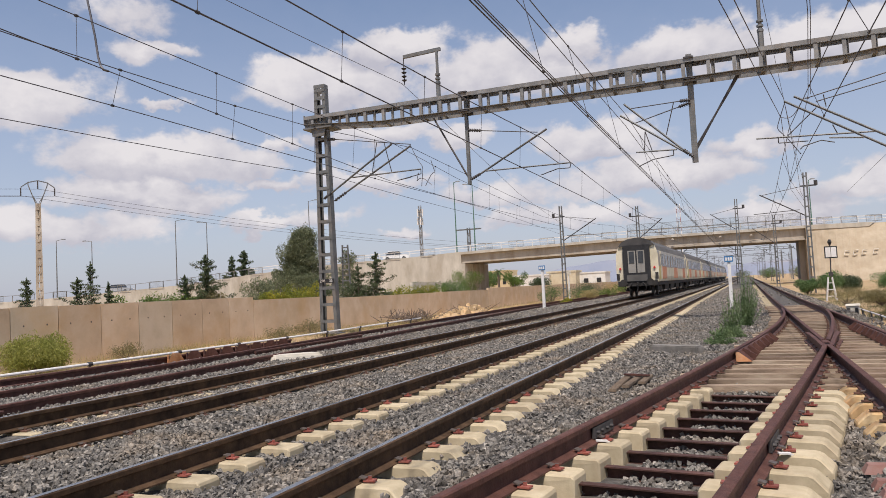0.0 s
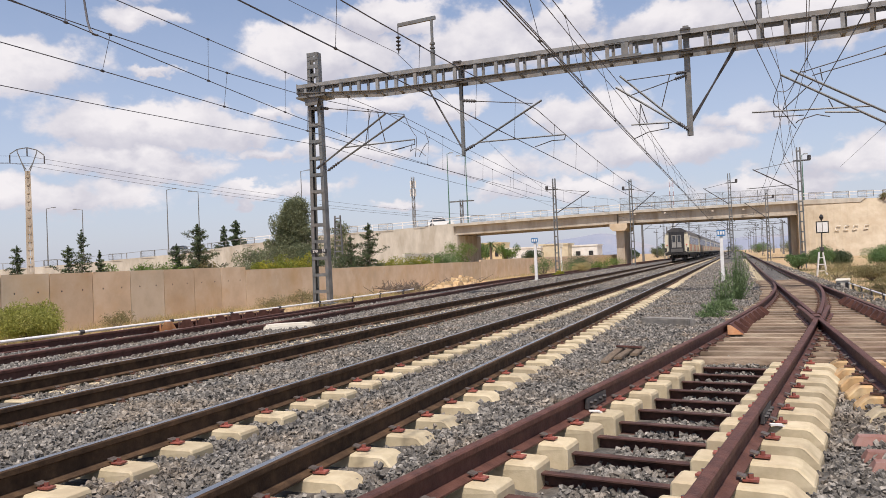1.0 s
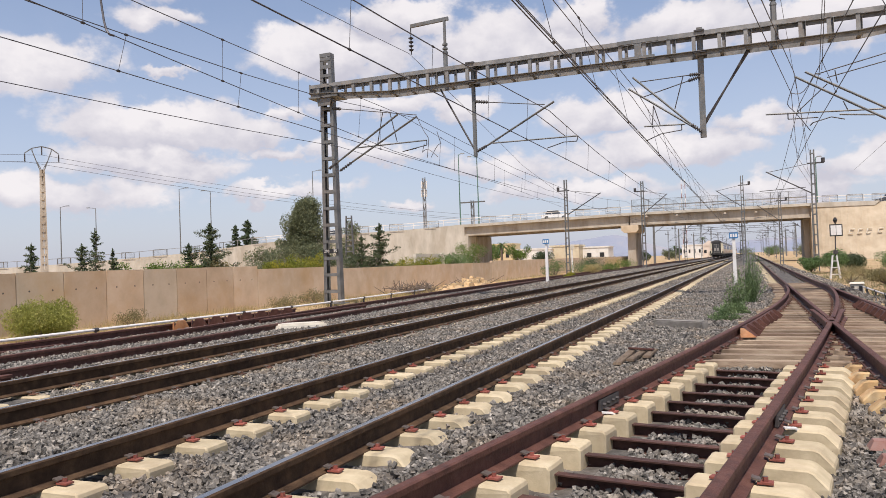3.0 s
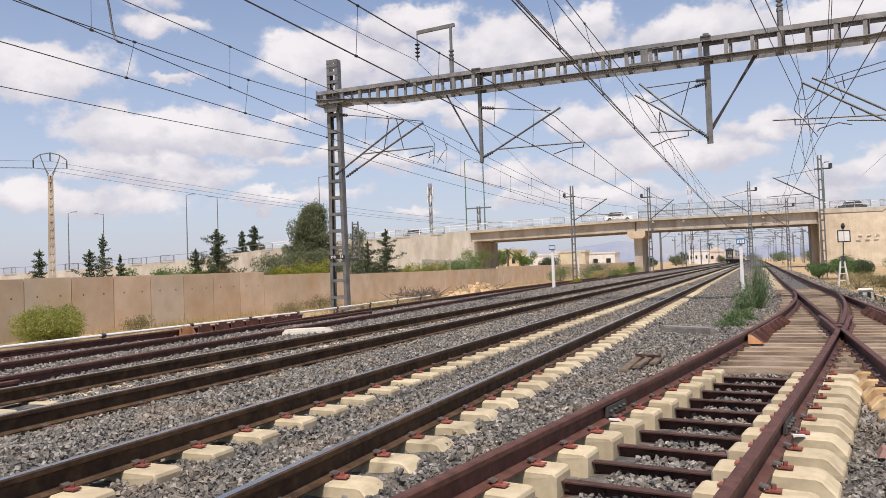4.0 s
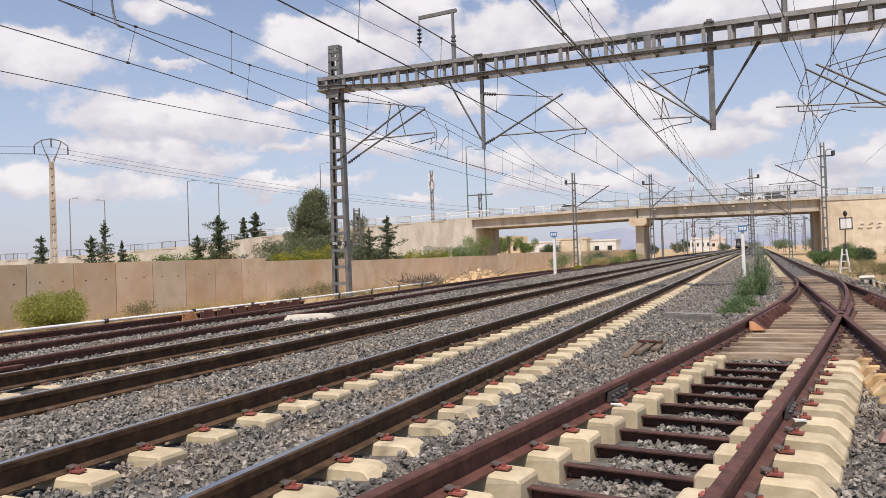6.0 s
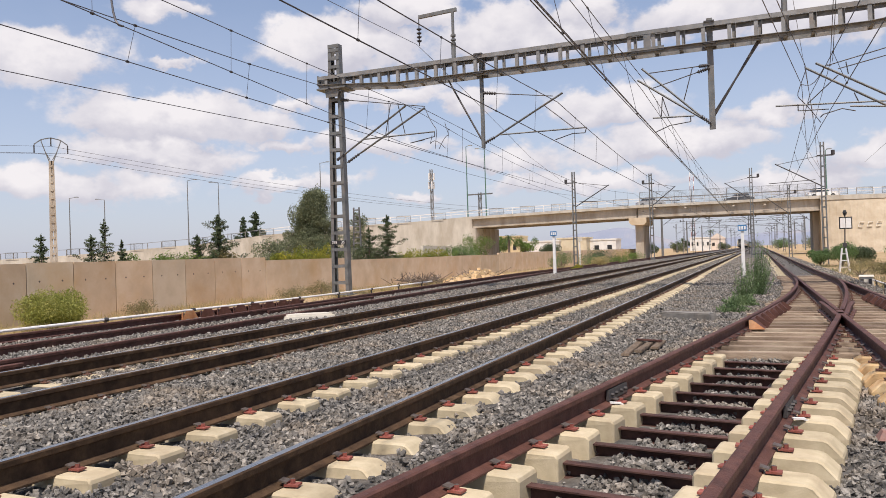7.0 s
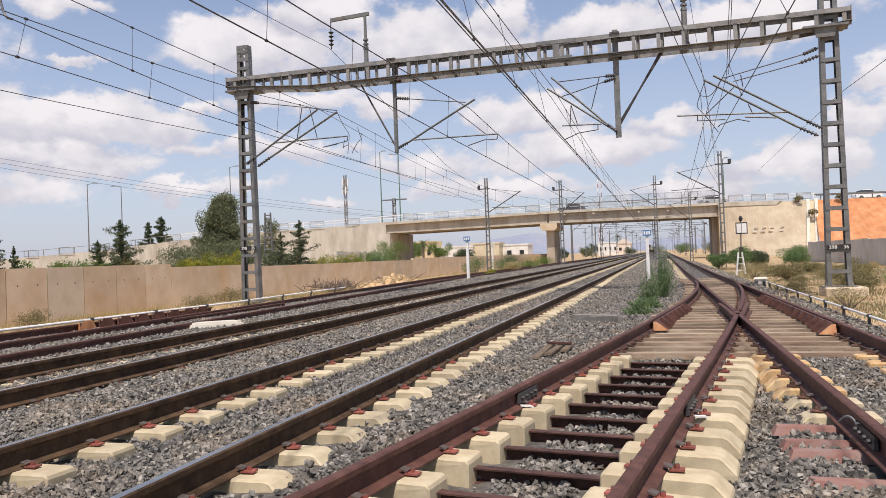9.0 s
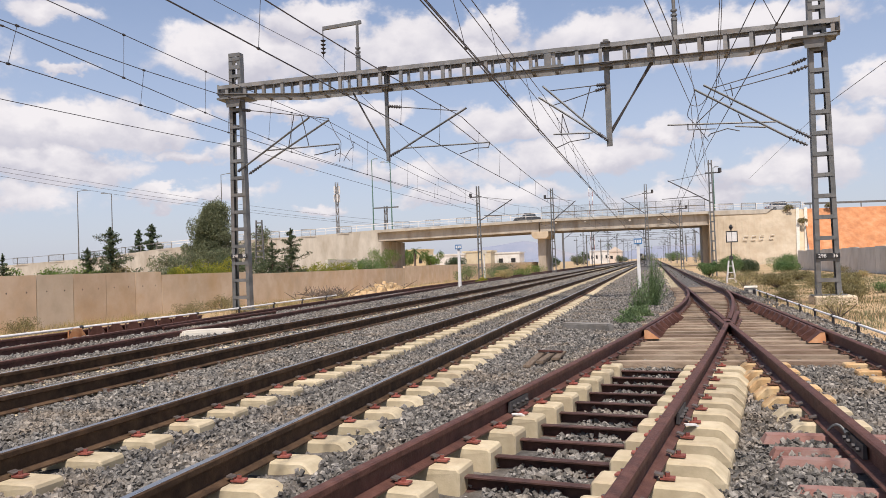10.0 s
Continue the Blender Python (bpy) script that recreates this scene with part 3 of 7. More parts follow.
def main_track(x, label, first, step, near_to, top, head):
    t = thing("railway_track", pose(0, 0, 0), label, "railway track", "tracks", "structure")
    for s in (-1, 1):
        rail(t, line(x + s * GAUGE / 2, -14, 700, 8.0), [M["rail_side"], head])
    skew = 0.06 if x > -5 else 0.0
    y = first
    while y < near_to:
        sleeper(t, x, y + skew, 0, top, skew=skew, clip=CLIP if y < 9 and x > -5 else CLIP_RUST)
        y += step
    far_blocks(t, x, y, 150, step, top)
    return t


main_track(A_X, "main line track with polished rails on pale concrete sleepers", 2.21, 0.575, 34, -0.166, M["rail_head"])
main_track(B_X, "main line track with dark rails on half-buried sleepers", 3.1, 0.575, 34, -0.192, M["rail_head"])


def points_track():
    """The diverging track and the straight siding that meet at the crossing."""
    red = [M["rail_red"], M["rail_red"]]
    t = thing("railway_points", pose(0, 0, 0), "rusty red points where a curved track joins a siding", "railway points", "tracks", "structure")
    frog_y = next(y for y in np.arange(9, 20, 0.02) if c_right(y) >= e_left(y))
    rail(t, line(c_left, -6, 27.4, 0.8), red)
    rail(t, line(c_right, -6, frog_y - 0.12, 0.8), red)
    rail(t, line(e_left, -10, frog_y - 0.12, 1.2), red)
    rail(t, line(e_left, frog_y + 0.5, 700, 6.0), red)
    rail(t, line(e_right, -10, 700, 4.0), red)
    rail(t, line(c_right, frog_y + 0.5, 28.4, 0.8), red, "closure rail of the points")
    # crossing nose and wing rails
    bm = bmesh.new()
    fx = e_left(frog_y)
    put_box(bm, (fx, frog_y, -0.045), (0.13, 0.9, 0.09), top=0.8)
    for f in ((lambda y: e_left(y) - 0.085 - 0.02 * max(0, y - frog_y - 1.2)), (lambda y: c_right(y) + 0.085 + 0.03 * max(0, y - frog_y - 1.2))):
        put_sweep(bm, RAIL, line(f, frog_y - 0.5, frog_y + 2.4, 0.4, -0.004), RAIL_MATS)
    part("crossing", bm, M["rail_red"], t, "rusty crossing nose with wing rails")
    # check rails: ribbed plates leaning from the running rail to the timbers, flared at the ends
    for f, s, y0, y1 in ((c_left, 1, 12.3, 15.9), (e_right, -1, 11.6, 18.6)):
        bm = bmesh.new()
        ys = np.linspace(y0, y1, 14)
        wide = lambda y: 0.03 + 0.11 * max(0.0, 1 - (y - y0) / 1.6) + 0.05 * max(0.0, 1 - (y1 - y) / 2.0)
        up = [bm.verts.new((f(y) + s * 0.055, y, -0.02)) for y in ys]
        dn = [bm.verts.new((f(y) + s * (0.10 + wide(y)), y, -0.165)) for y in ys]
        up2 = [bm.verts.new((f(y) + s * 0.095, y, -0.02)) for y in ys]
        dn2 = [bm.verts.new((f(y) + s * (0.13 + wide(y)), y, -0.165)) for y in ys]
        for k in range(13):
            bm.faces.new((up[k], up[k + 1], dn[k + 1], dn[k]))
            bm.faces.new((up2[k], dn2[k], dn2[k + 1], up2[k + 1]))
            bm.faces.new((up[k], up2[k], up2[k + 1], up[k + 1]))
        part("check_rail", bm, M["rail_red"], t, "leaning rusty check rail beside the running rail")
        for y in np.arange(y0 + 0.3, y1, 0.545):
            bm = bmesh.new()
            put_bar(bm, (f(y) + s * 0.09, y, -0.03), (f(y) + s * (0.17 + wide(y)), y, -0.15), 0.04, 0.10)
            part("rib", bm, M["rail_red"], t)
        bm = bmesh.new()
        v = [bm.verts.new((f(y0) + s * a, y0 - 0.02 - b, z)) for a, z, b in ((0.05, -0.03, 0), (0.10, -0.03, 0), (0.28, -0.165, 0.06), (0.05, -0.165, 0.08))]
        bm.faces.new(v if s < 0 else v[::-1])
        ex = bmesh.ops.extrude_face_region(bm, geom=list(bm.faces))
        bmesh.ops.translate(bm, verts=[g for g in ex["geom"] if isinstance(g, bmesh.types.BMVert)], vec=(0, 0.03, 0))
        # rusty plate, its catch of sunlight put into the orange
        part("end_plate", bm, M["rust_orange"], t, "rusty end plate of the check rail, coloured as sunlit")
    for x, y in ((-1.13, 6.16), (0.22, 5.9)):
        bm = bmesh.new()
        put_box(bm, (0, 0, 0), (0.09, 0.035, 0.012))
        put_box(bm, (0.05, 0.01, 0.008), (0.03, 0.04, 0.02), pose(0, 0, 0, 0, 20, 10))
        part("insulating_liner", bm, M["white"], t, "white plastic liner at the joint", m=pose(x, y, -0.150, 0, 4, 20))
    # fish plates and joints on the near rails
    for f, y in ((c_left, 6.39), (c_right, 6.07), (e_left, 5.2)):
        for s in (-1, 1):
            bm = bmesh.new()
            put_box(bm, (s * 0.030, 0, -0.095), (0.026, 0.46, 0.085), top=0.75, topy=1)
            for k in (-0.16, -0.06, 0.06, 0.16):
                put_tube(bm, (s * 0.03, k, -0.095), (s * 0.066, k, -0.095), 0.015)
            part("fish_plate", bm, M["steel_dark"], t, m=pose(f(y), y, 0, 0, 0, -math.degrees(math.atan(f(y + 0.5) - f(y - 0.5)))))
    bm = bmesh.new()
    put_chain(bm, [(1.12 + 0.05 * math.sin(a), 5.25 + 0.065 * a, -0.07 + 0.035 * math.cos(2 * a)) for a in np.linspace(0, 4.2, 14)], 0.009)
    part("bond_cable", bm, M["steel"], t, "grey looped bond cable at the rail joint")
    # sleepers of the curved track
    for i in range(17):
        y = 0.978 + 0.517 * i
        x = (c_left(y) + c_right(y)) / 2
        sleeper(t, x, y, -8.6, -0.168, mesh=BLOCK_SHORT, clip=CLIP, tie_drop=0.075, gauge=c_right(y) - c_left(y))
    # siding: stained blocks, then low red steel sleepers close by
    for i in range(7):
        y = 6.22 + 0.545 * i
        sleeper(t, (e_left(y) + e_right(y)) / 2, y, 0, -0.172, mesh=BLOCK_RUST if i > 1 else BLOCK_PALE, tie_drop=0.12, gauge=e_right(y) - e_left(y))
    for i, y in enumerate((2.2, 2.8, 3.4, 3.98, 4.55, 5.15, 5.44, 5.85)):
        bm = bmesh.new()
        put_box(bm, (0, 0, -0.03), (2.15, 0.15, 0.06), top=0.97, topy=0.6)
        part("steel_sleeper", bm, M["red_sleeper"], t, "low faded red steel sleeper", m=pose((e_left(y) + e_right(y)) / 2, y, -0.200 + 0.010 * (i % 2), 0, 0, random.uniform(-2, 2)))
    # long timbers under the points
    bm0 = bmesh.new()
    put_box(bm0, (0, 0, -0.075), (1, 0.205, 0.15), top=0.995, topy=0.84)
    bm0 = mesh_of("timber", bm0, M["timber"])
    for i in range(44):
        y = 9.72 + 0.545 * i
        x0, x1 = c_left(min(y, 30)) - 0.38, e_right(y) + 0.42
        ob = share("timber", bm0, t, pose((x0 + x1) / 2 + random.uniform(-0.06, 0.06), y, -0.176, 0, random.uniform(-0.15, 0.15), random.uniform(-0.8, 0.8)))
        ob.scale = (x1 - x0, 1, 1)
        if y < 24:
            for f in (c_left, c_right, e_left, e_right):
                for k in (-0.10, 0.10):
                    share("clip", CLIP_RUST, t, pose(f(y) + k, y, -0.170, 0, 0, 0 if k > 0 else 180))
    far_blocks(t, (e_left(60) + e_right(60)) / 2, 34, 110, 0.6, -0.215)
    return t


points_track()


def left_siding():
    red = [M["rail_red"], M["rail_red"]]
    t = thing("railway_track", pose(0, 0, 0), "disused rusty siding with extra rails and slanting plates", "railway track", "tracks", "structure")
    near, far = siding_near, siding_far
    rail(t, line(near, -10, 300, 2.0), red)
    rail(t, line(far, -10, 300, 2.0), red)
    rail(t, line(-11.78, -10, 17.8, 6), red)
    rail(t, line(-11.52, -6, 9.9, 4, -0.09), red, "old rail laid along the siding")
    rail(t, line(-8.27, -6, 6.35, 4, -0.03), red, "loose rail end lying on the ballast")
    rail(t, line(lambda y: far(y) + 0.28 + 0.05 * (y - 15), 14.2, 19.5, 1.0, -0.02), red, "spare rail between the running rails")
    for i in range(8):
        bm = bmesh.new()
        put_box(bm, (0, 0, 0.0), (0.40, 0.035, 0.24), pose(0, 0, 0, 10, 0, 0), top=0.40, topy=1)
        put_box(bm, (-0.17, 0.10, -0.02), (0.03, 0.22, 0.20), top=0.8)
        part("plate", bm, M["rust_orange"] if i == 0 else M["rail_red"], t, "slanting rusty plate between two rails", m=pose(-11.50, 12.95 + 0.58 * i, -0.05, 0, 0, 35))
    rail(t, line(lambda y: -11.22 + 0.01 * (y - 13), 12.7, 17.6, 2, -0.13), red, "check rail held by slanting plates")
    y = 4.0
    while y < 34:
        bm = bmesh.new()
        put_box(bm, (0, 0, -0.03), (2.5, 0.14, 0.06), top=0.97, topy=0.7)
        part("steel_sleeper", bm, M["tie"], t, m=pose((siding_near(y) + siding_far(y)) / 2, y, -0.232, 0, 0, random.uniform(-1, 1) + 4))
        for x in (siding_near(y), siding_far(y)):
            for k in (-0.1, 0.1):
                share("clip", CLIP_RUST, t, pose(x + k, y, -0.180, 0, 0, 0 if k > 0 else 180))
        y += 0.62
    return t


left_siding()

# ---- boundary walls ----
def left_wall():
    t = thing("wall_west", pose(-18.5, 0, 0), "low boundary wall of tan cast concrete panels", "wall", kind="structure")
    y = 2.09
    bm = bmesh.new()
    put_box(bm, (-0.09, 40, -0.2), (0.05, 160, 1.9))
    part("wall_core", bm, M["wall"], t)
    while y < 86:
        near = y < 25
        top, wide = (1.245, 1.515) if near else (1.13 if y < 30 else 1.03, 6.35)
        bm = bmesh.new()
        put_box(bm, (0, wide / 2 + 0.008, (top - 0.75) / 2), (0.14, wide, top + 0.75))
        for k in (0.4, 1.15) if near else ():
            put_tube(bm, (0.066, k, 0.72), (0.072, k, 0.72), 0.028, n=8)
        for f in bm.faces:
            c = f.calc_center_median()
            if c.x > 0.0695 and f.calc_area() < 0.01:
                f.material_index = 1
        part("panel", bm, [M["wall_faded"] if random.random() < 0.35 else M["wall"], M["steel_dark"]], t, m=pose(random.uniform(-0.006, 0.006), y, random.uniform(-0.01, 0.01)))
        y += wide + 0.03
    bm = bmesh.new()
    put_box(bm, (0, 40, 0.30), (0.16, 70, 1.7))
    part("panel", bm, M["wall"], t, m=pose(0, 50, 0, 0, 0, 0))
    return t


def right_wall():
    t = thing("wall_east", pose(12.2, 0, 0), "grey ribbed concrete boundary wall below the embankment", "wall", kind="structure")
    y = 22.0
    while y < 70:
        bm = bmesh.new()
        put_box(bm, (0, 0.98, 0.35), (0.16, 1.94, 1.9))
        for k in range(3):
            put_box(bm, (-0.082, 0.33 + 0.65 * k, 0.35), (0.005, 0.05, 1.88))
        part("panel", bm, M["wall_grey"], t, m=pose(0, y, 0.03 * math.sin(y)))
        y += 1.97


left_wall()
right_wall()
low = thing("low_wall", pose(-27.0, 62.7, -0.5), "low whitewashed wall end behind the shrubs", "wall", kind="structure")
for y, d, h in ((0, 6.2, 2.45), (3.3, 0.45, 2.55)):
    bm = bmesh.new()
    put_box(bm, (0, y, h / 2), (0.25, d, h))
    part("wall_length" if d > 1 else "pillar", bm, M["slab_white"], low)

# ---- road bridge: it crosses askew, its piers stand along the tracks ----
SKEW = 15.72
BRIDGE = pose(0, 0, 0, 0, 0, SKEW) @ pose(0, 117, 0)
TAN = math.tan(radians(SKEW))


def skew_prism(bm, poly, d0, d1):
    """A polygon (along the bridge, height) carried back from d0 to d1 along the tracks."""
    a = [bm.verts.new((u + d0 * TAN, d0, z)) for u, z in poly]
    b = [bm.verts.new((u + d1 * TAN, d1, z)) for u, z in poly]
    n = len(poly)
    for i in range(n):
        bm.faces.new((a[i], a[(i + 1) % n], b[(i + 1) % n], b[i]))
    bm.faces.new(a[::-1])
    bm.faces.new(b)


def deck_top(u):
    return float(np.interp(u, [-120, -80, -74, -62, -54, -44, -28, -20, -10, 15.5, 42, 60, 140], [2.0, 3.0, 3.2, 3.8, 4.2, 5.2, 6.25, 6.45, 6.95, 7.75, 8.1, 8.0, 8.0]))


def road_bridge():
    b = thing("road_bridge", BRIDGE, "two-span concrete road bridge over the railway", "bridge")
    for u0, u1, s0, s1 in ((-9.75, 15.3, 5.2, 5.85), (15.5, 41.9, 5.85, 5.95)):
        for d in (0.35, 3.2, 6.2, 9.2):
            bm = bmesh.new()
            skew_prism(bm, [(u0, s0), (u1, s1), (u1, s1 + 0.25), (u0, s0 + 0.25)], d - 0.05, d + 0.6)
            skew_prism(bm, [(u0, s0 + 0.25), (u1, s1 + 0.25), (u1, deck_top(u1) - 0.42), (u0, deck_top(u0) - 0.42)], d + 0.06, d + 0.42)
            part("girder", bm, M["concrete_dark"], b, "stained concrete girder")
        bm = bmesh.new()
        skew_prism(bm, [(u0, deck_top(u0) - 0.42), (u1, deck_top(u1) - 0.42), (u1, deck_top(u1) - 0.12), (u0, deck_top(u0) - 0.12)], 0, 10)
        part("deck", bm, M["concrete"], b)
    # edge beam in cast lengths
    u = -9.75
    while u < 41.5:
        bm = bmesh.new()
        v = min(u + 2.0, 41.9)
        skew_prism(bm, [(u + 0.01, deck_top(u) - 0.40), (v - 0.01, deck_top(v) - 0.40), (v - 0.01, deck_top(v)), (u + 0.01, deck_top(u))], -0.16, 0.10)
        part("edge_beam", bm, M["concrete"], b)
        u += 2.0
    # scuppers below the edge on the second span
    for u in (18.0, 22.5, 29.5, 34.0):
        bm = bmesh.new()
        put_box(bm, (u, -0.22, 7.12), (0.4, 0.2, 0.22), top=0.5)
        part("scupper", bm, M["concrete_dark"], b)
    # pier in the darker concrete: its shaded look is put into the colour
    bm = bmesh.new()
    skew_prism(bm, [(14.9, -0.6), (16.1, -0.6), (16.1, 4.75), (14.9, 4.75)], 1.5, 8.0)
    part("pier", bm, M["concrete_dark"], b, "concrete pier wall")
    bm = bmesh.new()
    skew_prism(bm, [(14.6, 4.75), (16.4, 4.75), (16.75, 5.15), (16.75, 5.85), (14.15, 5.85), (14.15, 5.15)], 0.2, 8.5)
    part("pier_cap", bm, M["concrete_warm"], b)
    for u0, u1 in ((-16, -8.9), (41.0, 45)):
        bm = bmesh.new()
        skew_prism(bm, [(u0, -0.8), (u1, -0.8), (u1, 5.15 if u0 < 0 else 5.9), (u0, 5.15 if u0 < 0 else 5.9)], 3.4, 10)
        # darker concrete stands in for the shade under the deck
        part("abutment", bm, M["concrete_dark"], b)
    return b


def ramp_west():
    r = thing("ramp_wall", BRIDGE, "long concrete retaining wall of the road ramp", "retaining wall", kind="structure")
    us = [-110, -80, -74, -62, -54, -44, -28, -20, -14.2]
    for u0, u1 in zip(us, us[1:]):
        bm = bmesh.new()
        skew_prism(bm, [(u0, -0.8), (u1, -0.8), (u1, deck_top(u1)), (u0, deck_top(u0))], 0, 12)
        part("wall_length", bm, M["concrete"], r)
    bm = bmesh.new()
    skew_prism(bm, [(-14.2, -0.8), (-9.2, -0.8), (-9.2, 5.15), (-9.75, 5.15), (-9.75, 7.0), (-14.2, 6.75)], -0.12, 10)
    part("end_block", bm, M["concrete"], r)


def ramp_east():
    r = thing("embankment_east", BRIDGE, "pale concrete slope and bare red earth embankment", "embankment", kind="structure")
    # concrete wing, then the plastered cone leaning back
    bm = bmesh.new()
    skew_prism(bm, [(41.9, -0.8), (44.5, -0.8), (52, 7.1), (52, 7.9), (41.9, 8.1)], 0.0, 10)
    part("wing_wall", bm, M["concrete_warm"], r)
    bm = bmesh.new()
    skew_prism(bm, [(41.9, 7.42), (50.9, 7.42), (51.6, 8.05), (41.9, 8.12)], -0.34, 0.0)
    part("edge_beam", bm, M["concrete"], r)
    bm = bmesh.new()
    n = 14
    top = [bm.verts.new((42.2 + 13.4 * i / n, -0.20, 7.45 + (0.45 if i > 9 else 0.0))) for i in range(n + 1)]
    low = [bm.verts.new((42.0 + 10.9 * i / n, -1.2 - 4.2 * math.sin(i / n * 1.5), -0.9)) for i in range(n + 1)]
    for i in range(n):
        bm.faces.new((low[i], low[i + 1], top[i + 1], top[i]))
    part("slope_facing", bm, M["slope_plaster"], r, "sand-coloured plastered slope facing")
    # drain channel between facing and earth
    for k in (0, 1.25):
        bm = bmesh.new()
        pts = [(52.95 + k + 2.75 * s, -5.55 + 5.35 * s, -0.9 + 8.9 * s) for s in np.linspace(0, 1, 7)]
        for p, q in zip(pts, pts[1:]):
            put_bar(bm, p, q, 0.45, 0.45)
        part("drain_kerb", bm, M["slab_white"], r, "pale concrete drain kerb")
    # channel floor from the facing's edge to the earth
    bm = bmesh.new()
    ss = np.linspace(0, 1, 9)
    left = [bm.verts.new((52.9 + 2.75 * s, -5.35 + 5.3 * s, -0.9 + 8.75 * s)) for s in ss]
    right = [bm.verts.new((54.4 + 2.75 * s, -5.6 + 5.5 * s, -0.95 + 8.8 * s)) for s in ss]
    for i in range(8):
        bm.faces.new((left[i], right[i], right[i + 1], left[i + 1]))
    part("drain_floor", bm, M["concrete_warm"], r)
    bm = bmesh.new()
    us = np.linspace(54.8, 190, 60)
    rows = []
    for s in np.linspace(0, 1, 9):
        rows.append([bm.verts.new((u - 0.9 + 2.9 * s * max(0.0, 1 - (u - 54.8) / 25), -7.5 + 7.6 * s + 0.35 * math.sin(u * 0.9 + 3 * s) * (1 - s), -1.0 + 8.95 * s + 0.2 * math.sin(u * 1.7 + 5 * s) * (1 - s))) for u in us])
    for a, c in zip(rows, rows[1:]):
        for i in range(len(us) - 1):
            bm.faces.new((a[i], a[i + 1], c[i + 1], c[i]))
    part("earth_slope", bm, M["red_earth"], r, "bare red earth slope")
    bm = bmesh.new()
    put_box(bm, (118, 6.1, 7.5), (150, 12, 0.9))
    part("road", bm, M["concrete"], r)


road_bridge()
ramp_west()
ramp_east()


def bridge_rails():
    """White handrail along the edge, framed mesh panels, and the tall mesh fence over the tracks."""
    t = thing("handrail", BRIDGE, "white two-bar handrail along the bridge edge", "handrail", kind="structure")
    for dz, r, u0, u1 in ((0.55, 0.035, -44, 57), (0.95, 0.05, -44, 57), (0.95, 0.03, -110, -44)):
        bm = bmesh.new()
        us = list(np.arange(u0, u1, 6.0)) + [u1]
        for a, c in zip(us, us[1:]):
            put_bar(bm, (a, -0.05, deck_top(a) + dz), (c, -0.05, deck_top(c) + dz), r * 1.6, r * 2.2)
        part("bar", bm, M["steel_light"] if u1 < 0 else M["white"], t)
    u = -109.0
    while u < 57:
        bm = bmesh.new()
        put_box(bm, (u, -0.05, deck_top(u) + 0.48), (0.09, 0.09, 0.96))
        part("post", bm, M["white"] if u > -44 else M["steel_light"], t)
        u += 2.4
    for u in list(np.arange(-100, -12, 5.6)) + [-7, -2.2, 2.6, 7.4, 12.0, 43.5, 47, 50.5, 54]:
        bm = bmesh.new()
        w, h = 2.2, 1.05
        for p, q in (((0, 0, 0.1), (0, 0, h)), ((w, 0, 0.1), (w, 0, h)), ((0, 0, h), (w, 0, h)), ((0, 0, 0.15), (w, 0, 0.15))):
            put_bar(bm, p, q, 0.05)
        f = part("mesh_panel", bm, M["steel"], t, "small grey framed mesh panel", m=pose(u, -0.18, deck_top(u)))
        bm = bmesh.new()
        for k in range(1, 14):
            put_bar(bm, (w * k / 14, 0, 0.15), (w * k / 14, 0, h), 0.012)
        part("mesh_infill", bm, M["steel"], f)
    f = thing("mesh_fence", BRIDGE, "tall grey mesh safety fence above the tracks", "fence")
    u0, u1 = 15.9, 41.3
    for i in range(11):
        u = u0 + (u1 - u0) * i / 10
        bm = bmesh.new()
        put_box(bm, (u, -0.14, deck_top(u) + 0.95), (0.07, 0.07, 1.95))
        part("post", bm, M["steel"], f)
        if i < 10:
            v = u0 + (u1 - u0) * (i + 1) / 10
            bm = bmesh.new()
            for dz in (0.12, 1.02, 1.9):
                put_bar(bm, (u, -0.14, deck_top(u) + dz), (v, -0.14, deck_top(v) + dz), 0.045)
            for k in range(1, 16):
                w = u + (v - u) * k / 16
                put_bar(bm, (w, -0.14, deck_top(w) + 0.12), (w, -0.14, deck_top(w) + 1.9), 0.012)
            for k in range(1, 10):
                put_bar(bm, (u, -0.14, deck_top(u) + 0.12 + 0.18 * k), (v, -0.14, deck_top(v) + 0.12 + 0.18 * k), 0.012)
            part("mesh_bay", bm, M["steel"], f)
    g = thing("guard_rail", BRIDGE, "grey steel guard rail along the embankment road", "guard rail")
    bm = bmesh.new()
    put_box(bm, (120, 0.35, 8.75), (126, 0.08, 0.32))
    part("beam", bm, M["steel"], g)
    for u in np.arange(58, 182, 4.0):
        bm = bmesh.new()
        put_box(bm, (u, 0.45, 8.3), (0.12, 0.12, 0.9))
        part("post", bm, M["steel"], g)


bridge_rails()


def text_mesh(body, size, mt):
    cu = bpy.data.curves.new("text", "FONT")
    cu.body, cu.size, cu.extrude = body, size, 0.004
    cu.align_x, cu.align_y = "CENTER", "CENTER"
    ob = bpy.data.objects.new("text", cu)
    scene.collection.objects.link(ob)
    me = bpy.data.meshes.new_from_object(ob.evaluated_get(bpy.context.evaluated_depsgraph_get()))
    bpy.data.objects.remove(ob)
    me.materials.clear()
    me.materials.append(mt)
    return me


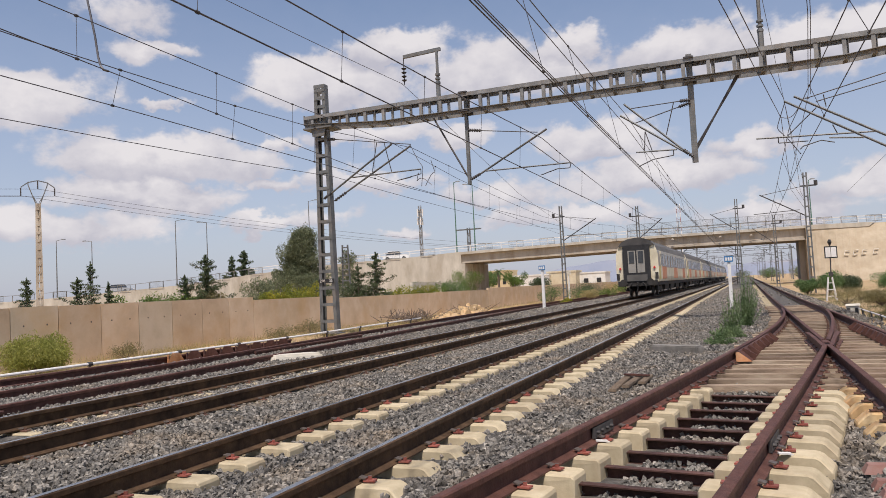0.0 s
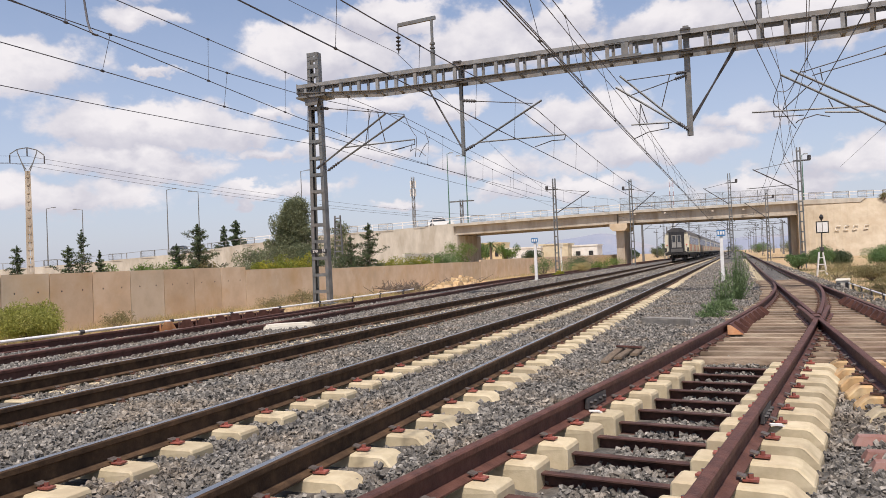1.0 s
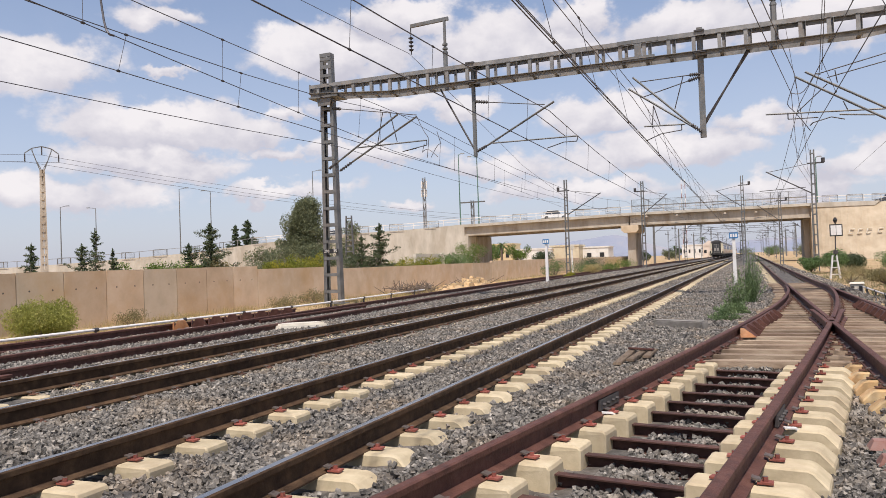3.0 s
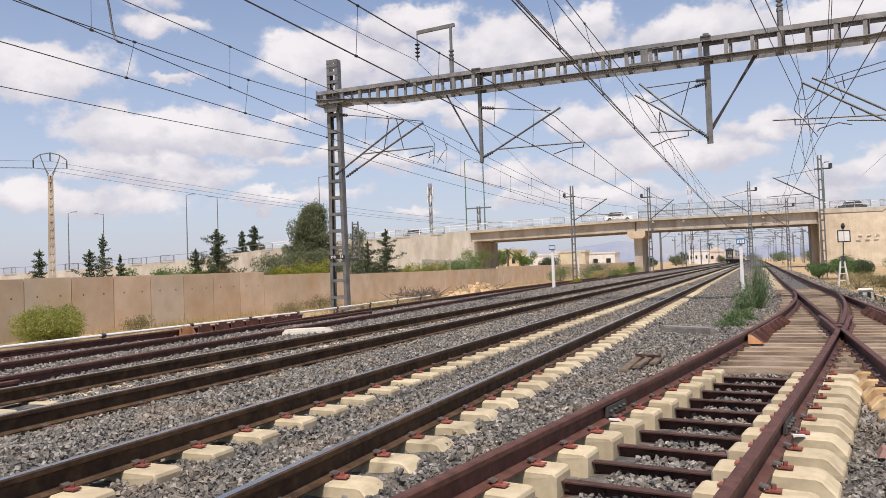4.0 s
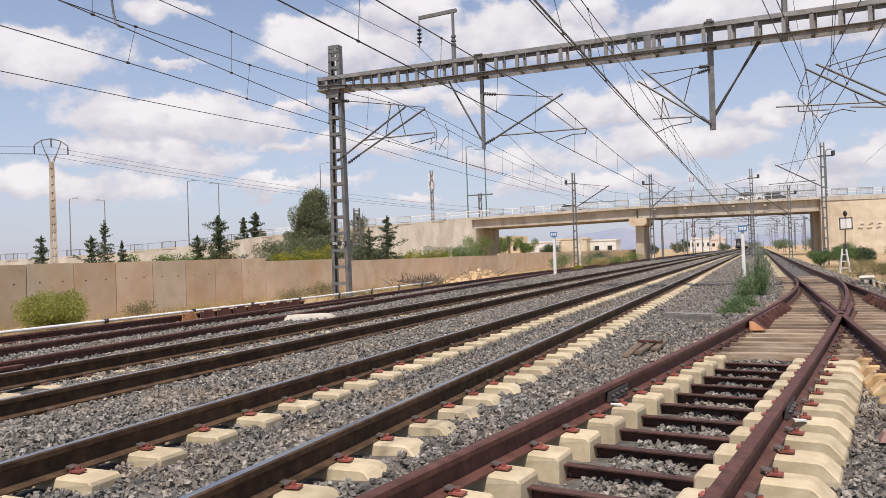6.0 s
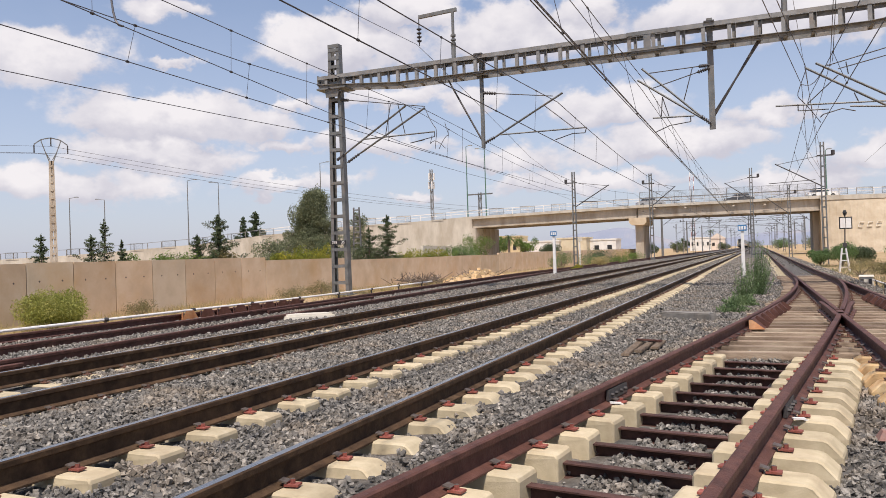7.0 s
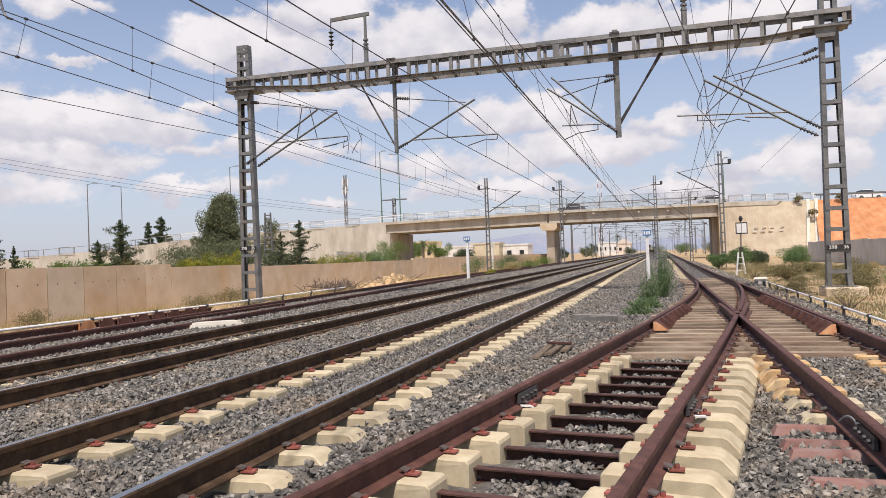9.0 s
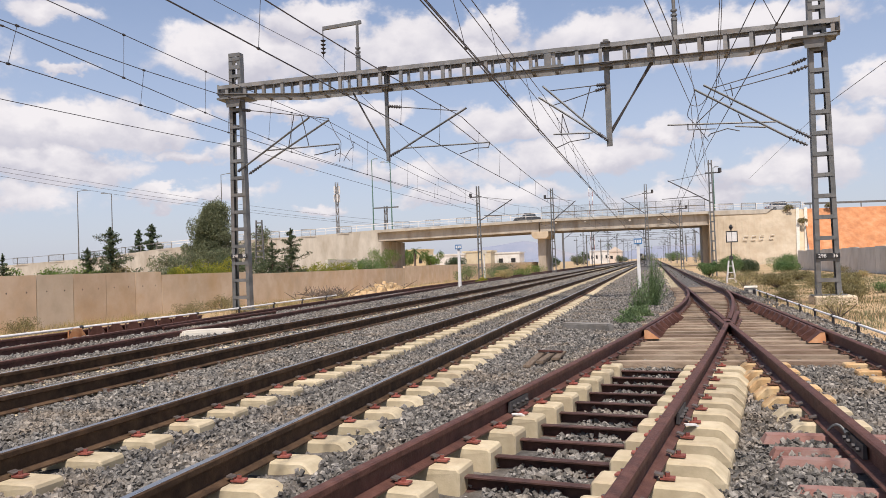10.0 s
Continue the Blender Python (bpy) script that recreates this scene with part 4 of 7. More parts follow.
# raised letter-like strokes on the slope, worn: plain bars
def slope_mark():
    m = BRIDGE @ pose(46.3, -1.93, 3.25, 68, 0, -11)
    t = thing("relief_mark", m, "row of pale relief strokes on the slope", "relief mark")
    for i in range(4):
        x = 1.15 * i + 0.3 * (i == 3)
        bm = bmesh.new()
        for p, q in (((x, 0, 0), (x + 0.25, 0.75, 0)), ((x + 0.25, 0.75, 0), (x + 0.85, 0.8, 0)), ((x + 0.1, 0.05, 0), (x + 0.6, 0.1, 0))):
            put_bar(bm, p, q, 0.07, 0.16)
        part("stroke", bm, M["slab_white"], t)


slope_mark()

# ---- overhead line ----
PORTAL_Y = 24.4


def mast_leg(bm, x0, x1, z0, z1, s, y, w=0.11, d=0.24):
    """One leg: a channel, open towards the middle."""
    k = 0.014
    prof = [(w / 2, -d / 2), (w / 2, d / 2), (-w / 2, d / 2), (-w / 2, d / 2 - k), (w / 2 - k, d / 2 - k), (w / 2 - k, -d / 2 + k), (-w / 2, -d / 2 + k), (-w / 2, -d / 2)]
    lo = [bm.verts.new((x0 + s * u, y + v, z0)) for u, v in prof]
    hi = [bm.verts.new((x1 + s * u, y + v, z1)) for u, v in prof]
    n = len(prof)
    for i in range(n):
        bm.faces.new((lo[i], lo[(i + 1) % n], hi[(i + 1) % n], hi[i]))
    bm.faces.new(lo[::-1])
    bm.faces.new(hi)


def lattice_mast(m, h, w0, w1, label, step=0.62, leg=0.13, depth=0.26, mt="steel", base=True, group="overhead line masts"):
    t = thing("overhead_line_mast", m, label, "mast", group)
    for s in (-1, 1):
        bm = bmesh.new()
        mast_leg(bm, s * (w0 / 2 - leg / 2), s * (w1 / 2 - leg / 2), 0, h, s, 0, leg, depth)
        part("leg", bm, M[mt], t)
    z = 0.45
    while z < h - 0.2:
        w = w0 + (w1 - w0) * z / h
        for s in (-1, 1) if base else (-1,):
            bm = bmesh.new()
            put_box(bm, (0, s * (depth / 2 + 0.010), z), (w - 0.02, 0.010, 0.115))
            part("batten", bm, M[mt], t)
        z += step
    if base:
        for z in (h - 0.07, h - 0.52):
            bm = bmesh.new()
            put_box(bm, (0, -depth / 2 - 0.012, z), (w1 - 0.01, 0.012, 0.14))
            part("cap_plate", bm, M[mt], t)
        bm = bmesh.new()
        put_box(bm, (0, 0, 0.012), (w0 + 0.25, depth + 0.25, 0.024))
        for s in (-1, 1):
            put_box(bm, (s * (w0 / 2 + 0.02), 0, 0.09), (0.02, depth, 0.14), top=0.5)
        part("base_plate", bm, M[mt], t)
    return t


def km_plate(mast, z, w, numbers):
    bm = bmesh.new()
    put_box(bm, (0, -0.175, z), (w, 0.012, 0.155))
    p = part("number_plate", bm, M["black"], mast, "black plate with white figures")
    for body, x in zip(numbers, (-w * 0.24, w * 0.30)):
        share("figures", text_mesh(body, 0.15, M["white"]), p, pose(x, -0.184, z, 90, 0, 0))


left = lattice_mast(pose(-14.40, PORTAL_Y, -0.25, 0, 0, 0), 9.35, 0.72, 0.46, "tall grey steel lattice mast holding up the portal beam")
km_plate(left, 1.95, 0.66, ("298", "35"))
right = lattice_mast(pose(4.935, PORTAL_Y, -0.18, 0, 0, 0), 9.28, 0.67, 0.46, "tall grey steel lattice mast standing on a concrete footing")
km_plate(right, 1.16, 0.64, ("298", "36"))
foot = thing("mast_footing", pose(5.04, PORTAL_Y, -0.70), "rough tan concrete footing under the mast", "footing")
bm = bmesh.new()
put_box(bm, (0, 0, 0.26), (1.14, 1.1, 0.52), top=0.96)
bmesh.ops.bevel(bm, geom=list(bm.edges), offset=0.03, segments=1, affect="EDGES")
part("block", bm, M["concrete_warm"], foot)


def portal_beam():
    t = thing("portal_beam", pose(0, PORTAL_Y, 0), "pale grey riveted steel beam across the tracks", "portal beam")
    lo = lambda x: float(np.interp(x, [-15.0, -11.7, 3.1, 5.5], [7.62, 7.33, 7.30, 7.52]))
    up = 7.90
    d = 0.30
    xs = [-15.0, -11.7, -8, -4, 0, 3.1, 5.5]
    for s in (-1, 1):
        bm = bmesh.new()
        for a, b in zip(xs, xs[1:]):
            m, n = along((a, s * d, lo(a)), (b, s * d, lo(b)))
            put_box(bm, (0, 0, 0), (0.13, 0.014, n + 0.01), m)
            m, n = along((a, s * (d - 0.06), lo(a) - 0.055), (b, s * (d - 0.06), lo(b) - 0.055))
            put_box(bm, (0, 0, 0), (0.012, 0.13, n + 0.01), m)
        part("lower_chord", bm, M["steel_light"], t)
        bm = bmesh.new()
        put_box(bm, (-4.75, s * d, up - 0.05), (20.5, 0.014, 0.12))
        put_box(bm, (-4.75, s * (d - 0.06), up + 0.012), (20.5, 0.13, 0.012))
        part("upper_chord", bm, M["steel_light"], t)
    x = -14.6
    while x < 5.4:
        for s in (-1, 1):
            bm = bmesh.new()
            put_box(bm, (x + 0.06 * s, s * (d - 0.02), (lo(x) + up) / 2), (0.11, 0.012, up - lo(x)))
            put_box(bm, (x + 0.06 * s + 0.05, s * (d - 0.07), (lo(x) + up) / 2), (0.010, 0.10, up - lo(x)))
            part("batten", bm, M["steel_light"], t)
        bm = bmesh.new()
        put_box(bm, (x, 0, lo(x) - 0.07), (0.12, 2 * d, 0.012))
        part("cross_tie", bm, M["steel_light"], t)
        x += 0.74
    for x in (-15.0, 5.5):
        bm = bmesh.new()
        put_box(bm, (x, 0, (lo(x) + up) / 2), (0.02, 2 * d + 0.05, up - lo(x) + 0.1))
        part("end_plate", bm, M["steel_light"], t)
    for x in (-14.4, 4.8):
        bm = bmesh.new()
        put_box(bm, (x, 0, 7.42), (1.2, 0.8, 0.06))
        put_box(bm, (x, -0.3, 7.25), (0.5, 0.03, 0.3), top=1.2)
        part("bracket", bm, M["steel"], t)
    # splice plates in the middle
    bm = bmesh.new()
    put_box(bm, (-3.0, -0.325, 7.86), (1.25, 0.02, 0.12))
    put_box(bm, (-3.0, -0.325, 7.32), (1.0, 0.02, 0.14))
    put_box(bm, (-3.0, -0.315, 7.6), (0.22, 0.02, 0.55))
    part("splice_plate", bm, M["steel"], t, "darker splice plate")


portal_beam()


def hanger(x, z0, z1, w, label):
    t = thing("hanging_post", pose(x, PORTAL_Y, 0), label, "hanging post", "hanging posts")
    bm = bmesh.new()
    for s in (-1, 1):
        put_box(bm, (0.0, s * 0.055, (z0 + z1) / 2), (w, 0.02, z1 - z0))
    put_box(bm, (-w / 2, 0, (z0 + z1) / 2), (0.012, 0.12, z1 - z0))
    part("post", bm, M["steel"], t)
    for z, wide in ((7.28, 0.36), (7.93, 0.30)):
        bm = bmesh.new()
        put_box(bm, (0, 0, z), (wide, 0.7, 0.05))
        part("clamp", bm, M["steel_dark"], t)
    return t


h1 = hanger(-8.62, 4.75, 7.95, 0.10, "slim grey steel post hanging from the portal beam")
h2 = hanger(-1.17, 4.70, 8.10, 0.17, "stout grey steel post hanging from the portal beam")
for h, x, zs in ((h1, -1.25, (7.25, 5.0)), (h2, 1.45, (7.3, 5.2)), (h2, 1.38, (7.3, 5.1))):
    bm = bmesh.new()
    put_tube(bm, (x, 0.05, zs[0]), (0.05 * (1 if x > 0 else -1), 0.05, zs[1]), 0.032)
    part("stay", bm, M["steel_dark"], h)
for x, top, arm in ((-9.62, 9.7, -1.3), (0.93, 10.6, 0)):
    u = thing("upright", pose(x, PORTAL_Y, 0), "grey steel upright standing on the portal beam", "upright", "uprights")
    bm = bmesh.new()
    put_tube(bm, (0, 0, 7.3), (0, 0, 8.55), 0.085)
    put_tube(bm, (0, 0, 8.5), (0, 0, top), 0.055)
    for z in (8.45, 8.6, 8.75):
        put_tube(bm, (0, 0, z), (0, 0, z + 0.06), 0.10)
    part("post", bm, M["steel"], u)
    if arm:
        bm = bmesh.new()
        put_bar(bm, (0.15, 0, top - 0.02), (arm, 0, top - 0.08), 0.09, 0.12)
        part("arm", bm, M["steel"], u)
        bm = bmesh.new()
        put_tube(bm, (arm, 0, top - 0.1), (arm, 0, top - 0.45), 0.018)
        for k in range(4):
            put_tube(bm, (arm, 0, top - 0.50 - 0.14 * k), (arm, 0, top - 0.55 - 0.14 * k), 0.10, 0.05, 8)
        put_tube(bm, (arm, 0, top - 0.4), (arm, 0, top - 1.1), 0.02)
        part("insulator", bm, M["steel_dark"], u, "string of brown insulator discs")


def cantilever(name_label, pieces):
    t = thing("cantilever", pose(0, PORTAL_Y, 0), name_label, "cantilever", "cantilevers")
    for kind, x0, z0, x1, z1 in pieces:
        bm = bmesh.new()
        p, q = Vector((x0, -0.1, z0)), Vector((x1, -0.1, z1))
        if kind == "ins":
            put_tube(bm, p, q, 0.028)
            for k in np.linspace(0.15, 0.85, 5):
                c = p.lerp(q, k)
                d = (q - p).normalized() * 0.022
                put_tube(bm, c - d, c + d, 0.062, 0.05, 8)
            part("insulator", bm, M["steel_dark"], t, "dark ribbed insulator")
        else:
            r = {"tube": 0.035, "reg": 0.026, "rod": 0.016}[kind]
            put_tube(bm, p, q, r)
            part({"tube": "bracket_tube", "reg": "registration_tube", "rod": "rod"}[kind], bm, M["steel_dark"] if kind == "rod" else M["steel"], t)
    return t


cantilever("grey tubular cantilever arm on the western mast", [
    ("ins", -14.15, 7.0, -13.8, 6.95), ("rod", -13.8, 6.95, -10.75, 6.4), ("ins", -14.4, 4.77, -14.05, 4.97), ("tube", -14.05, 4.97, -11.5, 6.5),
    ("ins", -13.95, 4.65, -13.4, 4.95), ("tube", -13.4, 4.95, -10.75, 6.35), ("reg", -13.2, 5.45, -10.4, 5.47), ("rod", -10.4, 5.47, -10.4, 5.3),
    ("rod", -10.4, 5.3, -11.35, 5.15), ("rod", -11.35, 5.15, -10.8, 5.22), ("rod", -12.1, 6.62, -12.35, 5.45), ("rod", -11.8, 6.58, -11.55, 5.5)])
cantilever("grey tubular cantilever arm on the slim hanging post", [
    ("ins", -8.55, 6.63, -8.05, 6.55), ("rod", -8.05, 6.55, -6.1, 6.25), ("ins", -8.55, 4.9, -8.15, 5.08), ("tube", -8.15, 5.08, -5.78, 6.32),
    ("reg", -7.97, 5.14, -5.03, 5.11), ("rod", -6.4, 5.96, -5.45, 5.14), ("rod", -5.03, 5.11, -5.08, 4.94), ("rod", -5.08, 4.94, -5.5, 4.95), ("rod", -5.5, 4.95, -6.07, 4.8)])
cantilever("grey tubular cantilever arm on the stout hanging post", [
    ("ins", -1.2, 6.65, -1.53, 6.65), ("rod", -1.53, 6.65, -3.0, 6.62), ("ins", -1.2, 6.56, -1.57, 6.47), ("rod", -1.57, 6.47, -2.97, 6.12), ("rod", -1.7, 6.64, -1.98, 5.65),
    ("ins", -1.21, 4.86, -1.53, 5.14), ("tube", -1.53, 5.14, -3.22, 6.79), ("tube", -1.4, 5.0, -3.36, 6.44), ("reg", -2.93, 5.2, -1.69, 5.15),
    ("rod", -1.8, 4.98, -1.8, 5.16), ("rod", -2.88, 4.74, -2.42, 4.92), ("rod", -2.42, 4.92, -1.8, 4.98), ("rod", -2.62, 5.83, -2.68, 5.14), ("rod", -2.62, 5.83, -2.44, 5.2)])
cantilever("grey tubular double cantilever arm on the eastern mast", [
    ("ins", 4.65, 4.48, 4.2, 4.76), ("tube", 4.2, 4.76, 1.7, 6.34), ("ins", 4.54, 4.27, 4.0, 4.57), ("tube", 4.0, 4.57, 1.43, 6.23), ("rod", 2.0, 6.23, 4.2, 6.7),
    ("ins", 4.2, 6.7, 4.62, 6.85), ("rod", 2.27, 6.1, 4.1, 6.45), ("ins", 4.1, 6.45, 4.67, 6.63), ("reg", 0.6, 5.2, 3.72, 5.04), ("rod", 1.2, 5.0, 2.0, 4.97),
    ("rod", 1.2, 5.16, 1.2, 5.0), ("rod", 1.77, 4.75, 1.85, 4.83), ("rod", 1.85, 4.83, 2.34, 4.95), ("rod", 2.34, 4.95, 2.68, 4.85), ("reg", 2.55, 5.0, 3.43, 4.9),
    ("rod", 1.45, 5.18, 2.27, 5.92), ("rod", 2.66, 5.37, 2.78, 5.06), ("rod", 2.48, 6.28, 2.53, 5.92)])

SUPPORTS = [-24.5, PORTAL_Y, 72.0, 121.0, 170.0]


def along_wire(pts, y):
    """The place on a wire, given by a few of its points, at a distance y along the tracks."""
    ys = [p[1] for p in pts]
    return Vector((float(np.interp(y, ys, [p[0] for p in pts])), y, float(np.interp(y, ys, [p[2] for p in pts]))))


def spans(x, z, sag, shift=0.0):
    """Sagging spans between the supports; shift: how far the wire leans aside from support to support."""
    pts = []
    for k, (a, b) in enumerate(zip(SUPPORTS, SUPPORTS[1:])):
        for s in np.linspace(0, 1, 13)[:-1]:
            pts.append((x + shift * ((k % 2) * 2 - 1) * (1 - 2 * s), a + (b - a) * s, z - 4 * sag * s * (1 - s)))
    return pts + [(x, SUPPORTS[-1], z)]


def overhead_line(label, contact, messenger, hang, r=0.0095, twin=0.0):
    """A contact wire (one or a pair), its messenger wire and the droppers between them at the distances hang."""
    t = thing("overhead_line", pose(0, 0, 0), label, "overhead wire", "overhead wires")
    for k in ((0,) if not twin else (-twin, twin)):
        bm = bmesh.new()
        put_chain(bm, [(x + k, y, z) for x, y, z in contact], r)
        part("contact_wire", bm, M["wire"], t)
    bm = bmesh.new()
    put_chain(bm, messenger, r)
    part("messenger_wire", bm, M["wire"], t)
    for y in hang:
        bm = bmesh.new()
        put_tube(bm, along_wire(messenger, y), along_wire(contact, y), 0.006, n=4)
        part("dropper", bm, M["wire"], t)
        for w in (messenger, contact):
            bm = bmesh.new()
            p = along_wire(w, y)
            put_tube(bm, p - Vector((0, 0.03, 0)), p + Vector((0, 0.03, 0)), 0.024)
            part("dropper_clip", bm, M["steel_dark"], t)


overhead_line("thin dark anchored wires that swing out to the western masts",
              [(-5.8, -24, 5.21), (-9.75, 8.27, 5.21), (-10.85, 16.82, 5.21), (-11.73, PORTAL_Y, 5.21), (-12.2, 39.4, 5.21), (-15.2, 68, 5.6)],
              [(-5.8, -24, 6.6), (-8.7, 0, 5.85), (-9.75, 8.27, 5.90), (-10.35, 13.16, 6.10), (-10.8, 16.82, 6.26), (-11.53, PORTAL_Y, 6.56), (-11.9, 32, 6.2), (-12.2, 40, 6.0), (-13.6, 54, 6.2), (-15.2, 68, 6.9)],
              (-6, 0, 5.0, 9.0, 13.16, 16.82, 21.0, 29, 34, 39, 44, 50))
overhead_line("thin dark contact wire and messenger over the disused siding",
              [(-10.4, -24, 4.82), (-10.51, 10.4, 4.82), (-10.69, 17.63, 4.82), (-10.83, PORTAL_Y, 4.82), (-10.6, 72, 4.85), (-10.6, 170, 4.85)],
              [(-10.4, -24, 6.3), (-10.2, 0, 5.5), (-10.25, 8.4, 5.42), (-10.3, 10.38, 5.45), (-10.49, 13.96, 5.57), (-10.64, 17.63, 5.75), (-10.78, PORTAL_Y, 6.3), (-10.7, 36, 5.72), (-10.7, 48, 5.5),
               (-10.6, 60, 5.75), (-10.6, 72, 6.3), (-10.6, 96, 5.5), (-10.6, 121, 6.3), (-10.6, 145, 5.5), (-10.6, 170, 6.3)],
              (-8, -2, 4, 10.38, 13.96, 17.63, 21.4, 28, 33, 38, 44, 50, 56, 62, 68, 78, 86, 95, 104))
overhead_line("dark contact wire and messenger over the far main track", spans(-6.07, 4.75, 0.0), spans(-6.03, 6.05, 0.58, 0.05),
              (-12, -4, 2.0, 7.4, 11.0, 14.5, 18.2, 21.8, 27, 31, 36, 41, 46, 52, 58, 64, 69, 78, 86, 95, 104), 0.013)
overhead_line("paired dark contact wires and messenger over the near main track", spans(-2.88, 4.72, 0.0), spans(-3.21, 6.5, 0.36),
              (-12, -4, 3.0, 8.0, 12.2, 16.0, 20.5, 28, 33, 38, 44, 50, 56, 62, 68, 78, 86, 95, 104), 0.0105, 0.026)
overhead_line("dark wires over the eastern siding",
              [(2.2, -24, 4.49), (1.91, 10.9, 4.49), (1.77, PORTAL_Y, 4.49), (1.9, 72, 4.6), (1.9, 170, 4.6)],
              [(2.2, -24, 5.6), (1.8, 0, 4.95), (1.675, 12.4, 5.0), (1.51, PORTAL_Y, 5.4), (1.7, 48, 5.0), (1.9, 72, 5.6), (1.9, 96, 5.1), (1.9, 121, 5.6), (1.9, 145, 5.1), (1.9, 170, 5.6)],
              (6.0, 12.0, 18.0, 30, 37, 44, 52, 60, 68, 80, 92))


def single_wire(pts, label, r=0.0095):
    t = thing("overhead_cable", pose(0, 0, 0), label, "overhead cable", "overhead cables")
    bm = bmesh.new()
    put_chain(bm, pts, r)
    part("cable", bm, M["wire"], t)


def sagging(p, q, sag, n=14):
    p, q = Vector(p), Vector(q)
    return [p.lerp(q, s) - Vector((0, 0, 4 * sag * s * (1 - s))) for s in np.linspace(0, 1, n + 1)]


P_Y = PORTAL_Y
single_wire(sagging((-11.0, -24, 8.7), (-11.02, P_Y, 8.66), 0.55) + [(-11.35, 30.5, 8.0), (-12.79, 45, 6.95), (-15.3, 68, 6.6)], "feeder cable hung from an insulator")
single_wire(sagging((-14.0, -24, 5.58), (-14.0, P_Y, 5.58), 0.55) + sagging((-14.0, P_Y, 5.58), (-15.6, 68, 6.2), 0.3)[1:], "single dark cable along the masts", 0.010)
single_wire(spans(-3.26, 6.17, 0.22), "second dark messenger cable above the near main track")
single_wire(spans(-3.30, 5.32, 0.0), "dark feeder cable between the wires")
single_wire([(-4.9, -24, 5.75), (0.03, 14, 5.76), (1.32, P_Y, 5.77), (2.6, 45, 5.7), (4.4, 62, 5.9)], "dark anchored wire crossing to the siding")
single_wire([(-4.4, -24, 6.5), (-1.2, 2, 5.55), (0.28, 14, 5.68), (1.43, P_Y, 6.34), (2.4, 36, 5.9), (3.4, 50, 6.0), (4.4, 62, 6.7)], "dark anchored messenger crossing to the siding")
single_wire([(0.6, 6, 7.5), (1.675, 18, 6.75), (2.09, P_Y, 6.34), (2.6, 45, 6.2), (4.4, 62, 6.5)], "dark cable above the points")
single_wire([(0.68, 6, 7.55), (1.73, 18, 6.80), (2.15, P_Y, 6.36)], "dark cable above the points")
single_wire(sagging((0.93, -24, 10.4), (0.93, P_Y, 10.4), 0.4) + sagging((0.93, P_Y, 10.4), (4.5, 62, 7.6), 0.4)[1:], "earth cable from the upright", 0.009)
single_wire([(6.9, 3, 5.9), (5.52, 20, 5.58), (5.20, P_Y, 5.5), (7.06, 60, 6.69)], "thin stay cable behind the mast", 0.008)
# jumper cables: loops at the cantilevers, one long bend down from the feeder
for a, b, s in (((-10.75, P_Y - 0.1, 6.35), (-10.4, P_Y - 0.1, 4.85), 0.22), ((-10.5, P_Y - 0.1, 5.35), (-10.0, P_Y - 0.1, 4.85), -0.28), ((-10.0, P_Y - 0.1, 5.75), (-10.25, P_Y - 0.1, 4.85), 0.25),
                ((1.45, P_Y - 0.1, 6.2), (1.78, P_Y - 0.1, 4.6), -0.40), ((1.3, P_Y - 0.1, 5.77), (2.1, P_Y - 0.1, 6.2), 0.10)):
    a, b = Vector(a), Vector(b)
    single_wire([a.lerp(b, k) + Vector((s * math.sin(3.1416 * k), 0, -0.15 * math.sin(6.2832 * k))) for k in np.linspace(0, 1, 10)], "looped dark jumper cable at a cantilever", 0.012)
single_wire([(-10.9, 9.6, 8.2), (-10.42, 9.7, 6.9), (-10.22, 9.74, 5.87), (-10.20, 9.75, 5.68), (-10.17, 9.75, 5.50), (-10.12, 9.75, 5.34), (-10.05, 9.75, 5.25), (-9.94, 9.74, 5.21)], "bent dark jumper cable between two wires", 0.020)

# ---- farther masts along the line ----
def line_mast(x, y, z0, h, arm, group="distant masts"):
    """A slim lattice mast with one cantilever; arm: its reach, to the right if positive."""
    t = lattice_mast(pose(x, y, z0), h, 0.42, 0.30, "slim grey lattice mast of the overhead line", 0.75, 0.09, 0.2, base=False, group=group)
    if arm:
        s = 1 if arm > 0 else -1
        bm = bmesh.new()
        put_tube(bm, (s * 0.15, 0, h - 3.2), (arm, 0, h - 1.4), 0.045)
        put_tube(bm, (s * 0.15, 0, h - 1.0), (arm * 0.95, 0, h - 1.45), 0.022)
        put_tube(bm, (s * 0.5, 0, h - 2.75), (arm * 1.15, 0, h - 2.85), 0.030)
        part("cantilever_arm", bm, M["steel_dark"], t)
        bm = bmesh.new()
        put_bar(bm, (-0.75 * s, 0, h - 1.0), (0.35 * s, 0, h - 1.0), 0.08, 0.10)
        put_tube(bm, (-0.7 * s, 0, h - 1.0), (-0.7 * s, 0, h - 0.65), 0.13, n=8)
        part("crossarm", bm, M["steel_dark"], t)
    return t


line_mast(-15.45, 68.2, -0.45, 8.8, 3.2)
line_mast(-9.75, 77.3, -0.3, 8.9, 2.4)
line_mast(-0.5, 85.0, -0.3, 9.5, -2.6)
line_mast(4.55, 61.8, -0.45, 9.0, -3.2)
line_mast(3.4, 95.0, -0.45, 8.4, -2.4)
proto = line_mast(-9.6, 128.0, -0.4, 8.8, 2.6)
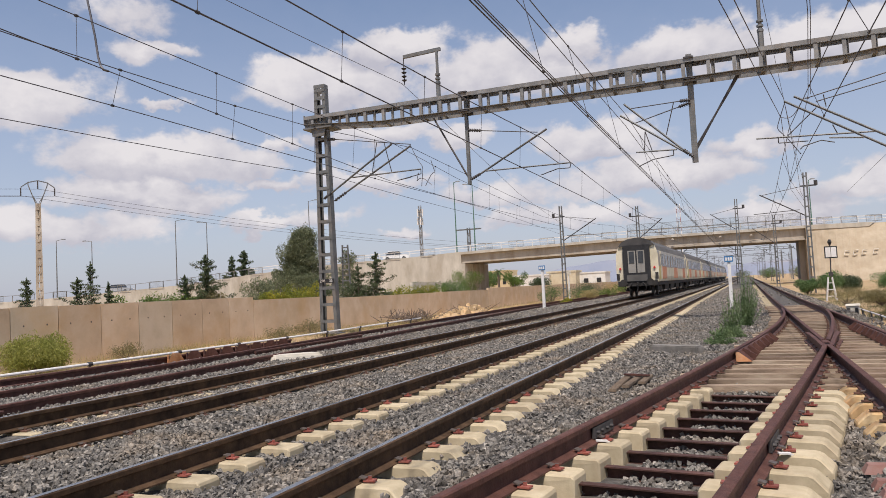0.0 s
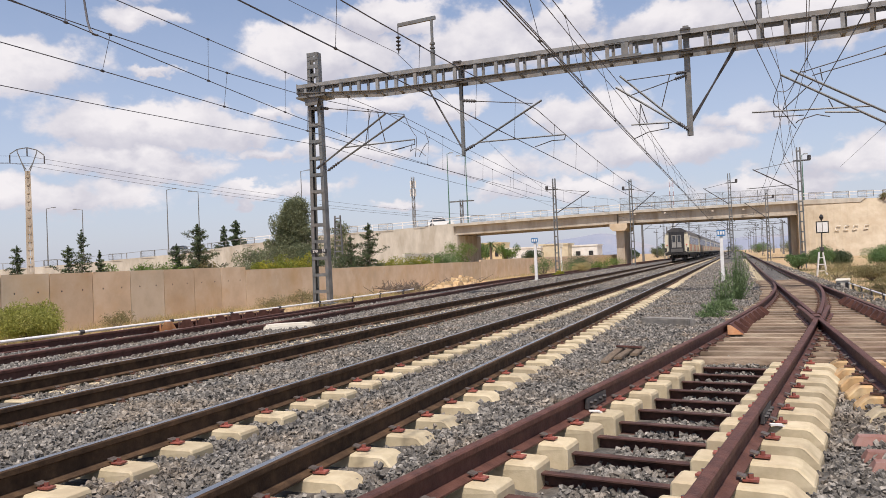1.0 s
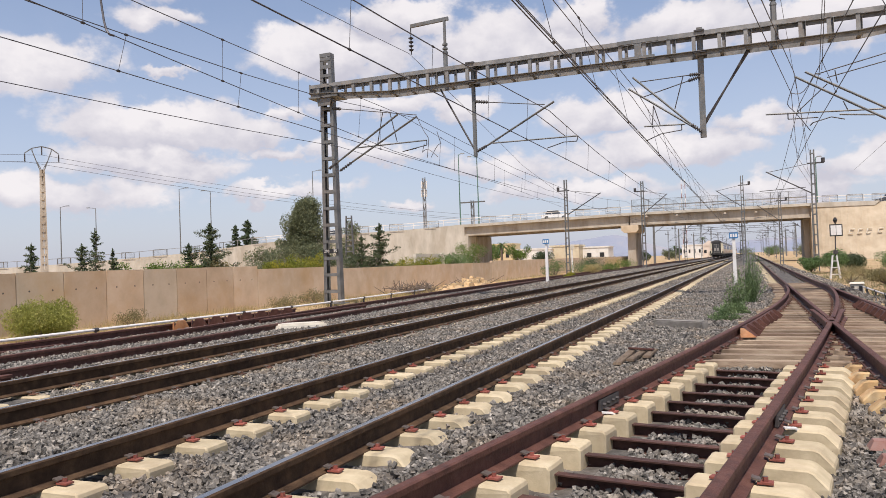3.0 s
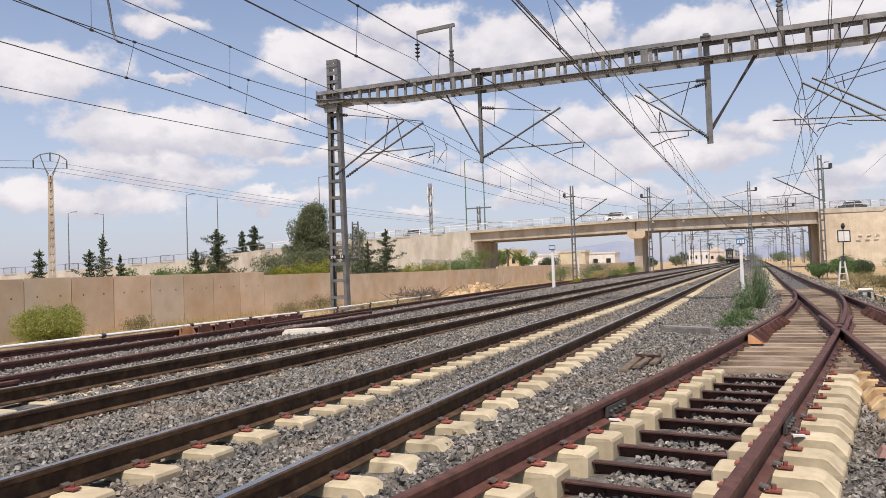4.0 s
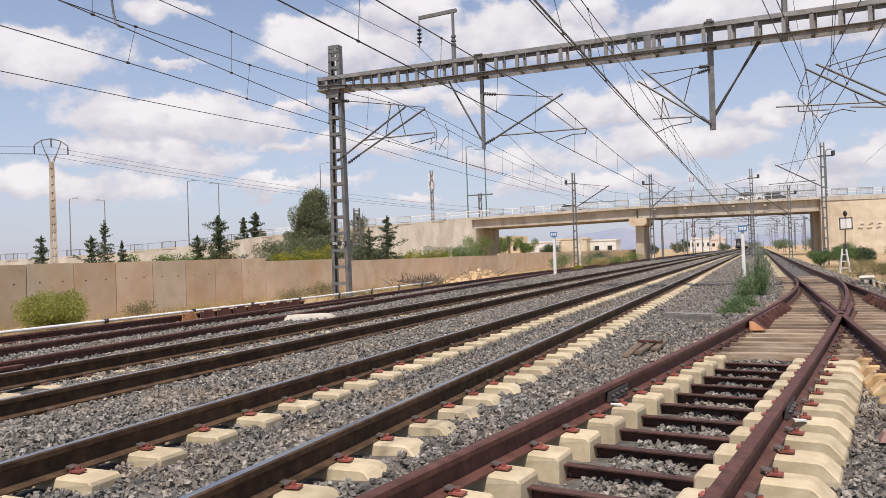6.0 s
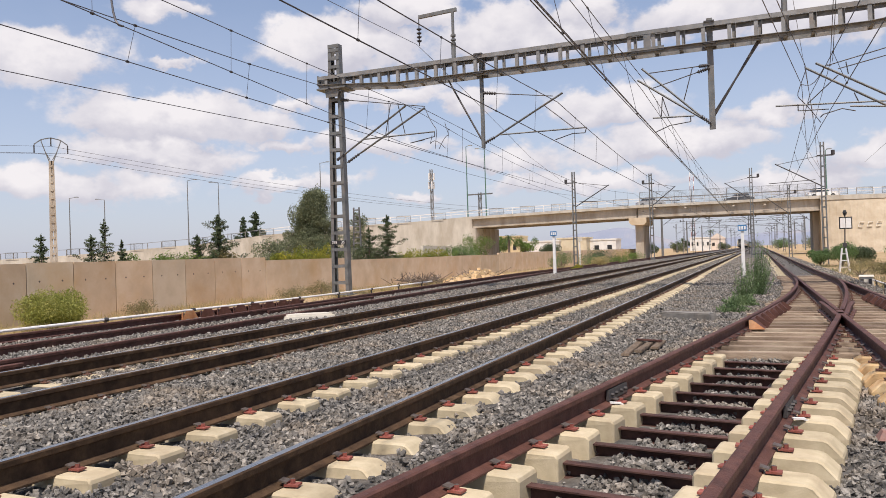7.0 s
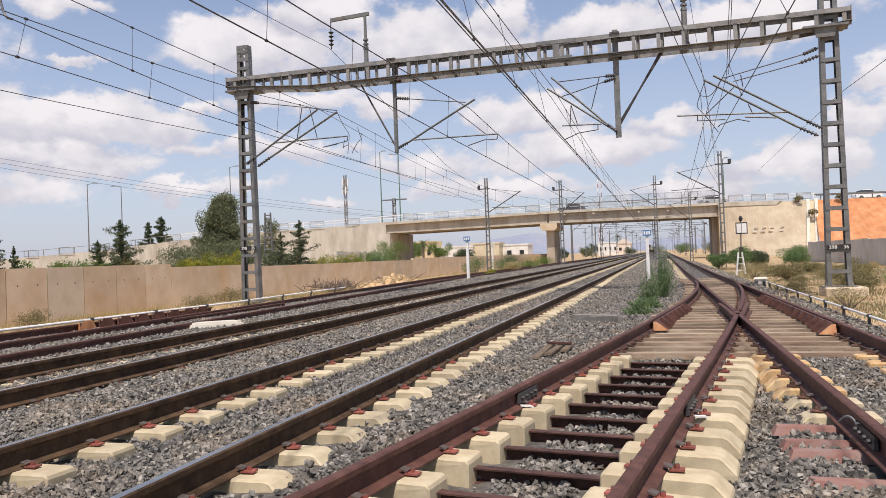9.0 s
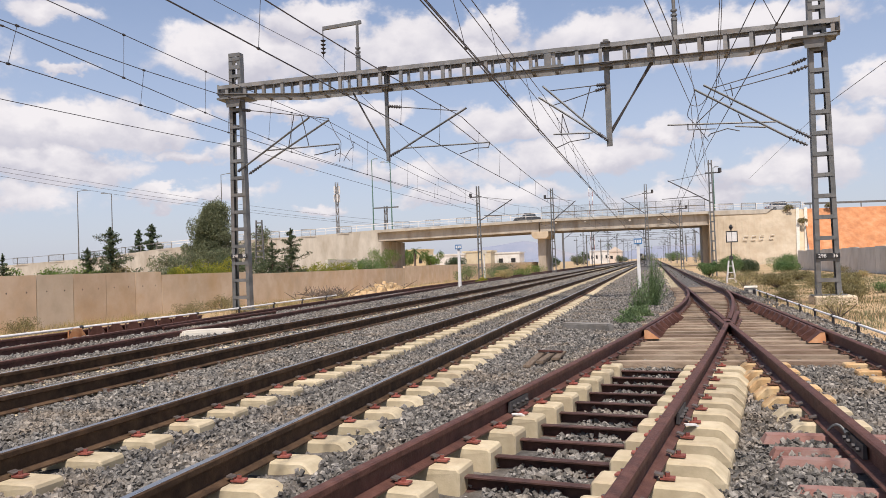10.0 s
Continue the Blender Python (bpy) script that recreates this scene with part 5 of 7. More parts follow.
for x, y, turn in ((-1.2, 130, 180), (4.6, 128, 180), (-16, 141, 0), (-9.8, 176, 0), (-1.0, 178, 180), (5.0, 172, 180), (9.0, 150, 180), (-16.5, 190, 0), (-9.9, 225, 0), (4.8, 222, 180), (-1.0, 228, 180),
                   (-9.9, 275, 0), (5.2, 272, 180), (-17, 262, 0), (10.5, 205, 180), (10.5, 255, 180), (-10, 325, 0), (5.0, 322, 180), (-17, 330, 0), (11, 320, 180), (-23, 240, 0), (-23, 300, 0), (14, 285, 180), (-10, 380, 0), (5, 378, 180)):
    copy_thing(proto, pose(x, y, -0.4, 0, 0, turn))
# cross spans far along the line
for y in (150, 205, 262):
    t = thing("cross_beam", pose(0, y, 0), "thin steel beam across the tracks far off", "portal beam", "distant beams")
    bm = bmesh.new()
    for z in (7.3, 7.8):
        put_bar(bm, (-16.8, 0, z), (10.6, 0, z), 0.10)
    for x in np.arange(-16.5, 10.5, 1.1):
        put_bar(bm, (x, 0, 7.3), (x + 0.5, 0, 7.8), 0.06)
    part("lattice", bm, M["steel"], t)
    for x in (-17, 10.7):
        bm = bmesh.new()
        put_box(bm, (x, 0, 3.7), (0.3, 0.3, 8.4))
        part("leg", bm, M["steel"], t)


# ---- posts, signs, signal, point rodding ----
def km_post(x, y, z, top, w, blue=True):
    t = thing("kilometre_post", pose(x, y, z), "slim white post with a small blue number sign", "marker post", "marker posts")
    bm = bmesh.new()
    put_box(bm, (0, 0, (top - z) / 2), (w, w * 0.8, top - z), top=0.85)
    part("post", bm, M["white"], t)
    bm = bmesh.new()
    sw = 0.36 if blue else 0.5
    put_box(bm, (0, -w * 0.55, top - z + 0.10), (sw, 0.02, 0.26 if blue else 0.4))
    s = part("sign", bm, M["blue"] if blue else M["slab_white"], t, "blue sign" if blue else "blank weathered sign")
    if blue:
        for k in (-1, 0, 1):
            bm = bmesh.new()
            put_box(bm, (k * 0.105, -w * 0.55 - 0.014, top - z + 0.10), (0.075, 0.008, 0.15))
            part("figure_bar", bm, M["white"], s)


km_post(-0.63, 35.3, -0.35, 1.78, 0.15)
km_post(-10.42, 40.7, -0.4, 2.0, 0.16)
km_post(-15.2, 68.8, -0.45, 2.1, 0.15, False)


def shunting_signal():
    t = thing("shunting_signal", pose(4.16, 44.8, -0.45), "white lattice signal post with a blank white board", "signal")
    bm = bmesh.new()
    for s in (-1, 1):
        for d in (-1, 1):
            put_bar(bm, (s * 0.24, d * 0.2, 0), (s * 0.09, d * 0.08, 1.25), 0.05)
    part("stand", bm, M["white"], t)
    for z in (0.25, 0.6, 0.95):
        w = 0.24 - 0.12 * z
        bm = bmesh.new()
        put_box(bm, (0, -0.17 + 0.08 * z, z), (2 * w, 0.03, 0.04))
        part("rung", bm, M["white"], t)
    bm = bmesh.new()
    put_tube(bm, (0.05, 0, 1.2), (0.1, 0, 3.0), 0.035)
    part("pole", bm, M["steel_dark"], t)
    bm = bmesh.new()
    put_box(bm, (0.12, -0.06, 2.58), (0.62, 0.04, 0.64))
    part("board_rim", bm, M["black"], t)
    for s in (-1, 1):
        bm = bmesh.new()
        put_box(bm, (0.12 + s * 0.135, -0.088, 2.58), (0.245, 0.02, 0.52))
        part("board", bm, M["white"], t, "blank white board")
    bm = bmesh.new()
    put_tube(bm, (0.1, 0, 2.98), (0.1, 0, 3.12), 0.06, 0.11, 8)
    put_tube(bm, (0.1, 0, 3.12), (0.1, 0, 3.26), 0.11, 0.05, 8)
    part("lamp", bm, M["black"], t, "black lamp housing")
    bm = bmesh.new()
    put_box(bm, (0.05, -0.05, 1.42), (0.2, 0.18, 0.2))
    part("lamp_box", bm, M["steel_dark"], t)


shunting_signal()


def rodding(label, pts, r, step, group="point rodding"):
    t = thing("point_rodding", pose(0, 0, 0), label, "point rodding", group)
    bm = bmesh.new()
    put_chain(bm, pts, r, 8)
    part("pipe", bm, M["white"], t)
    for a, b in zip(pts, pts[1:]):
        a, b = Vector(a), Vector(b)
        n = max(1, round((b - a).length / step))
        for i in range(n):
            p = a.lerp(b, (i + 0.5) / n)
            bm = bmesh.new()
            put_tube(bm, (p.x, p.y - 0.05, p.z), (p.x, p.y + 0.05, p.z), r + 0.016, r + 0.016, 8)
            put_box(bm, (p.x, p.y, p.z - 0.19), (0.07, 0.035, 0.34), top=0.6)
            part("joint", bm, M["steel_dark"], t, "dark pipe joint on its roller stand")


rodding("white painted rodding pipe on rollers beside the siding", [(3.08, 8.4, -0.09), (3.13, 14.4, -0.08), (3.17, 19.4, -0.08), (3.30, 27.2, -0.10)], 0.021, 1.75)
rodding("white painted rodding pipe on rollers beside the disused siding", [(-12.02, 4.0, 0.05), (-11.97, 12.5, 0.04), (-12.0, 19.0, 0.03), (-12.75, 29.0, 0.02)], 0.028, 2.6)


def loose_box(name, m, size, mt, label, category, bevel=0.02, top=0.97):
    t = new(name)
    t.matrix_basis = m
    tagged(t, label, category)
    bm = bmesh.new()
    put_box(bm, (0, 0, size[2] / 2), size, top=top)
    bmesh.ops.bevel(bm, geom=list(bm.edges), offset=bevel, segments=2, affect="EDGES")
    part("body", bm, mt, t)
    return t


b = loose_box("point_machine", pose(3.36, 29.2, -0.46, 0, 0, -8), (0.42, 0.7, 0.38), M["slab_white"], "pale grey point machine box beside the siding", "switch box")
bm = bmesh.new()
put_box(bm, (0, 0, 0.40), (0.46, 0.75, 0.045), top=0.9)
part("lid", bm, M["slab_white"], b, "white lid")
for s in (-1, 1):
    bm = bmesh.new()
    put_box(bm, (s * 0.12, -0.36, 0.2), (0.1, 0.04, 0.22))
    part("hinge", bm, M["steel_dark"], b)
loose_box("concrete_beam", pose(-1.25, 14.62, -0.27, 2, 0, -28), (1.05, 0.24, 0.17), M["beam_grey"], "weathered grey concrete beam lying on the ballast", "concrete beam")
loose_box("concrete_slab", pose(-8.80, 13.4, -0.215, 0, 1.5, 60), (1.25, 0.5, 0.19), M["slab_white"], "pale concrete slab lying between the tracks", "concrete slab", 0.04, 0.85)
for i, (dx, rz) in enumerate(((-0.09, -1), (0.05, -4), (0.19, -2))):
    p = loose_box("plank", pose(-1.47 + dx, 10.05 + 0.12 * i, -0.205 + 0.004 * i, 1, 0, rz), (0.10, 1.40 - 0.35 * i, 0.035), M["plank"], "weathered brown wooden plank lying on the ballast", "plank", 0.006, 0.98)
loose_box("rusty_plate", pose(-1.42, 10.45, -0.152, 0, 3, 70), (0.08, 0.36, 0.025), M["rail_red"], "small rusty steel plate on the planks", "steel plate", 0.004)


# ---- vegetation ----
def leaves(name, centres, size, mt, parent, aspect=0.5, up=0.0, label="", kind="", droop=0.0):
    """Many small leaf blades, joined: each a folded diamond of two triangles."""
    k = len(centres)
    c = np.asarray(centres, float)
    d = rng.normal(size=(k, 3))
    d[:, 2] += up
    d[:, 2] -= droop
    d /= np.linalg.norm(d, axis=1, keepdims=True)
    e = np.cross(d, rng.normal(size=(k, 3)))
    e /= np.linalg.norm(e, axis=1, keepdims=True) + 1e-9
    s = (size * rng.uniform(0.6, 1.3, (k, 1)))
    v = np.stack([c - d * s * 0.5, c + e * s * aspect * 0.5, c + d * s * 0.5, c - e * s * aspect * 0.5], 1).reshape(-1, 3)
    f = (np.array([[0, 1, 2, 3]])[None] + 4 * np.arange(k)[:, None, None]).reshape(-1, 4)
    me = bpy.data.meshes.new(name)
    me.vertices.add(len(v))
    me.vertices.foreach_set("co", v.reshape(-1))
    me.loops.add(f.size)
    me.loops.foreach_set("vertex_index", f.reshape(-1))
    me.polygons.add(len(f))
    me.polygons.foreach_set("loop_start", np.arange(0, f.size, 4))
    me.update(calc_edges=True)
    me.materials.append(mt)
    ob = new(name, me)
    ob.parent = parent
    return tagged(ob, label=label, kind=kind)


def in_blob(n, c, r, shell=0.55):
    d = rng.normal(size=(n, 3))
    d /= np.linalg.norm(d, axis=1, keepdims=True)
    rad = shell + (1 - shell) * rng.random((n, 1)) ** 0.6
    lump = 1 + 0.18 * np.sin(d[:, :1] * 5 + c[0]) * np.cos(d[:, 1:2] * 4 + c[1])
    return np.asarray(c) + d * rad * lump * np.asarray(r)


def broad_tree(x, y, z, h, w, mt, label, clumps=26, n=14000, leaf=0.22, seed=0):
    """Trunk, limbs and leaf clumps of uneven size, heaped a little to one side."""
    r = random.Random(seed)
    t = thing("tree", pose(x, y, z), label, "tree", "trees")
    bm = bmesh.new()
    put_tube(bm, (0, 0, 0), (0.1, 0, h * 0.32), w * 0.05, w * 0.035, 8)
    put_tube(bm, (0.1, 0, h * 0.30), (0.12 * w, 0.1, h * 0.78), w * 0.035, w * 0.010, 7)
    tips = []
    for i in range(clumps):
        a = 2.4 * i + r.uniform(-0.6, 0.6)
        zz = 0.22 + 0.72 * ((i + 0.5) / clumps) ** 0.9
        wide = min(1.0, (1.04 - zz) / 0.78) ** 0.9
        rr = w / 2 * wide * r.uniform(0.30, 0.95)
        p = Vector((rr * math.cos(a) + 0.13 * w * (zz - 0.3), rr * math.sin(a), h * (zz + r.uniform(-0.05, 0.05))))
        tips.append(p)
        put_tube(bm, (0.1 * zz * w, 0, h * min(0.7, zz * 0.72)), p * 0.97, w * 0.014, w * 0.004, 5)
    part("trunk", bm, M["bark"], t)
    pts = []
    for p in tips:
        s = r.uniform(0.10, 0.19) * w
        k = max(60, int(n / clumps * (s / (0.13 * w)) ** 2))
        pts.append(in_blob(k, p, (s * r.uniform(0.8, 1.3), s, s * r.uniform(0.6, 1.15)), 0.35))
    leaves("crown", np.concatenate(pts), leaf, mt, t, 0.4, droop=0.5)


def conifer(x, y, z, h, w, mt, label, n=6000, leaf=0.16, tiers=13, seed=0, bare=0.1):
    """A spire with drooping, uneven boughs that reach out farther towards the foot."""
    r = random.Random(seed)
    t = thing("conifer", pose(x, y, z), label, "tree", "trees")
    bm = bmesh.new()
    put_tube(bm, (0, 0, 0), (0, 0, h), w * 0.03, 0.01, 7)
    pts = []
    boughs = tiers * 4
    for i in range(boughs):
        s = bare + (0.96 - bare) * (i + r.random()) / boughs
        ln = (0.66 * w * (1 - s) ** 0.8 + 0.04 * w) * r.uniform(0.3, 1.3)
        a = 2.4 * i + r.uniform(-0.5, 0.5)
        p = Vector((0, 0, h * s))
        q = p + Vector((ln * math.cos(a), ln * math.sin(a), ln * r.uniform(-0.25, 0.55)))
        put_tube(bm, p, q, 0.010 * w, 0.004 * w, 4)
        m = max(5, int(0.8 * n / boughs * (0.4 + 1.2 * (1 - s))))
        f = 0.15 + 0.85 * rng.random((m, 1))
        wide = (0.018 * w + 0.07 * ln * (1.2 - f))
        pts.append(np.array(p) + f * (np.array(q) - np.array(p)) + rng.normal(0, 1, (m, 3)) * wide * (1, 1, 0.8))
    m = n // 20
    f = rng.random((m, 1))
    pts.append(np.concatenate([rng.normal(0, 0.03 * w, (m, 2)) * (1.2 - f), h * (0.55 + 0.46 * f)], 1))
    part("trunk", bm, M["bark"], t)
    leaves("crown", np.concatenate(pts), leaf, mt, t, 0.3, up=0.2)


def shrub(x, y, z, h, w, mt, label, n=3000, leaf=0.14, lumps=7, seed=0, up=0.4, aspect=0.35):
    r = random.Random(seed)
    t = thing("shrub", pose(x, y, z), label, "shrub", "shrubs")
    bm = bmesh.new()
    pts = []
    for i in range(lumps):
        a = 2.4 * i
        rr = w / 2 * (i / lumps) ** 0.5 * 0.8
        p = Vector((rr * math.cos(a), rr * math.sin(a), h * r.uniform(0.32, 0.68)))
        put_tube(bm, (0, 0, 0), p, 0.015 * w, 0.004 * w, 4)
        s = w * r.uniform(0.16, 0.26)
        pts.append(in_blob(n // lumps, p, (s, s, min(s, h * 0.4) * r.uniform(0.8, 1.2)), 0.3))
    part("branching", bm, M["bark"], t)
    pts = np.concatenate(pts)
    pts[:, 2] = np.maximum(pts[:, 2], 0.02)
    leaves("foliage", pts, leaf, mt, t, aspect, up=up)


def spray(x, y, z, h, w, mt, label, stems=60, n=5200, leaf=0.085, seed=0):
    """A loose, feathery plant of many upright stems."""
    r = random.Random(seed)
    t = thing("weed", pose(x, y, z), label, "weed", "weeds")
    bm = bmesh.new()
    pts = []
    for i in range(stems):
        a, rr = r.uniform(0, 6.283), (w / 2) * r.random() ** 0.7
        hh = h * r.uniform(0.4, 1.0) * (1.1 - 0.45 * (2 * rr / w))
        p, q = Vector((rr * 0.4 * math.cos(a), rr * 0.4 * math.sin(a), 0)), Vector((rr * math.cos(a) + 0.12 * h * r.random(), rr * math.sin(a), hh))
        put_tube(bm, p, q, 0.006, 0.002, 3)
        m = n // stems
        f = 0.12 + 0.88 * rng.random((m, 1))
        pts.append(np.array(p) + f * (np.array(q) - np.array(p)) + rng.normal(0, 0.06 * w, (m, 3)) * (1.25 - f))
    part("branching", bm, M["leaf_weed"], t)
    leaves("foliage", np.concatenate(pts), leaf, mt, t, 0.25, up=0.9)


broad_tree(-40.6, 63.0, -0.5, 8.3, 6.6, M["leaf_olive"], "large grey-green broadleaf tree behind the wall", 64, 42000, 0.19, 3)
broad_tree(-41.6, 74.1, -0.5, 6.9, 4.2, M["leaf_olive"], "thin grey-green tree with sparse leaves behind the wall", 16, 3800, 0.2, 5)
conifer(-27.2, 53.4, -0.5, 4.9, 3.0, M["leaf_dark"], "dark green conifer behind the wall", 9000, 0.16, 12, 4)
conifer(-28.4, 52.6, -0.5, 4.0, 2.0, M["leaf_dark"], "small dark conifer beside a taller one", 5000, 0.16, 11, 6)
conifer(-83.6, 112.2, 3.0, 7.0, 4.6, M["leaf_dark"], "dark conifer by the ramp road", 5200, 0.45, 12, 7)
conifer(-85.4, 111.0, 3.0, 6.2, 3.2, M["leaf_dark"], "dark narrow conifer by the ramp road", 4000, 0.4, 12, 8)
conifer(-31.7, 38.6, -0.5, 4.6, 3.3, M["leaf_dark"], "bushy dark green cedar behind the wall", 12000, 0.14, 13, 9)
conifer(-32.7, 37.8, -0.5, 3.4, 2.0, M["leaf_dark"], "young dark conifer behind the wall", 5500, 0.14, 11, 10)
shrub(-32.0, 38.9, -0.5, 3.0, 2.4, M["scrub"], "olive-brown shrub among the cedars", 4200, 0.15, 9, 30)
conifer(-35.1, 32.7, -0.5, 4.3, 1.6, M["leaf_dark"], "slender conifer with a bare tip", 4500, 0.13, 12, 11)
conifer(-35.6, 32.2, -0.5, 3.4, 1.9, M["leaf_dark"], "open dark conifer behind the wall", 4500, 0.14, 10, 12)
conifer(-34.5, 33.4, -0.5, 3.1, 1.4, M["leaf_dark"], "small dark conifer behind the wall", 3600, 0.13, 10, 13)
conifer(-35.7, 29.0, -0.5, 3.4, 1.9, M["leaf_dark"], "small conifer near the lattice pole", 4200, 0.14, 10, 14)
for i, (x, y, h, w, mt, lab) in enumerate((
        (-29.7, 46.2, 2.5, 3.4, "leaf_yellow", "shrub covered in yellow blossom behind the wall"), (-31.0, 45.0, 2.1, 2.6, "leaf_yellow", "shrub covered in yellow blossom behind the wall"),
        (-34.8, 48.8, 3.4, 3.6, "leaf_olive", "rounded grey-green shrub behind the wall"), (-33.0, 47.0, 2.4, 3.0, "leaf_olive", "rounded grey-green shrub behind the wall"),
        (-33.6, 37.0, 2.3, 3.4, "leaf_bright", "fresh green hedge behind the wall"), (-34.6, 35.6, 2.2, 3.2, "leaf_bright", "fresh green hedge behind the wall"),
        (-33.0, 39.6, 2.0, 2.6, "leaf_bright", "fresh green hedge behind the wall"), (-27.0, 56.5, 2.0, 3.2, "leaf_yellow", "yellow-green shrub behind the wall"),
        (-26.0, 59.5, 2.1, 3.4, "leaf_yellow", "yellow-green shrub behind the wall"), (-27.5, 64.0, 2.3, 3.4, "leaf_bright", "fresh green shrub by the ramp"),
        (-30.5, 83.0, 3.6, 3.8, "leaf_bright", "rounded green tree by the abutment"), (-28.0, 72.0, 2.4, 3.2, "leaf_weed", "spiky green shrub by the ramp"),
        (-31.5, 58.0, 2.6, 3.6, "leaf_dark", "dark green undergrowth behind the wall"), (-36.0, 60.0, 3.2, 4.5, "leaf_dark", "dark green undergrowth under the large tree"))):
    shrub(x, y, -0.5, h * 1.3, w, M[mt], lab, 4600, 0.16, 10, 40 + i)
# beside the tracks
spray(-0.10, 21.8, -0.30, 1.62, 0.85, M["leaf_feather"], "tall feathery green weed growing in the ballast", 90, 5200, 0.05, 1)
spray(-0.42, 17.9, -0.28, 0.34, 0.8, M["leaf_feather"], "low fresh green weeds in the ballast", 60, 2600, 0.07, 2)
spray(-0.55, 16.2, -0.26, 0.26, 0.8, M["leaf_feather"], "low fresh green weeds in the ballast", 40, 1400, 0.06, 3)
spray(-0.40, 19.2, -0.3, 0.95, 0.7, M["leaf_feather"], "green weed growing in the ballast", 50, 1800, 0.06, 4)
shrub(-16.3, 13.45, -0.47, 1.08, 1.5, M["leaf_lime"], "round yellow-green bush at the foot of the wall", 26000, 0.065, 22, 60, 0.8, 0.3)
shrub(-16.9, 14.3, -0.42, 0.7, 1.1, M["scrub"], "dry grey-green bush at the foot of the wall", 2600, 0.06, 8, 61, 0.8, 0.25)
shrub(-16.9, 17.0, -0.42, 0.5, 1.0, M["scrub"], "dry grey-green bush at the foot of the wall", 1800, 0.06, 8, 62, 0.8, 0.25)
shrub(-16.0, 23.5, -0.42, 0.55, 1.3, M["scrub"], "dry grey bush at the foot of the wall", 2000, 0.06, 8, 63, 0.8, 0.25)
shrub(-17.2, 27.5, -0.42, 0.6, 1.8, M["scrub"], "dry grey bush at the foot of the wall", 2400, 0.07, 8, 64, 0.8, 0.25)
for i, (x, y, h, w, mt) in enumerate(((-15.5, 63, 1.2, 2.6, "leaf_weed"), (-13.6, 67, 1.0, 3.0, "leaf_weed"), (-14.6, 74, 1.1, 3.4, "leaf_dark"), (-15.8, 82, 1.3, 3.6, "leaf_dark"), (-12.4, 72, 0.7, 2.6, "leaf_bright"),
                                      (-13.5, 90, 0.9, 3.0, "leaf_bright"), (-17.0, 104, 1.2, 3.5, "straw"), (-12.0, 62, 0.8, 1.8, "straw"), (-11.2, 50, 0.45, 1.0, "leaf_yellow"))):
    shrub(x, y, -0.45, h * 1.5, w, M[mt], "low green scrub beside the western track" if mt != "straw" else "dry straw-coloured scrub beside the track", 2600, 0.12, 8, 70 + i, 0.7, 0.25)
for i, (x, y, h, w, mt) in enumerate(((5.2, 57, 1.7, 1.9, "leaf_weed"), (6.5, 58, 1.35, 1.7, "leaf_dark"), (3.9, 58, 1.2, 1.5, "leaf_weed"), (10.4, 66, 0.9, 2.2, "leaf_weed"), (12.5, 80, 1.5, 3.5, "leaf_weed"),
                                      (5.2, 36, 0.7, 1.6, "scrub"), (6.6, 31, 0.7, 1.8, "scrub"), (8.4, 38, 0.6, 1.6, "scrub"), (7.6, 45, 0.6, 1.8, "scrub"), (9.8, 33, 0.6, 1.8, "leaf_olive"), (6.0, 27, 0.5, 1.4, "scrub"))):
    shrub(x, y, -0.42, h, w, M[mt], "green shrub below the concrete slope" if y > 50 else "low dry scrub on the eastern bank", 7000 if y > 50 else 3400, 0.10, 12, 90 + i, 0.6, 0.4 if y > 50 else 0.25)
bank = random.Random(12)
for i in range(30):
    x, y = bank.uniform(3.9, 11.5), bank.uniform(17, 52)
    if abs(x - 5.0) < 0.9 and abs(y - 24.4) < 1.2:
        continue
    h = bank.uniform(0.28, 0.75)
    shrub(x, y, float(land_height(x, y)), h, h * bank.uniform(1.4, 2.4), M[bank.choice(("scrub", "leaf_olive", "scrub", "leaf_weed", "straw"))], "low dry scrub on the eastern bank", 1500, 0.06, 8, 300 + i, 0.8, 0.22)
# plants on the embankment's crest
for u, z in ((54.0, 7.8), (55.3, 5.6), (60.5, 7.9)):
    p = BRIDGE @ Vector((u, -0.6 if z > 7 else -2.4, z - 0.2))
    shrub(p.x, p.y, p.z, 1.2, 1.5, M["scrub"], "dry bush on the embankment's crest", 1500, 0.16, 6, int(u), 0.5, 0.3)


def grass(name, x, y, h, mt, label):
    """Thin upright blades in tufts, joined."""
    z = land_height(x, y)
    k = len(x)
    a = rng.uniform(0, 6.283, k)
    w = 0.004 + 0.005 * rng.random(k)
    lean = rng.normal(0, 0.28, (k, 2)) * h[:, None]
    base = np.stack([x, y, z - 0.03], -1)
    side = np.stack([np.cos(a) * w, np.sin(a) * w, 0 * a], -1)
    tip = base + np.stack([lean[:, 0], lean[:, 1], h], -1)
    v = np.stack([base - side, base + side, tip], 1).reshape(-1, 3)
    f = np.arange(3 * k)
    me = bpy.data.meshes.new(name)
    me.vertices.add(3 * k)
    me.vertices.foreach_set("co", v.reshape(-1))
    me.loops.add(3 * k)
    me.loops.foreach_set("vertex_index", f)
    me.polygons.add(k)
    me.polygons.foreach_set("loop_start", f[::3])
    me.update(calc_edges=True)
    me.materials.append(mt)
    tagged(new(name, me), label, "grass", kind="stuff")


def tufts(n, x0, x1, y0, y1, per, spread):
    cx, cy = rng.uniform(x0, x1, n), rng.uniform(y0, y1, n)
    return np.repeat(cx, per) + rng.normal(0, spread, n * per), np.repeat(cy, per) + rng.normal(0, spread, n * per)


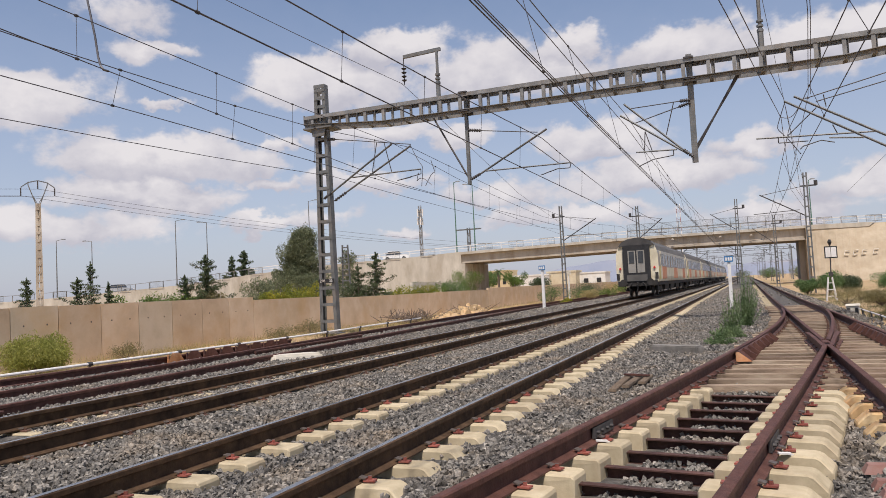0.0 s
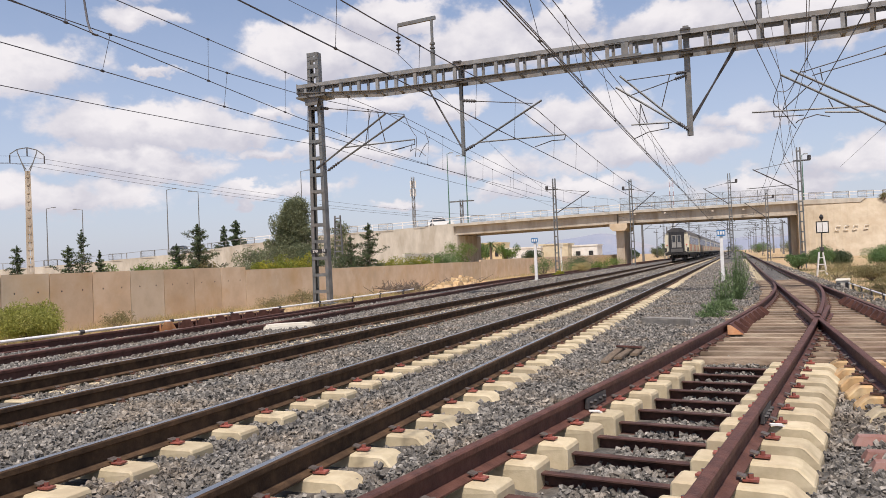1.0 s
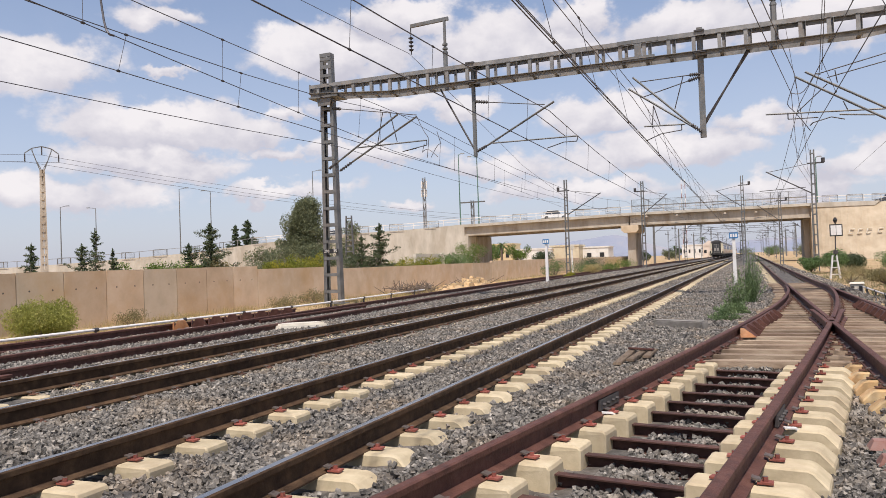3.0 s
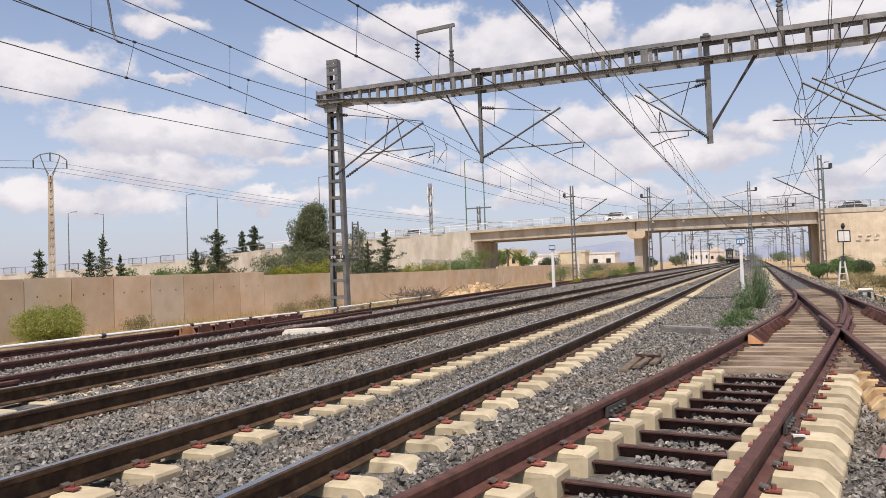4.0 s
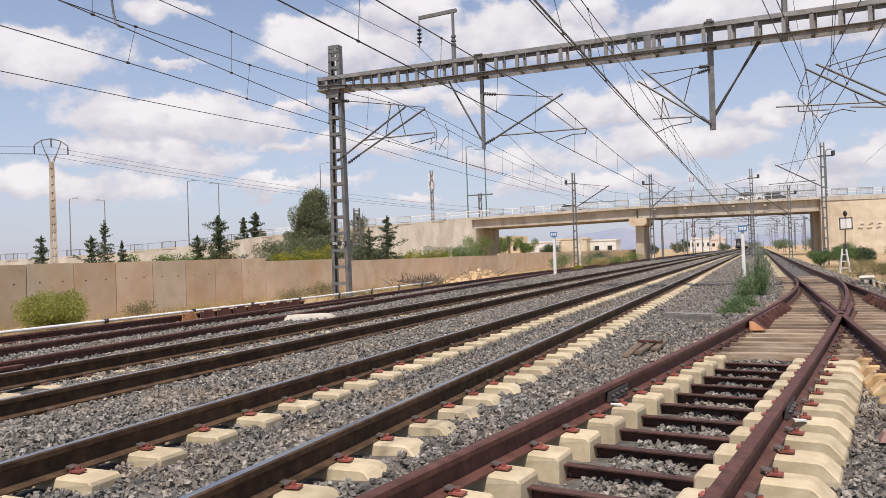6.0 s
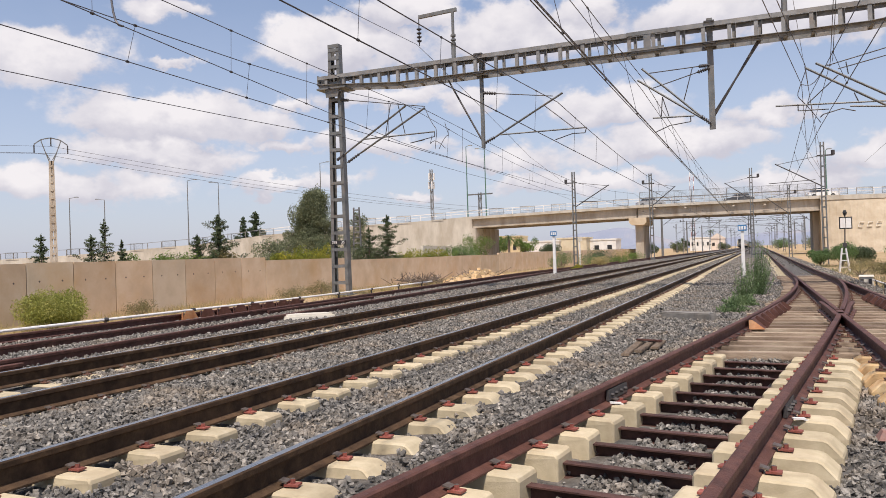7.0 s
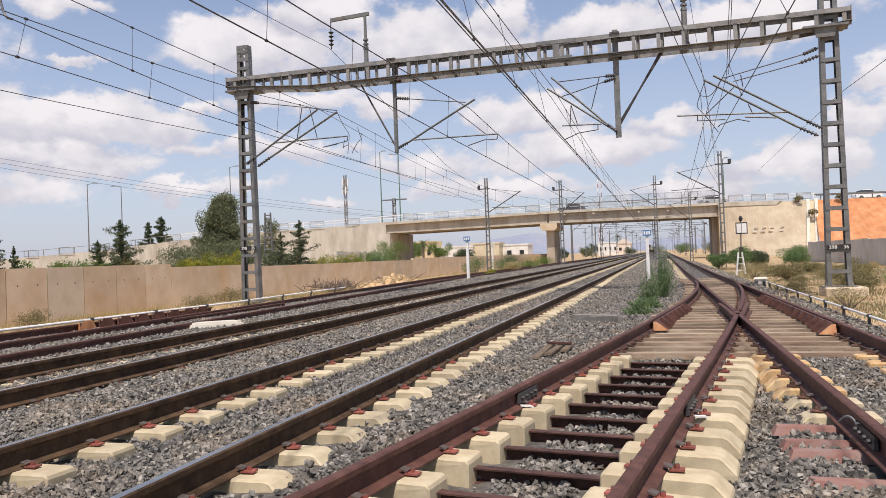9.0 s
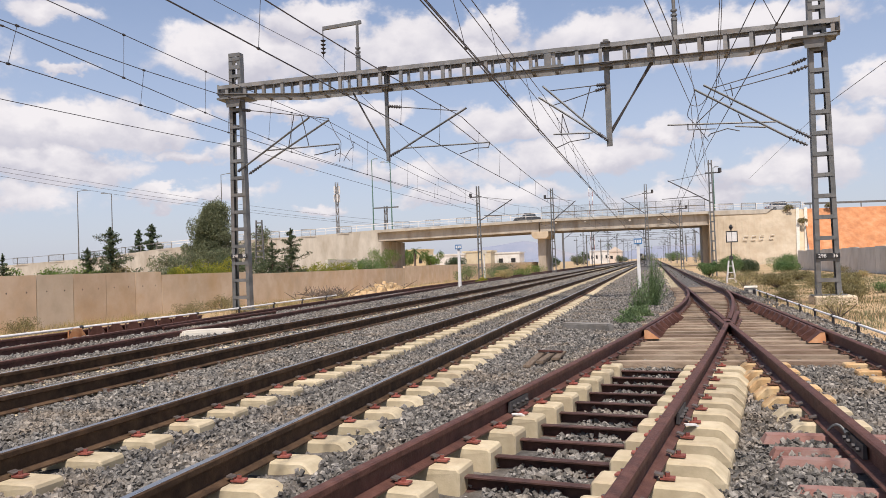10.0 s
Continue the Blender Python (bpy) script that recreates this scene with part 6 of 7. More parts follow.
for n, x0, x1, y0, y1, per, sp, h0, h1, mt, lab in (
        (420, -18.2, -13.2, 8, 40, 34, 0.13, 0.10, 0.34, "straw", "dry straw-coloured grass along the wall"),
        (160, -18.2, -12.6, 8, 44, 26, 0.10, 0.08, 0.26, "scrub", "dull green grass along the wall"),
        (330, -18.0, -11.6, 40, 90, 22, 0.2, 0.12, 0.4, "straw", "dry grass beside the far tracks"),
        (260, 3.6, 12.0, 12, 46, 30, 0.24, 0.04, 0.13, "straw", "dry grass on the eastern bank"),
        (900, 3.5, 12.0, 13, 60, 44, 0.24, 0.04, 0.17, "scrub", "dull green grass on the eastern bank"),
        (420, 3.6, 11.0, 16, 60, 40, 0.24, 0.05, 0.24, "leaf_olive", "dull green weeds on the eastern bank"),
        (300, -30, 30, 60, 200, 22, 0.4, 0.2, 0.5, "straw", "dry grass beyond the bridge")):
    gx, gy = tufts(n, x0, x1, y0, y1, per, sp)
    keep = ~((gx > -11.3) & (gx < 3.3))
    gx, gy = gx[keep], gy[keep]
    grass("grass", gx, gy, rng.uniform(h0, h1, len(gx)), M[mt], lab)


def heap():
    t = thing("rubble_heap", pose(-14.2, 36.5, -0.5), "heap of orange earth, stones and dry branches", "rubble heap")
    bm = bmesh.new()
    for i in range(210):
        s = random.uniform(0.08, 0.40)
        a, r = random.uniform(0, 6.28), random.random() ** 0.6
        put_box(bm, (0.4 + 2.0 * r * math.cos(a), 1.2 + 3.0 * r * math.sin(a), 0.68 * (1 - r) + 0.05), (s, s * 0.8, s * 0.6), pose(0, 0, 0, random.uniform(-4, 4), random.uniform(-3, 3), random.uniform(-2, 2)), 0.6)
    part("rubble", bm, M["rubble"], t, "ochre lumps of earth", kind="stuff")
    bm = bmesh.new()
    for i in range(260):
        c = random.choice(((-1.7, -2.2), (-1.3, -1.4), (0.2, 1.2)))
        p = Vector((random.gauss(c[0], 0.45), random.gauss(c[1], 0.6), 0.1 + 0.3 * random.random()))
        put_tube(bm, p, p + Vector((random.gauss(0, 0.35), random.gauss(0, 0.35), random.uniform(0.05, 0.5))), 0.022, 0.008, 4)
    part("dry_brush", bm, M["bark"], t, "dry brown branches", kind="stuff")


heap()


# ---- lamps, pylons and towers behind ----
def street_lamp(x, y, z0, top, arm, mt="steel", double=False):
    t = thing("street_lamp", pose(x, y, z0, 0, 0, SKEW), "tall slim street lamp on the ramp road" if mt == "steel" else "tall green street lamp on the bridge", "street lamp", "street lamps")
    h = top - z0
    bm = bmesh.new()
    put_tube(bm, (0, 0, 0), (0, 0, h), 0.11, 0.055, 8)
    part("pole", bm, M[mt], t)
    bm = bmesh.new()
    put_tube(bm, (0, 0, h - 0.05), (arm, 0, h + 0.12), 0.04)
    part("arm", bm, M[mt], t)
    bm = bmesh.new()
    put_box(bm, (arm * 1.3, 0, h + 0.14), (0.75, 0.28, 0.13), top=0.7)
    part("lamp_head", bm, M["steel"], t, "flat grey lamp head")


for x, y, z0, top, arm in ((-108.6, 94.1, 3.0, 12.9, 1.0), (-102.4, 95.8, 3.1, 12.4, -1.0), (-88.0, 99.8, 3.7, 15.0, 1.0), (-82.8, 101.3, 3.9, 14.4, -1.0), (-66.0, 106.2, 5.0, 16.9, 1.0)):
    street_lamp(x, y, z0, top, arm)
street_lamp(-42.2, 111.3, 6.6, 18.2, 0.5, "green_paint")
street_lamp(-39.5, 112.4, 6.8, 17.7, -0.9, "green_paint")
street_lamp(9.6, 124.6, 7.6, 14.9, 0.4, "green_paint")


def pylon():
    t = thing("power_pole", pose(-65.2, 54.45, -0.5, 0, 0, 50), "tan slotted concrete power pole with a forked steel head", "power pole")
    h = 12.35
    for s in (-1, 1):
        bm = bmesh.new()
        put_bar(bm, (s * 0.23, 0, 0), (s * 0.09, 0, h), 0.11, 0.3)
        part("leg", bm, M["concrete_dark"], t)
    for z in np.arange(0.6, h, 0.8):
        w = 0.23 - 0.14 * z / h
        bm = bmesh.new()
        put_box(bm, (0, 0, z), (2 * w, 0.24, 0.24))
        part("web", bm, M["concrete_dark"], t)
    bm = bmesh.new()
    for s in (-1, 1):
        put_bar(bm, (s * 0.12, 0, h - 0.3), (s * 0.85, 0, 14.2), 0.09)
        put_bar(bm, (s * 0.12, 0, h + 0.1), (s * 0.5, 0, 13.2), 0.07)
        put_bar(bm, (0, 0, 14.65), (s * 0.85, 0, 14.45), 0.09)
        put_bar(bm, (s * 0.85, 0, 14.45), (s * 1.5, 0, 13.95), 0.09)
        put_bar(bm, (s * 0.85, 0, 14.45), (s * 0.85, 0, 14.2), 0.09)
    part("fork", bm, M["steel"], t, "grey forked steel crossarm")
    for x, z in ((-1.5, 13.9), (0, 14.6), (1.5, 13.9)):
        bm = bmesh.new()
        put_tube(bm, (x, 0, z), (x, 0, z - 0.8), 0.06)
        part("insulator", bm, M["steel_dark"], t)
    for x, z in ((-1.5, 13.1), (0, 13.8), (1.5, 13.1)):
        a = t.matrix_basis @ Vector((x, 0, z))
        single_wire(sagging(a, a + Vector((46, 90, -5.5)), 2.0, 10), "power cable strung from the concrete pole", 0.016)
        single_wire(sagging(a, a + Vector((-30, -70, 0)), 1.2, 10), "power cable strung from the concrete pole", 0.016)


pylon()


def tower(x, y, z0, h, w, mt, label, red=False):
    t = thing("lattice_tower", pose(x, y, z0), label, "tower", "towers")
    n = int(h / 2.2)
    both = [bmesh.new(), bmesh.new()]
    for k in range(n):
        bm = both[k % 2 if red else 0]
        a, b = h * k / n, h * (k + 1) / n
        for s in (-1, 1):
            for d in (-1, 1):
                put_bar(bm, (s * w, d * w, a), (s * w, d * w, b), 0.12)
            put_bar(bm, (-s * w, s * w, a), (s * w, s * w, b), 0.07)
            put_bar(bm, (s * w, -w, a), (s * w, w, b), 0.07)
    part("lattice", both[0], M["white"] if red else M[mt], t, kind="stuff")
    if red:
        part("lattice_red", both[1], M["clip"], t, "red painted lengths", kind="stuff")
    else:
        both[1].free()
    return t


tower(-30, 398.8, -0.5, 39.5, 0.9, "white", "distant red and white lattice tower", True)
cell = tower(-79.6, 183.4, -0.5, 24.5, 0.30, "steel_light", "slim grey lattice telecom mast with panel antennas")
for k in range(6):
    bm = bmesh.new()
    put_box(bm, (0.75 * math.cos(1.05 * k), 0.75 * math.sin(1.05 * k), 22.5 - 2.2 * (k % 2)), (0.3, 0.3, 1.9))
    part("antenna", bm, M["white"], cell, "white panel antenna")
lattice_mast(pose(-33.6, 60.0, -0.5), 6.2, 1.0, 0.6, "slim grey lattice pole among the trees", 0.5, 0.06, 0.2, base=False, group="distant masts")
tee = tower(-61.0, 169.3, -0.5, 16.3, 0.3, "steel", "grey lattice pole with a wide crossarm")
bm = bmesh.new()
put_bar(bm, (-3.2, 0, 15.9), (3.2, 0, 15.9), 0.3)
part("crossarm", bm, M["steel"], tee)


# ---- houses, palms and hills far off ----
def house(x, y, w, d, h, mt, label, windows=3):
    t = thing("house", pose(x, y, -0.5), label, "house", "houses")
    bm = bmesh.new()
    put_box(bm, (0, 0, h / 2), (w, d, h))
    part("wall", bm, mt, t)
    bm = bmesh.new()
    put_box(bm, (0, 0, h + 0.2), (w + 0.3, d + 0.3, 0.4))
    part("parapet", bm, mt, t)
    for i in range(windows):
        bm = bmesh.new()
        put_box(bm, (-w / 2 + w * (i + 0.5) / windows, -d / 2 - 0.02, h * 0.55), (w / windows * 0.35, 0.08, h * 0.28))
        part("window", bm, M["black"], t, "dark window")
    return t


CREAM = material("cream_plaster", [(0.55, 0.47, 0.32), (0.64, 0.56, 0.40)], 0.5, 0.9, 0, 0.1, 10, stain=(0.45, 0.36, 0.24))
PALE = material("pale_plaster", [(0.70, 0.67, 0.61), (0.78, 0.76, 0.71)], 0.5, 0.9, 0, 0.1, 10, stain=(0.55, 0.50, 0.43))
PINK = material("pink_plaster", [(0.66, 0.55, 0.45), (0.73, 0.63, 0.53)], 0.5, 0.9, 0, 0.1, 10)
OCHRE = material("ochre_plaster", [(0.58, 0.44, 0.25), (0.66, 0.52, 0.31)], 0.5, 0.9, 0, 0.1, 10)
house(-62.4, 200, 5.5, 8, 5.9, OCHRE, "ochre flat-roofed house beyond the bridge", 2)
house(-55.5, 203, 12, 8, 4.3, PALE, "long low cream building beyond the bridge", 0)
house(-46.5, 205, 8, 8, 4.9, CREAM, "cream block-shaped building beyond the bridge", 0)
house(-39, 210, 7, 8, 4.3, PALE, "small pale house beyond the bridge", 2)
house(-22, 330, 8, 8, 5.2, PALE, "white station house far along the line", 4)
hp = house(-15.4, 331, 6.0, 8, 4.6, PINK, "pink gabled station house far along the line", 2)
bm = bmesh.new()
a = [bm.verts.new(p) for p in ((-3.2, -4.2, 4.9), (3.2, -4.2, 4.9), (0, -4.2, 7.0), (-3.2, 4.2, 4.9), (3.2, 4.2, 4.9), (0, 4.2, 7.0))]
for f in ((0, 1, 2), (5, 4, 3), (0, 2, 5, 3), (2, 1, 4, 5), (1, 0, 3, 4)):
    bm.faces.new([a[i] for i in f])
part("roof", bm, PINK, hp)
house(-91, 118, 2.4, 2, 5.4, M["red_earth"], "small red-brown hut by the ramp", 0)


def palm(x, y, h, label="palm tree with a mop of drooping fronds"):
    t = thing("palm_tree", pose(x, y, -0.5), label, "palm", "palms")
    bm = bmesh.new()
    put_tube(bm, (0, 0, 0), (0.1, 0, h), 0.3, 0.22, 7)
    part("trunk", bm, M["bark"], t)
    for k in range(18):
        a, e = 2.4 * k, 0.9 - 1.6 * (k / 18)
        bm = bmesh.new()
        prev = Vector((0.1, 0, h))
        for s in range(1, 6):
            q = Vector((0.1 + math.cos(a) * 0.52 * s * math.cos(e), math.sin(a) * 0.52 * s * math.cos(e), h + 0.52 * s * math.sin(e) - 0.06 * s * s))
            put_bar(bm, prev, q, 0.34 * (1 - s / 7), 0.05)
            prev = q
        part("frond", bm, M["leaf_weed"], t)


palm(-49.9, 156, 5.0)
palm(-29.5, 332, 5.0)
palm(-18.5, 338, 8.2)
for i, (x, y, h, w, mt) in enumerate(((-52.7, 158, 5.2, 5.0, "leaf_bright"), (-46.8, 158, 4.9, 5.5, "leaf_bright"), (-43.6, 166, 2.8, 5, "leaf_dark"), (-27.8, 329, 4.5, 5, "leaf_dark"), (-31, 335, 3.5, 6, "leaf_dark"),
                                      (-12, 300, 2.4, 5, "leaf_olive"), (-24, 250, 2.6, 5, "leaf_olive"), (-28, 220, 2.4, 4, "leaf_dark"), (15, 240, 3, 8, "leaf_olive"), (22, 300, 3.5, 10, "leaf_olive"),
                                      (8, 330, 3, 8, "leaf_weed"), (-2, 420, 3.5, 9, "leaf_olive"), (12, 410, 4, 12, "leaf_olive"))):
    shrub(x, y, -0.5, h * 1.35, w, M[mt], "green bush far along the line", 2800, 0.36, 9, 130 + i)


def hills():
    # the haze of distance is put into the base colour as blue-grey
    mt = material("hills_haze_tint", [(0.205, 0.235, 0.30), (0.25, 0.27, 0.325), (0.31, 0.305, 0.32)], 0.004, 1.0, 0, 0, 1, spec=0.0)
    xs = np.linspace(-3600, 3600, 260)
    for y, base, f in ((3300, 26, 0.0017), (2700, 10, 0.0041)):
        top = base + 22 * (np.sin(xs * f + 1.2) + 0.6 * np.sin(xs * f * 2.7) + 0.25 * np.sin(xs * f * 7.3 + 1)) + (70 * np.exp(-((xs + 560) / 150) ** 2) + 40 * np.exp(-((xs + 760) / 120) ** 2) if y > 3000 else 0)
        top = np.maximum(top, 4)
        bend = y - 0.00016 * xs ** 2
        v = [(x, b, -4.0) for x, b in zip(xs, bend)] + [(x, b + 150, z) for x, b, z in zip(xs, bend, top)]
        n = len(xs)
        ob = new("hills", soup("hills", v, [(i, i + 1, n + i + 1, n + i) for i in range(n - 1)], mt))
        tagged(ob, "hills on the horizon, tinted blue-grey for distance haze", "hills", kind="structure")


hills()

# ---- the passenger train ----
T_CREAM = material("coach_cream", [(0.66, 0.59, 0.42), (0.76, 0.70, 0.53)], 1.5, 0.55, 0, 0.05, 20, local=True, stain=(0.40, 0.33, 0.22), stain_scale=0.9, stain_amount=0.5)
T_GREY = material("coach_grey_band", [(0.25, 0.235, 0.205), (0.34, 0.32, 0.28)], 1.5, 0.45, 0, 0.05, 20, local=True)
T_ORANGE = material("coach_orange", [(0.55, 0.17, 0.075), (0.60, 0.25, 0.13)], 1.5, 0.5, 0, 0.05, 20, local=True, stain=(0.50, 0.36, 0.22), stain_scale=0.8)
T_YELLOW = material("coach_yellow", [(0.52, 0.42, 0.13), (0.60, 0.50, 0.20)], 1.5, 0.5, 0, 0.05, 20, local=True)
T_ROOF = material("coach_roof", [(0.045, 0.042, 0.04), (0.085, 0.08, 0.075)], 1.2, 0.7, 0.1, 0.1, 20, local=True)
T_SIDE_ROOF = material("coach_roof_edge", [(0.085, 0.08, 0.072), (0.14, 0.13, 0.115)], 1.2, 0.6, 0.1, 0.1, 20, local=True)
T_GLASS = material("coach_glass", [(0.035, 0.04, 0.045), (0.06, 0.065, 0.07)], 1.0, 0.12, 0, 0, 20, local=True)
T_UNDER = material("coach_underframe", [(0.02, 0.018, 0.016), (0.045, 0.04, 0.035)], 2.0, 0.8, 0.1, 0.2, 20, local=True)


def glow_red():
    mt = bpy.data.materials.new("tail_lamp_red")
    mt.use_nodes = True
    b = mt.node_tree.nodes["Principled BSDF"]
    b.inputs["Base Color"].default_value = (0.6, 0.02, 0.02, 1)
    b.inputs["Emission Color"].default_value = (1, 0.04, 0.03, 1)
    b.inputs["Emission Strength"].default_value = 0.05
    return mt


T_RED = glow_red()
COACH_L = 26.0


def coach_section(w=2.82):
    """Half-round roof over slightly tumbling sides: (across, height) from the sill up and over."""
    side = [(w / 2 - 0.06, 1.02), (w / 2, 1.35), (w / 2, 2.0), (w / 2 - 0.02, 2.9), (w / 2 - 0.08, 3.15)]
    arch = [(w / 2 - 0.20, 3.48), (w / 2 - 0.46, 3.78), (w / 2 - 0.85, 3.97), (0.0, 4.05)]
    return side + arch


def coach():
    t = thing("passenger_coach", pose(0, 0, 0), "cream and orange passenger coach with a dark roof", "train coach", "coaches of the train")
    L = COACH_L
    sec = coach_section()

    def strip(name, idx, mt, parent=t, label="", y0=0.25, y1=L - 0.25, both=True):
        for s in ((-1, 1) if both else (1,)):
            bm = bmesh.new()
            a = [bm.verts.new((s * sec[i][0], y0, sec[i][1])) for i in idx]
            b = [bm.verts.new((s * sec[i][0], y1, sec[i][1])) for i in idx]
            c = [bm.verts.new((s * (sec[i][0] - 0.08), y0, sec[i][1])) for i in idx]
            d = [bm.verts.new((s * (sec[i][0] - 0.08), y1, sec[i][1])) for i in idx]
            for k in range(len(idx) - 1):
                bm.faces.new((a[k], a[k + 1], b[k + 1], b[k]))
                bm.faces.new((c[k], d[k], d[k + 1], c[k + 1]))
                bm.faces.new((a[k], c[k], c[k + 1], a[k + 1]))
                bm.faces.new((b[k], b[k + 1], d[k + 1], d[k]))
            part(name, bm, mt, parent, label)

    strip("lower_side", (0, 1, 2), T_CREAM)
    strip("window_band", (2, 3, 4), T_GREY, label="grey window band")
    strip("roof_edge", (4, 5, 6), T_SIDE_ROOF)
    bm = bmesh.new()
    ring = [(-x, z) for x, z in sec[6:]] + [(x, z) for x, z in sec[6:][::-1][1:]]
    a = [bm.verts.new((x, 0.1, z)) for x, z in ring]
    b = [bm.verts.new((x, L - 0.1, z)) for x, z in ring]
    for k in range(len(ring) - 1):
        bm.faces.new((a[k], b[k], b[k + 1], a[k + 1]))
    bm.faces.new(a)
    bm.faces.new(b[::-1])
    part("roof", bm, T_ROOF, t, "dark grey rounded roof")
    # colour fields on the lower sides
    for s in (-1, 1):
        for y0, y1, mt, lab in ((0.35, 1.5, T_YELLOW, "yellow end panel"), (2.55, 5.6, T_ORANGE, "orange side panel"), (11.5, 14.8, T_ORANGE, "orange side panel"), (20.4, 23.4, T_ORANGE, "orange side panel")):
            bm = bmesh.new()
            put_box(bm, (s * 1.412, (y0 + y1) / 2, 1.62), (0.012, y1 - y0, 0.86))
            part("colour_panel", bm, mt, t, lab)
        for k in range(10):
            bm = bmesh.new()
            put_box(bm, (s * 1.40, 3.5 + 2.1 * k, 2.5), (0.03, 1.35, 0.85))
            part("window", bm, T_GLASS, t, "dark side window")
        for y in (1.95, L - 1.95):
            bm = bmesh.new()
            put_box(bm, (s * 1.40, y, 2.1), (0.03, 0.8, 2.0))
            door = part("door", bm, T_CREAM, t)
            bm = bmesh.new()
            put_box(bm, (s * 1.419, y, 2.55), (0.02, 0.5, 0.75))
            part("door_pane", bm, T_GLASS, door)
    # ends
    for y, s in ((0.0, -1), (L, 1)):
        bm = bmesh.new()
        full = [(-x, z) for x, z in sec] + [(x, z) for x, z in sec[::-1][1:]]
        a = [bm.verts.new((x, y + 0.16 * -s, z)) for x, z in full]
        b = [bm.verts.new((x, y + 0.30 * -s, z)) for x, z in full]
        for k in range(len(full)):
            bm.faces.new((a[k], a[(k + 1) % len(full)], b[(k + 1) % len(full)], b[k]))
        bm.faces.new(a)
        bm.faces.new(b[::-1])
        end = part("end_wall", bm, T_CREAM, t, "cream end wall")
        bm = bmesh.new()
        cap = [(x, z) for x, z in full if z > 3.2]
        va = [bm.verts.new((x * 1.004, y + 0.05 * -s, z + 0.01)) for x, z in cap]
        vb = [bm.verts.new((x * 1.004, y + 0.32 * -s, z + 0.01)) for x, z in cap]
        for k in range(len(cap)):
            bm.faces.new((va[k], va[(k + 1) % len(cap)], vb[(k + 1) % len(cap)], vb[k]))
        bm.faces.new(va)
        bm.faces.new(vb[::-1])
        part("end_hood", bm, T_ROOF, end, "dark hood over the end")
        bm = bmesh.new()
        put_box(bm, (0, y + s * -0.02, 2.30), (1.78, 0.30, 2.5))
        part("gangway", bm, M["black"], end, "black rubber gangway frame")
        for k in (-1, 1):
            bm = bmesh.new()
            put_box(bm, (k * 0.30, y + s * 0.135, 2.42), (0.50, 0.04, 1.5))
            part("gangway_door", bm, T_GREY, end, "grey double gangway door")
            bm = bmesh.new()
            put_box(bm, (k * 0.30, y + s * 0.165, 2.72), (0.34, 0.03, 0.8))
            part("door_glass", bm, T_GLASS, end)
            bm = bmesh.new()
            put_tube(bm, (k * 1.14, y - s * 0.16, 1.98), (k * 1.14, y - s * 0.06, 1.98), 0.07, n=10)
            part("tail_lamp", bm, T_RED, end, "round red tail lamp")
            bm = bmesh.new()
            put_tube(bm, (k * 0.88, y, 1.02), (k * 0.88, y + s * 0.45, 1.02), 0.09, n=8)
            put_tube(bm, (k * 0.88, y + s * 0.45, 1.02), (k * 0.88, y + s * 0.50, 1.02), 0.24, n=10)
            part("buffer", bm, T_UNDER, end, "dark round buffer")
        # screw coupling, brake hoses and a hanging chain
        bm = bmesh.new()
        put_tube(bm, (0, y, 0.98), (0, y + s * 0.42, 0.92), 0.07)
        put_chain(bm, [(0.05 * math.sin(k), y + s * 0.42, 0.92 - 0.14 * k) for k in np.linspace(0, 4, 8)], 0.035)
        part("coupling", bm, T_UNDER, end, "dark screw coupling")
        for k in (-0.62, -0.35, 0.35, 0.62):
            bm = bmesh.new()
            put_chain(bm, [(k + 0.22 * math.sin(a) * (1 if k > 0 else -1), y + s * (0.12 + 0.16 * math.sin(a)), 1.0 - 0.22 * a) for a in np.linspace(0, 2.6, 9)], 0.03)
            part("brake_hose", bm, T_UNDER, end)
        for k in (-1, 1):
            bm = bmesh.new()
            put_box(bm, (k * 1.28, y + s * 0.0, 1.42), (0.20, 0.05, 0.46))
            part("step_frame", bm, T_UNDER, end)
        bm = bmesh.new()
        put_box(bm, (0, y + s * 0.14, 1.32), (1.35, 0.06, 0.42))
        part("footplate", bm, T_SIDE_ROOF, end)
        bm = bmesh.new()
        put_box(bm, (0, y - s * 0.05, 0.93), (2.6, 0.3, 0.34))
        part("headstock", bm, T_UNDER, end)
    bm = bmesh.new()
    put_box(bm, (0, L / 2, 0.90), (2.6, L - 0.6, 0.26))
    for y, l in ((7.5, 3.0), (12.0, 3.4), (16.8, 3.0)):
        put_box(bm, (0, y, 0.62), (2.3, l, 0.45), top=1.05)
    part("underframe", bm, T_UNDER, t, "black underframe with equipment boxes")
    for y in (3.4, L - 3.4):
        bm = bmesh.new()
        for s in (-1, 1):
            put_box(bm, (s * 1.0, y, 0.55), (0.18, 3.0, 0.28), top=0.9)
        put_box(bm, (0, y, 0.55), (2.0, 0.5, 0.3))
        bogie = part("bogie", bm, T_UNDER, t)
        for dy in (-1.25, 1.25):
            for s in (-1, 1):
                bm = bmesh.new()
                put_tube(bm, (s * 0.68, y + dy, 0.46), (s * 0.82, y + dy, 0.46), 0.45, n=18)
                part("wheel", bm, M["steel_dark"], bogie)
    return t


TRAIN = [coach()]
for k in range(1, 7):
    TRAIN.append(copy_thing(TRAIN[0], pose(0, 0, 0)))

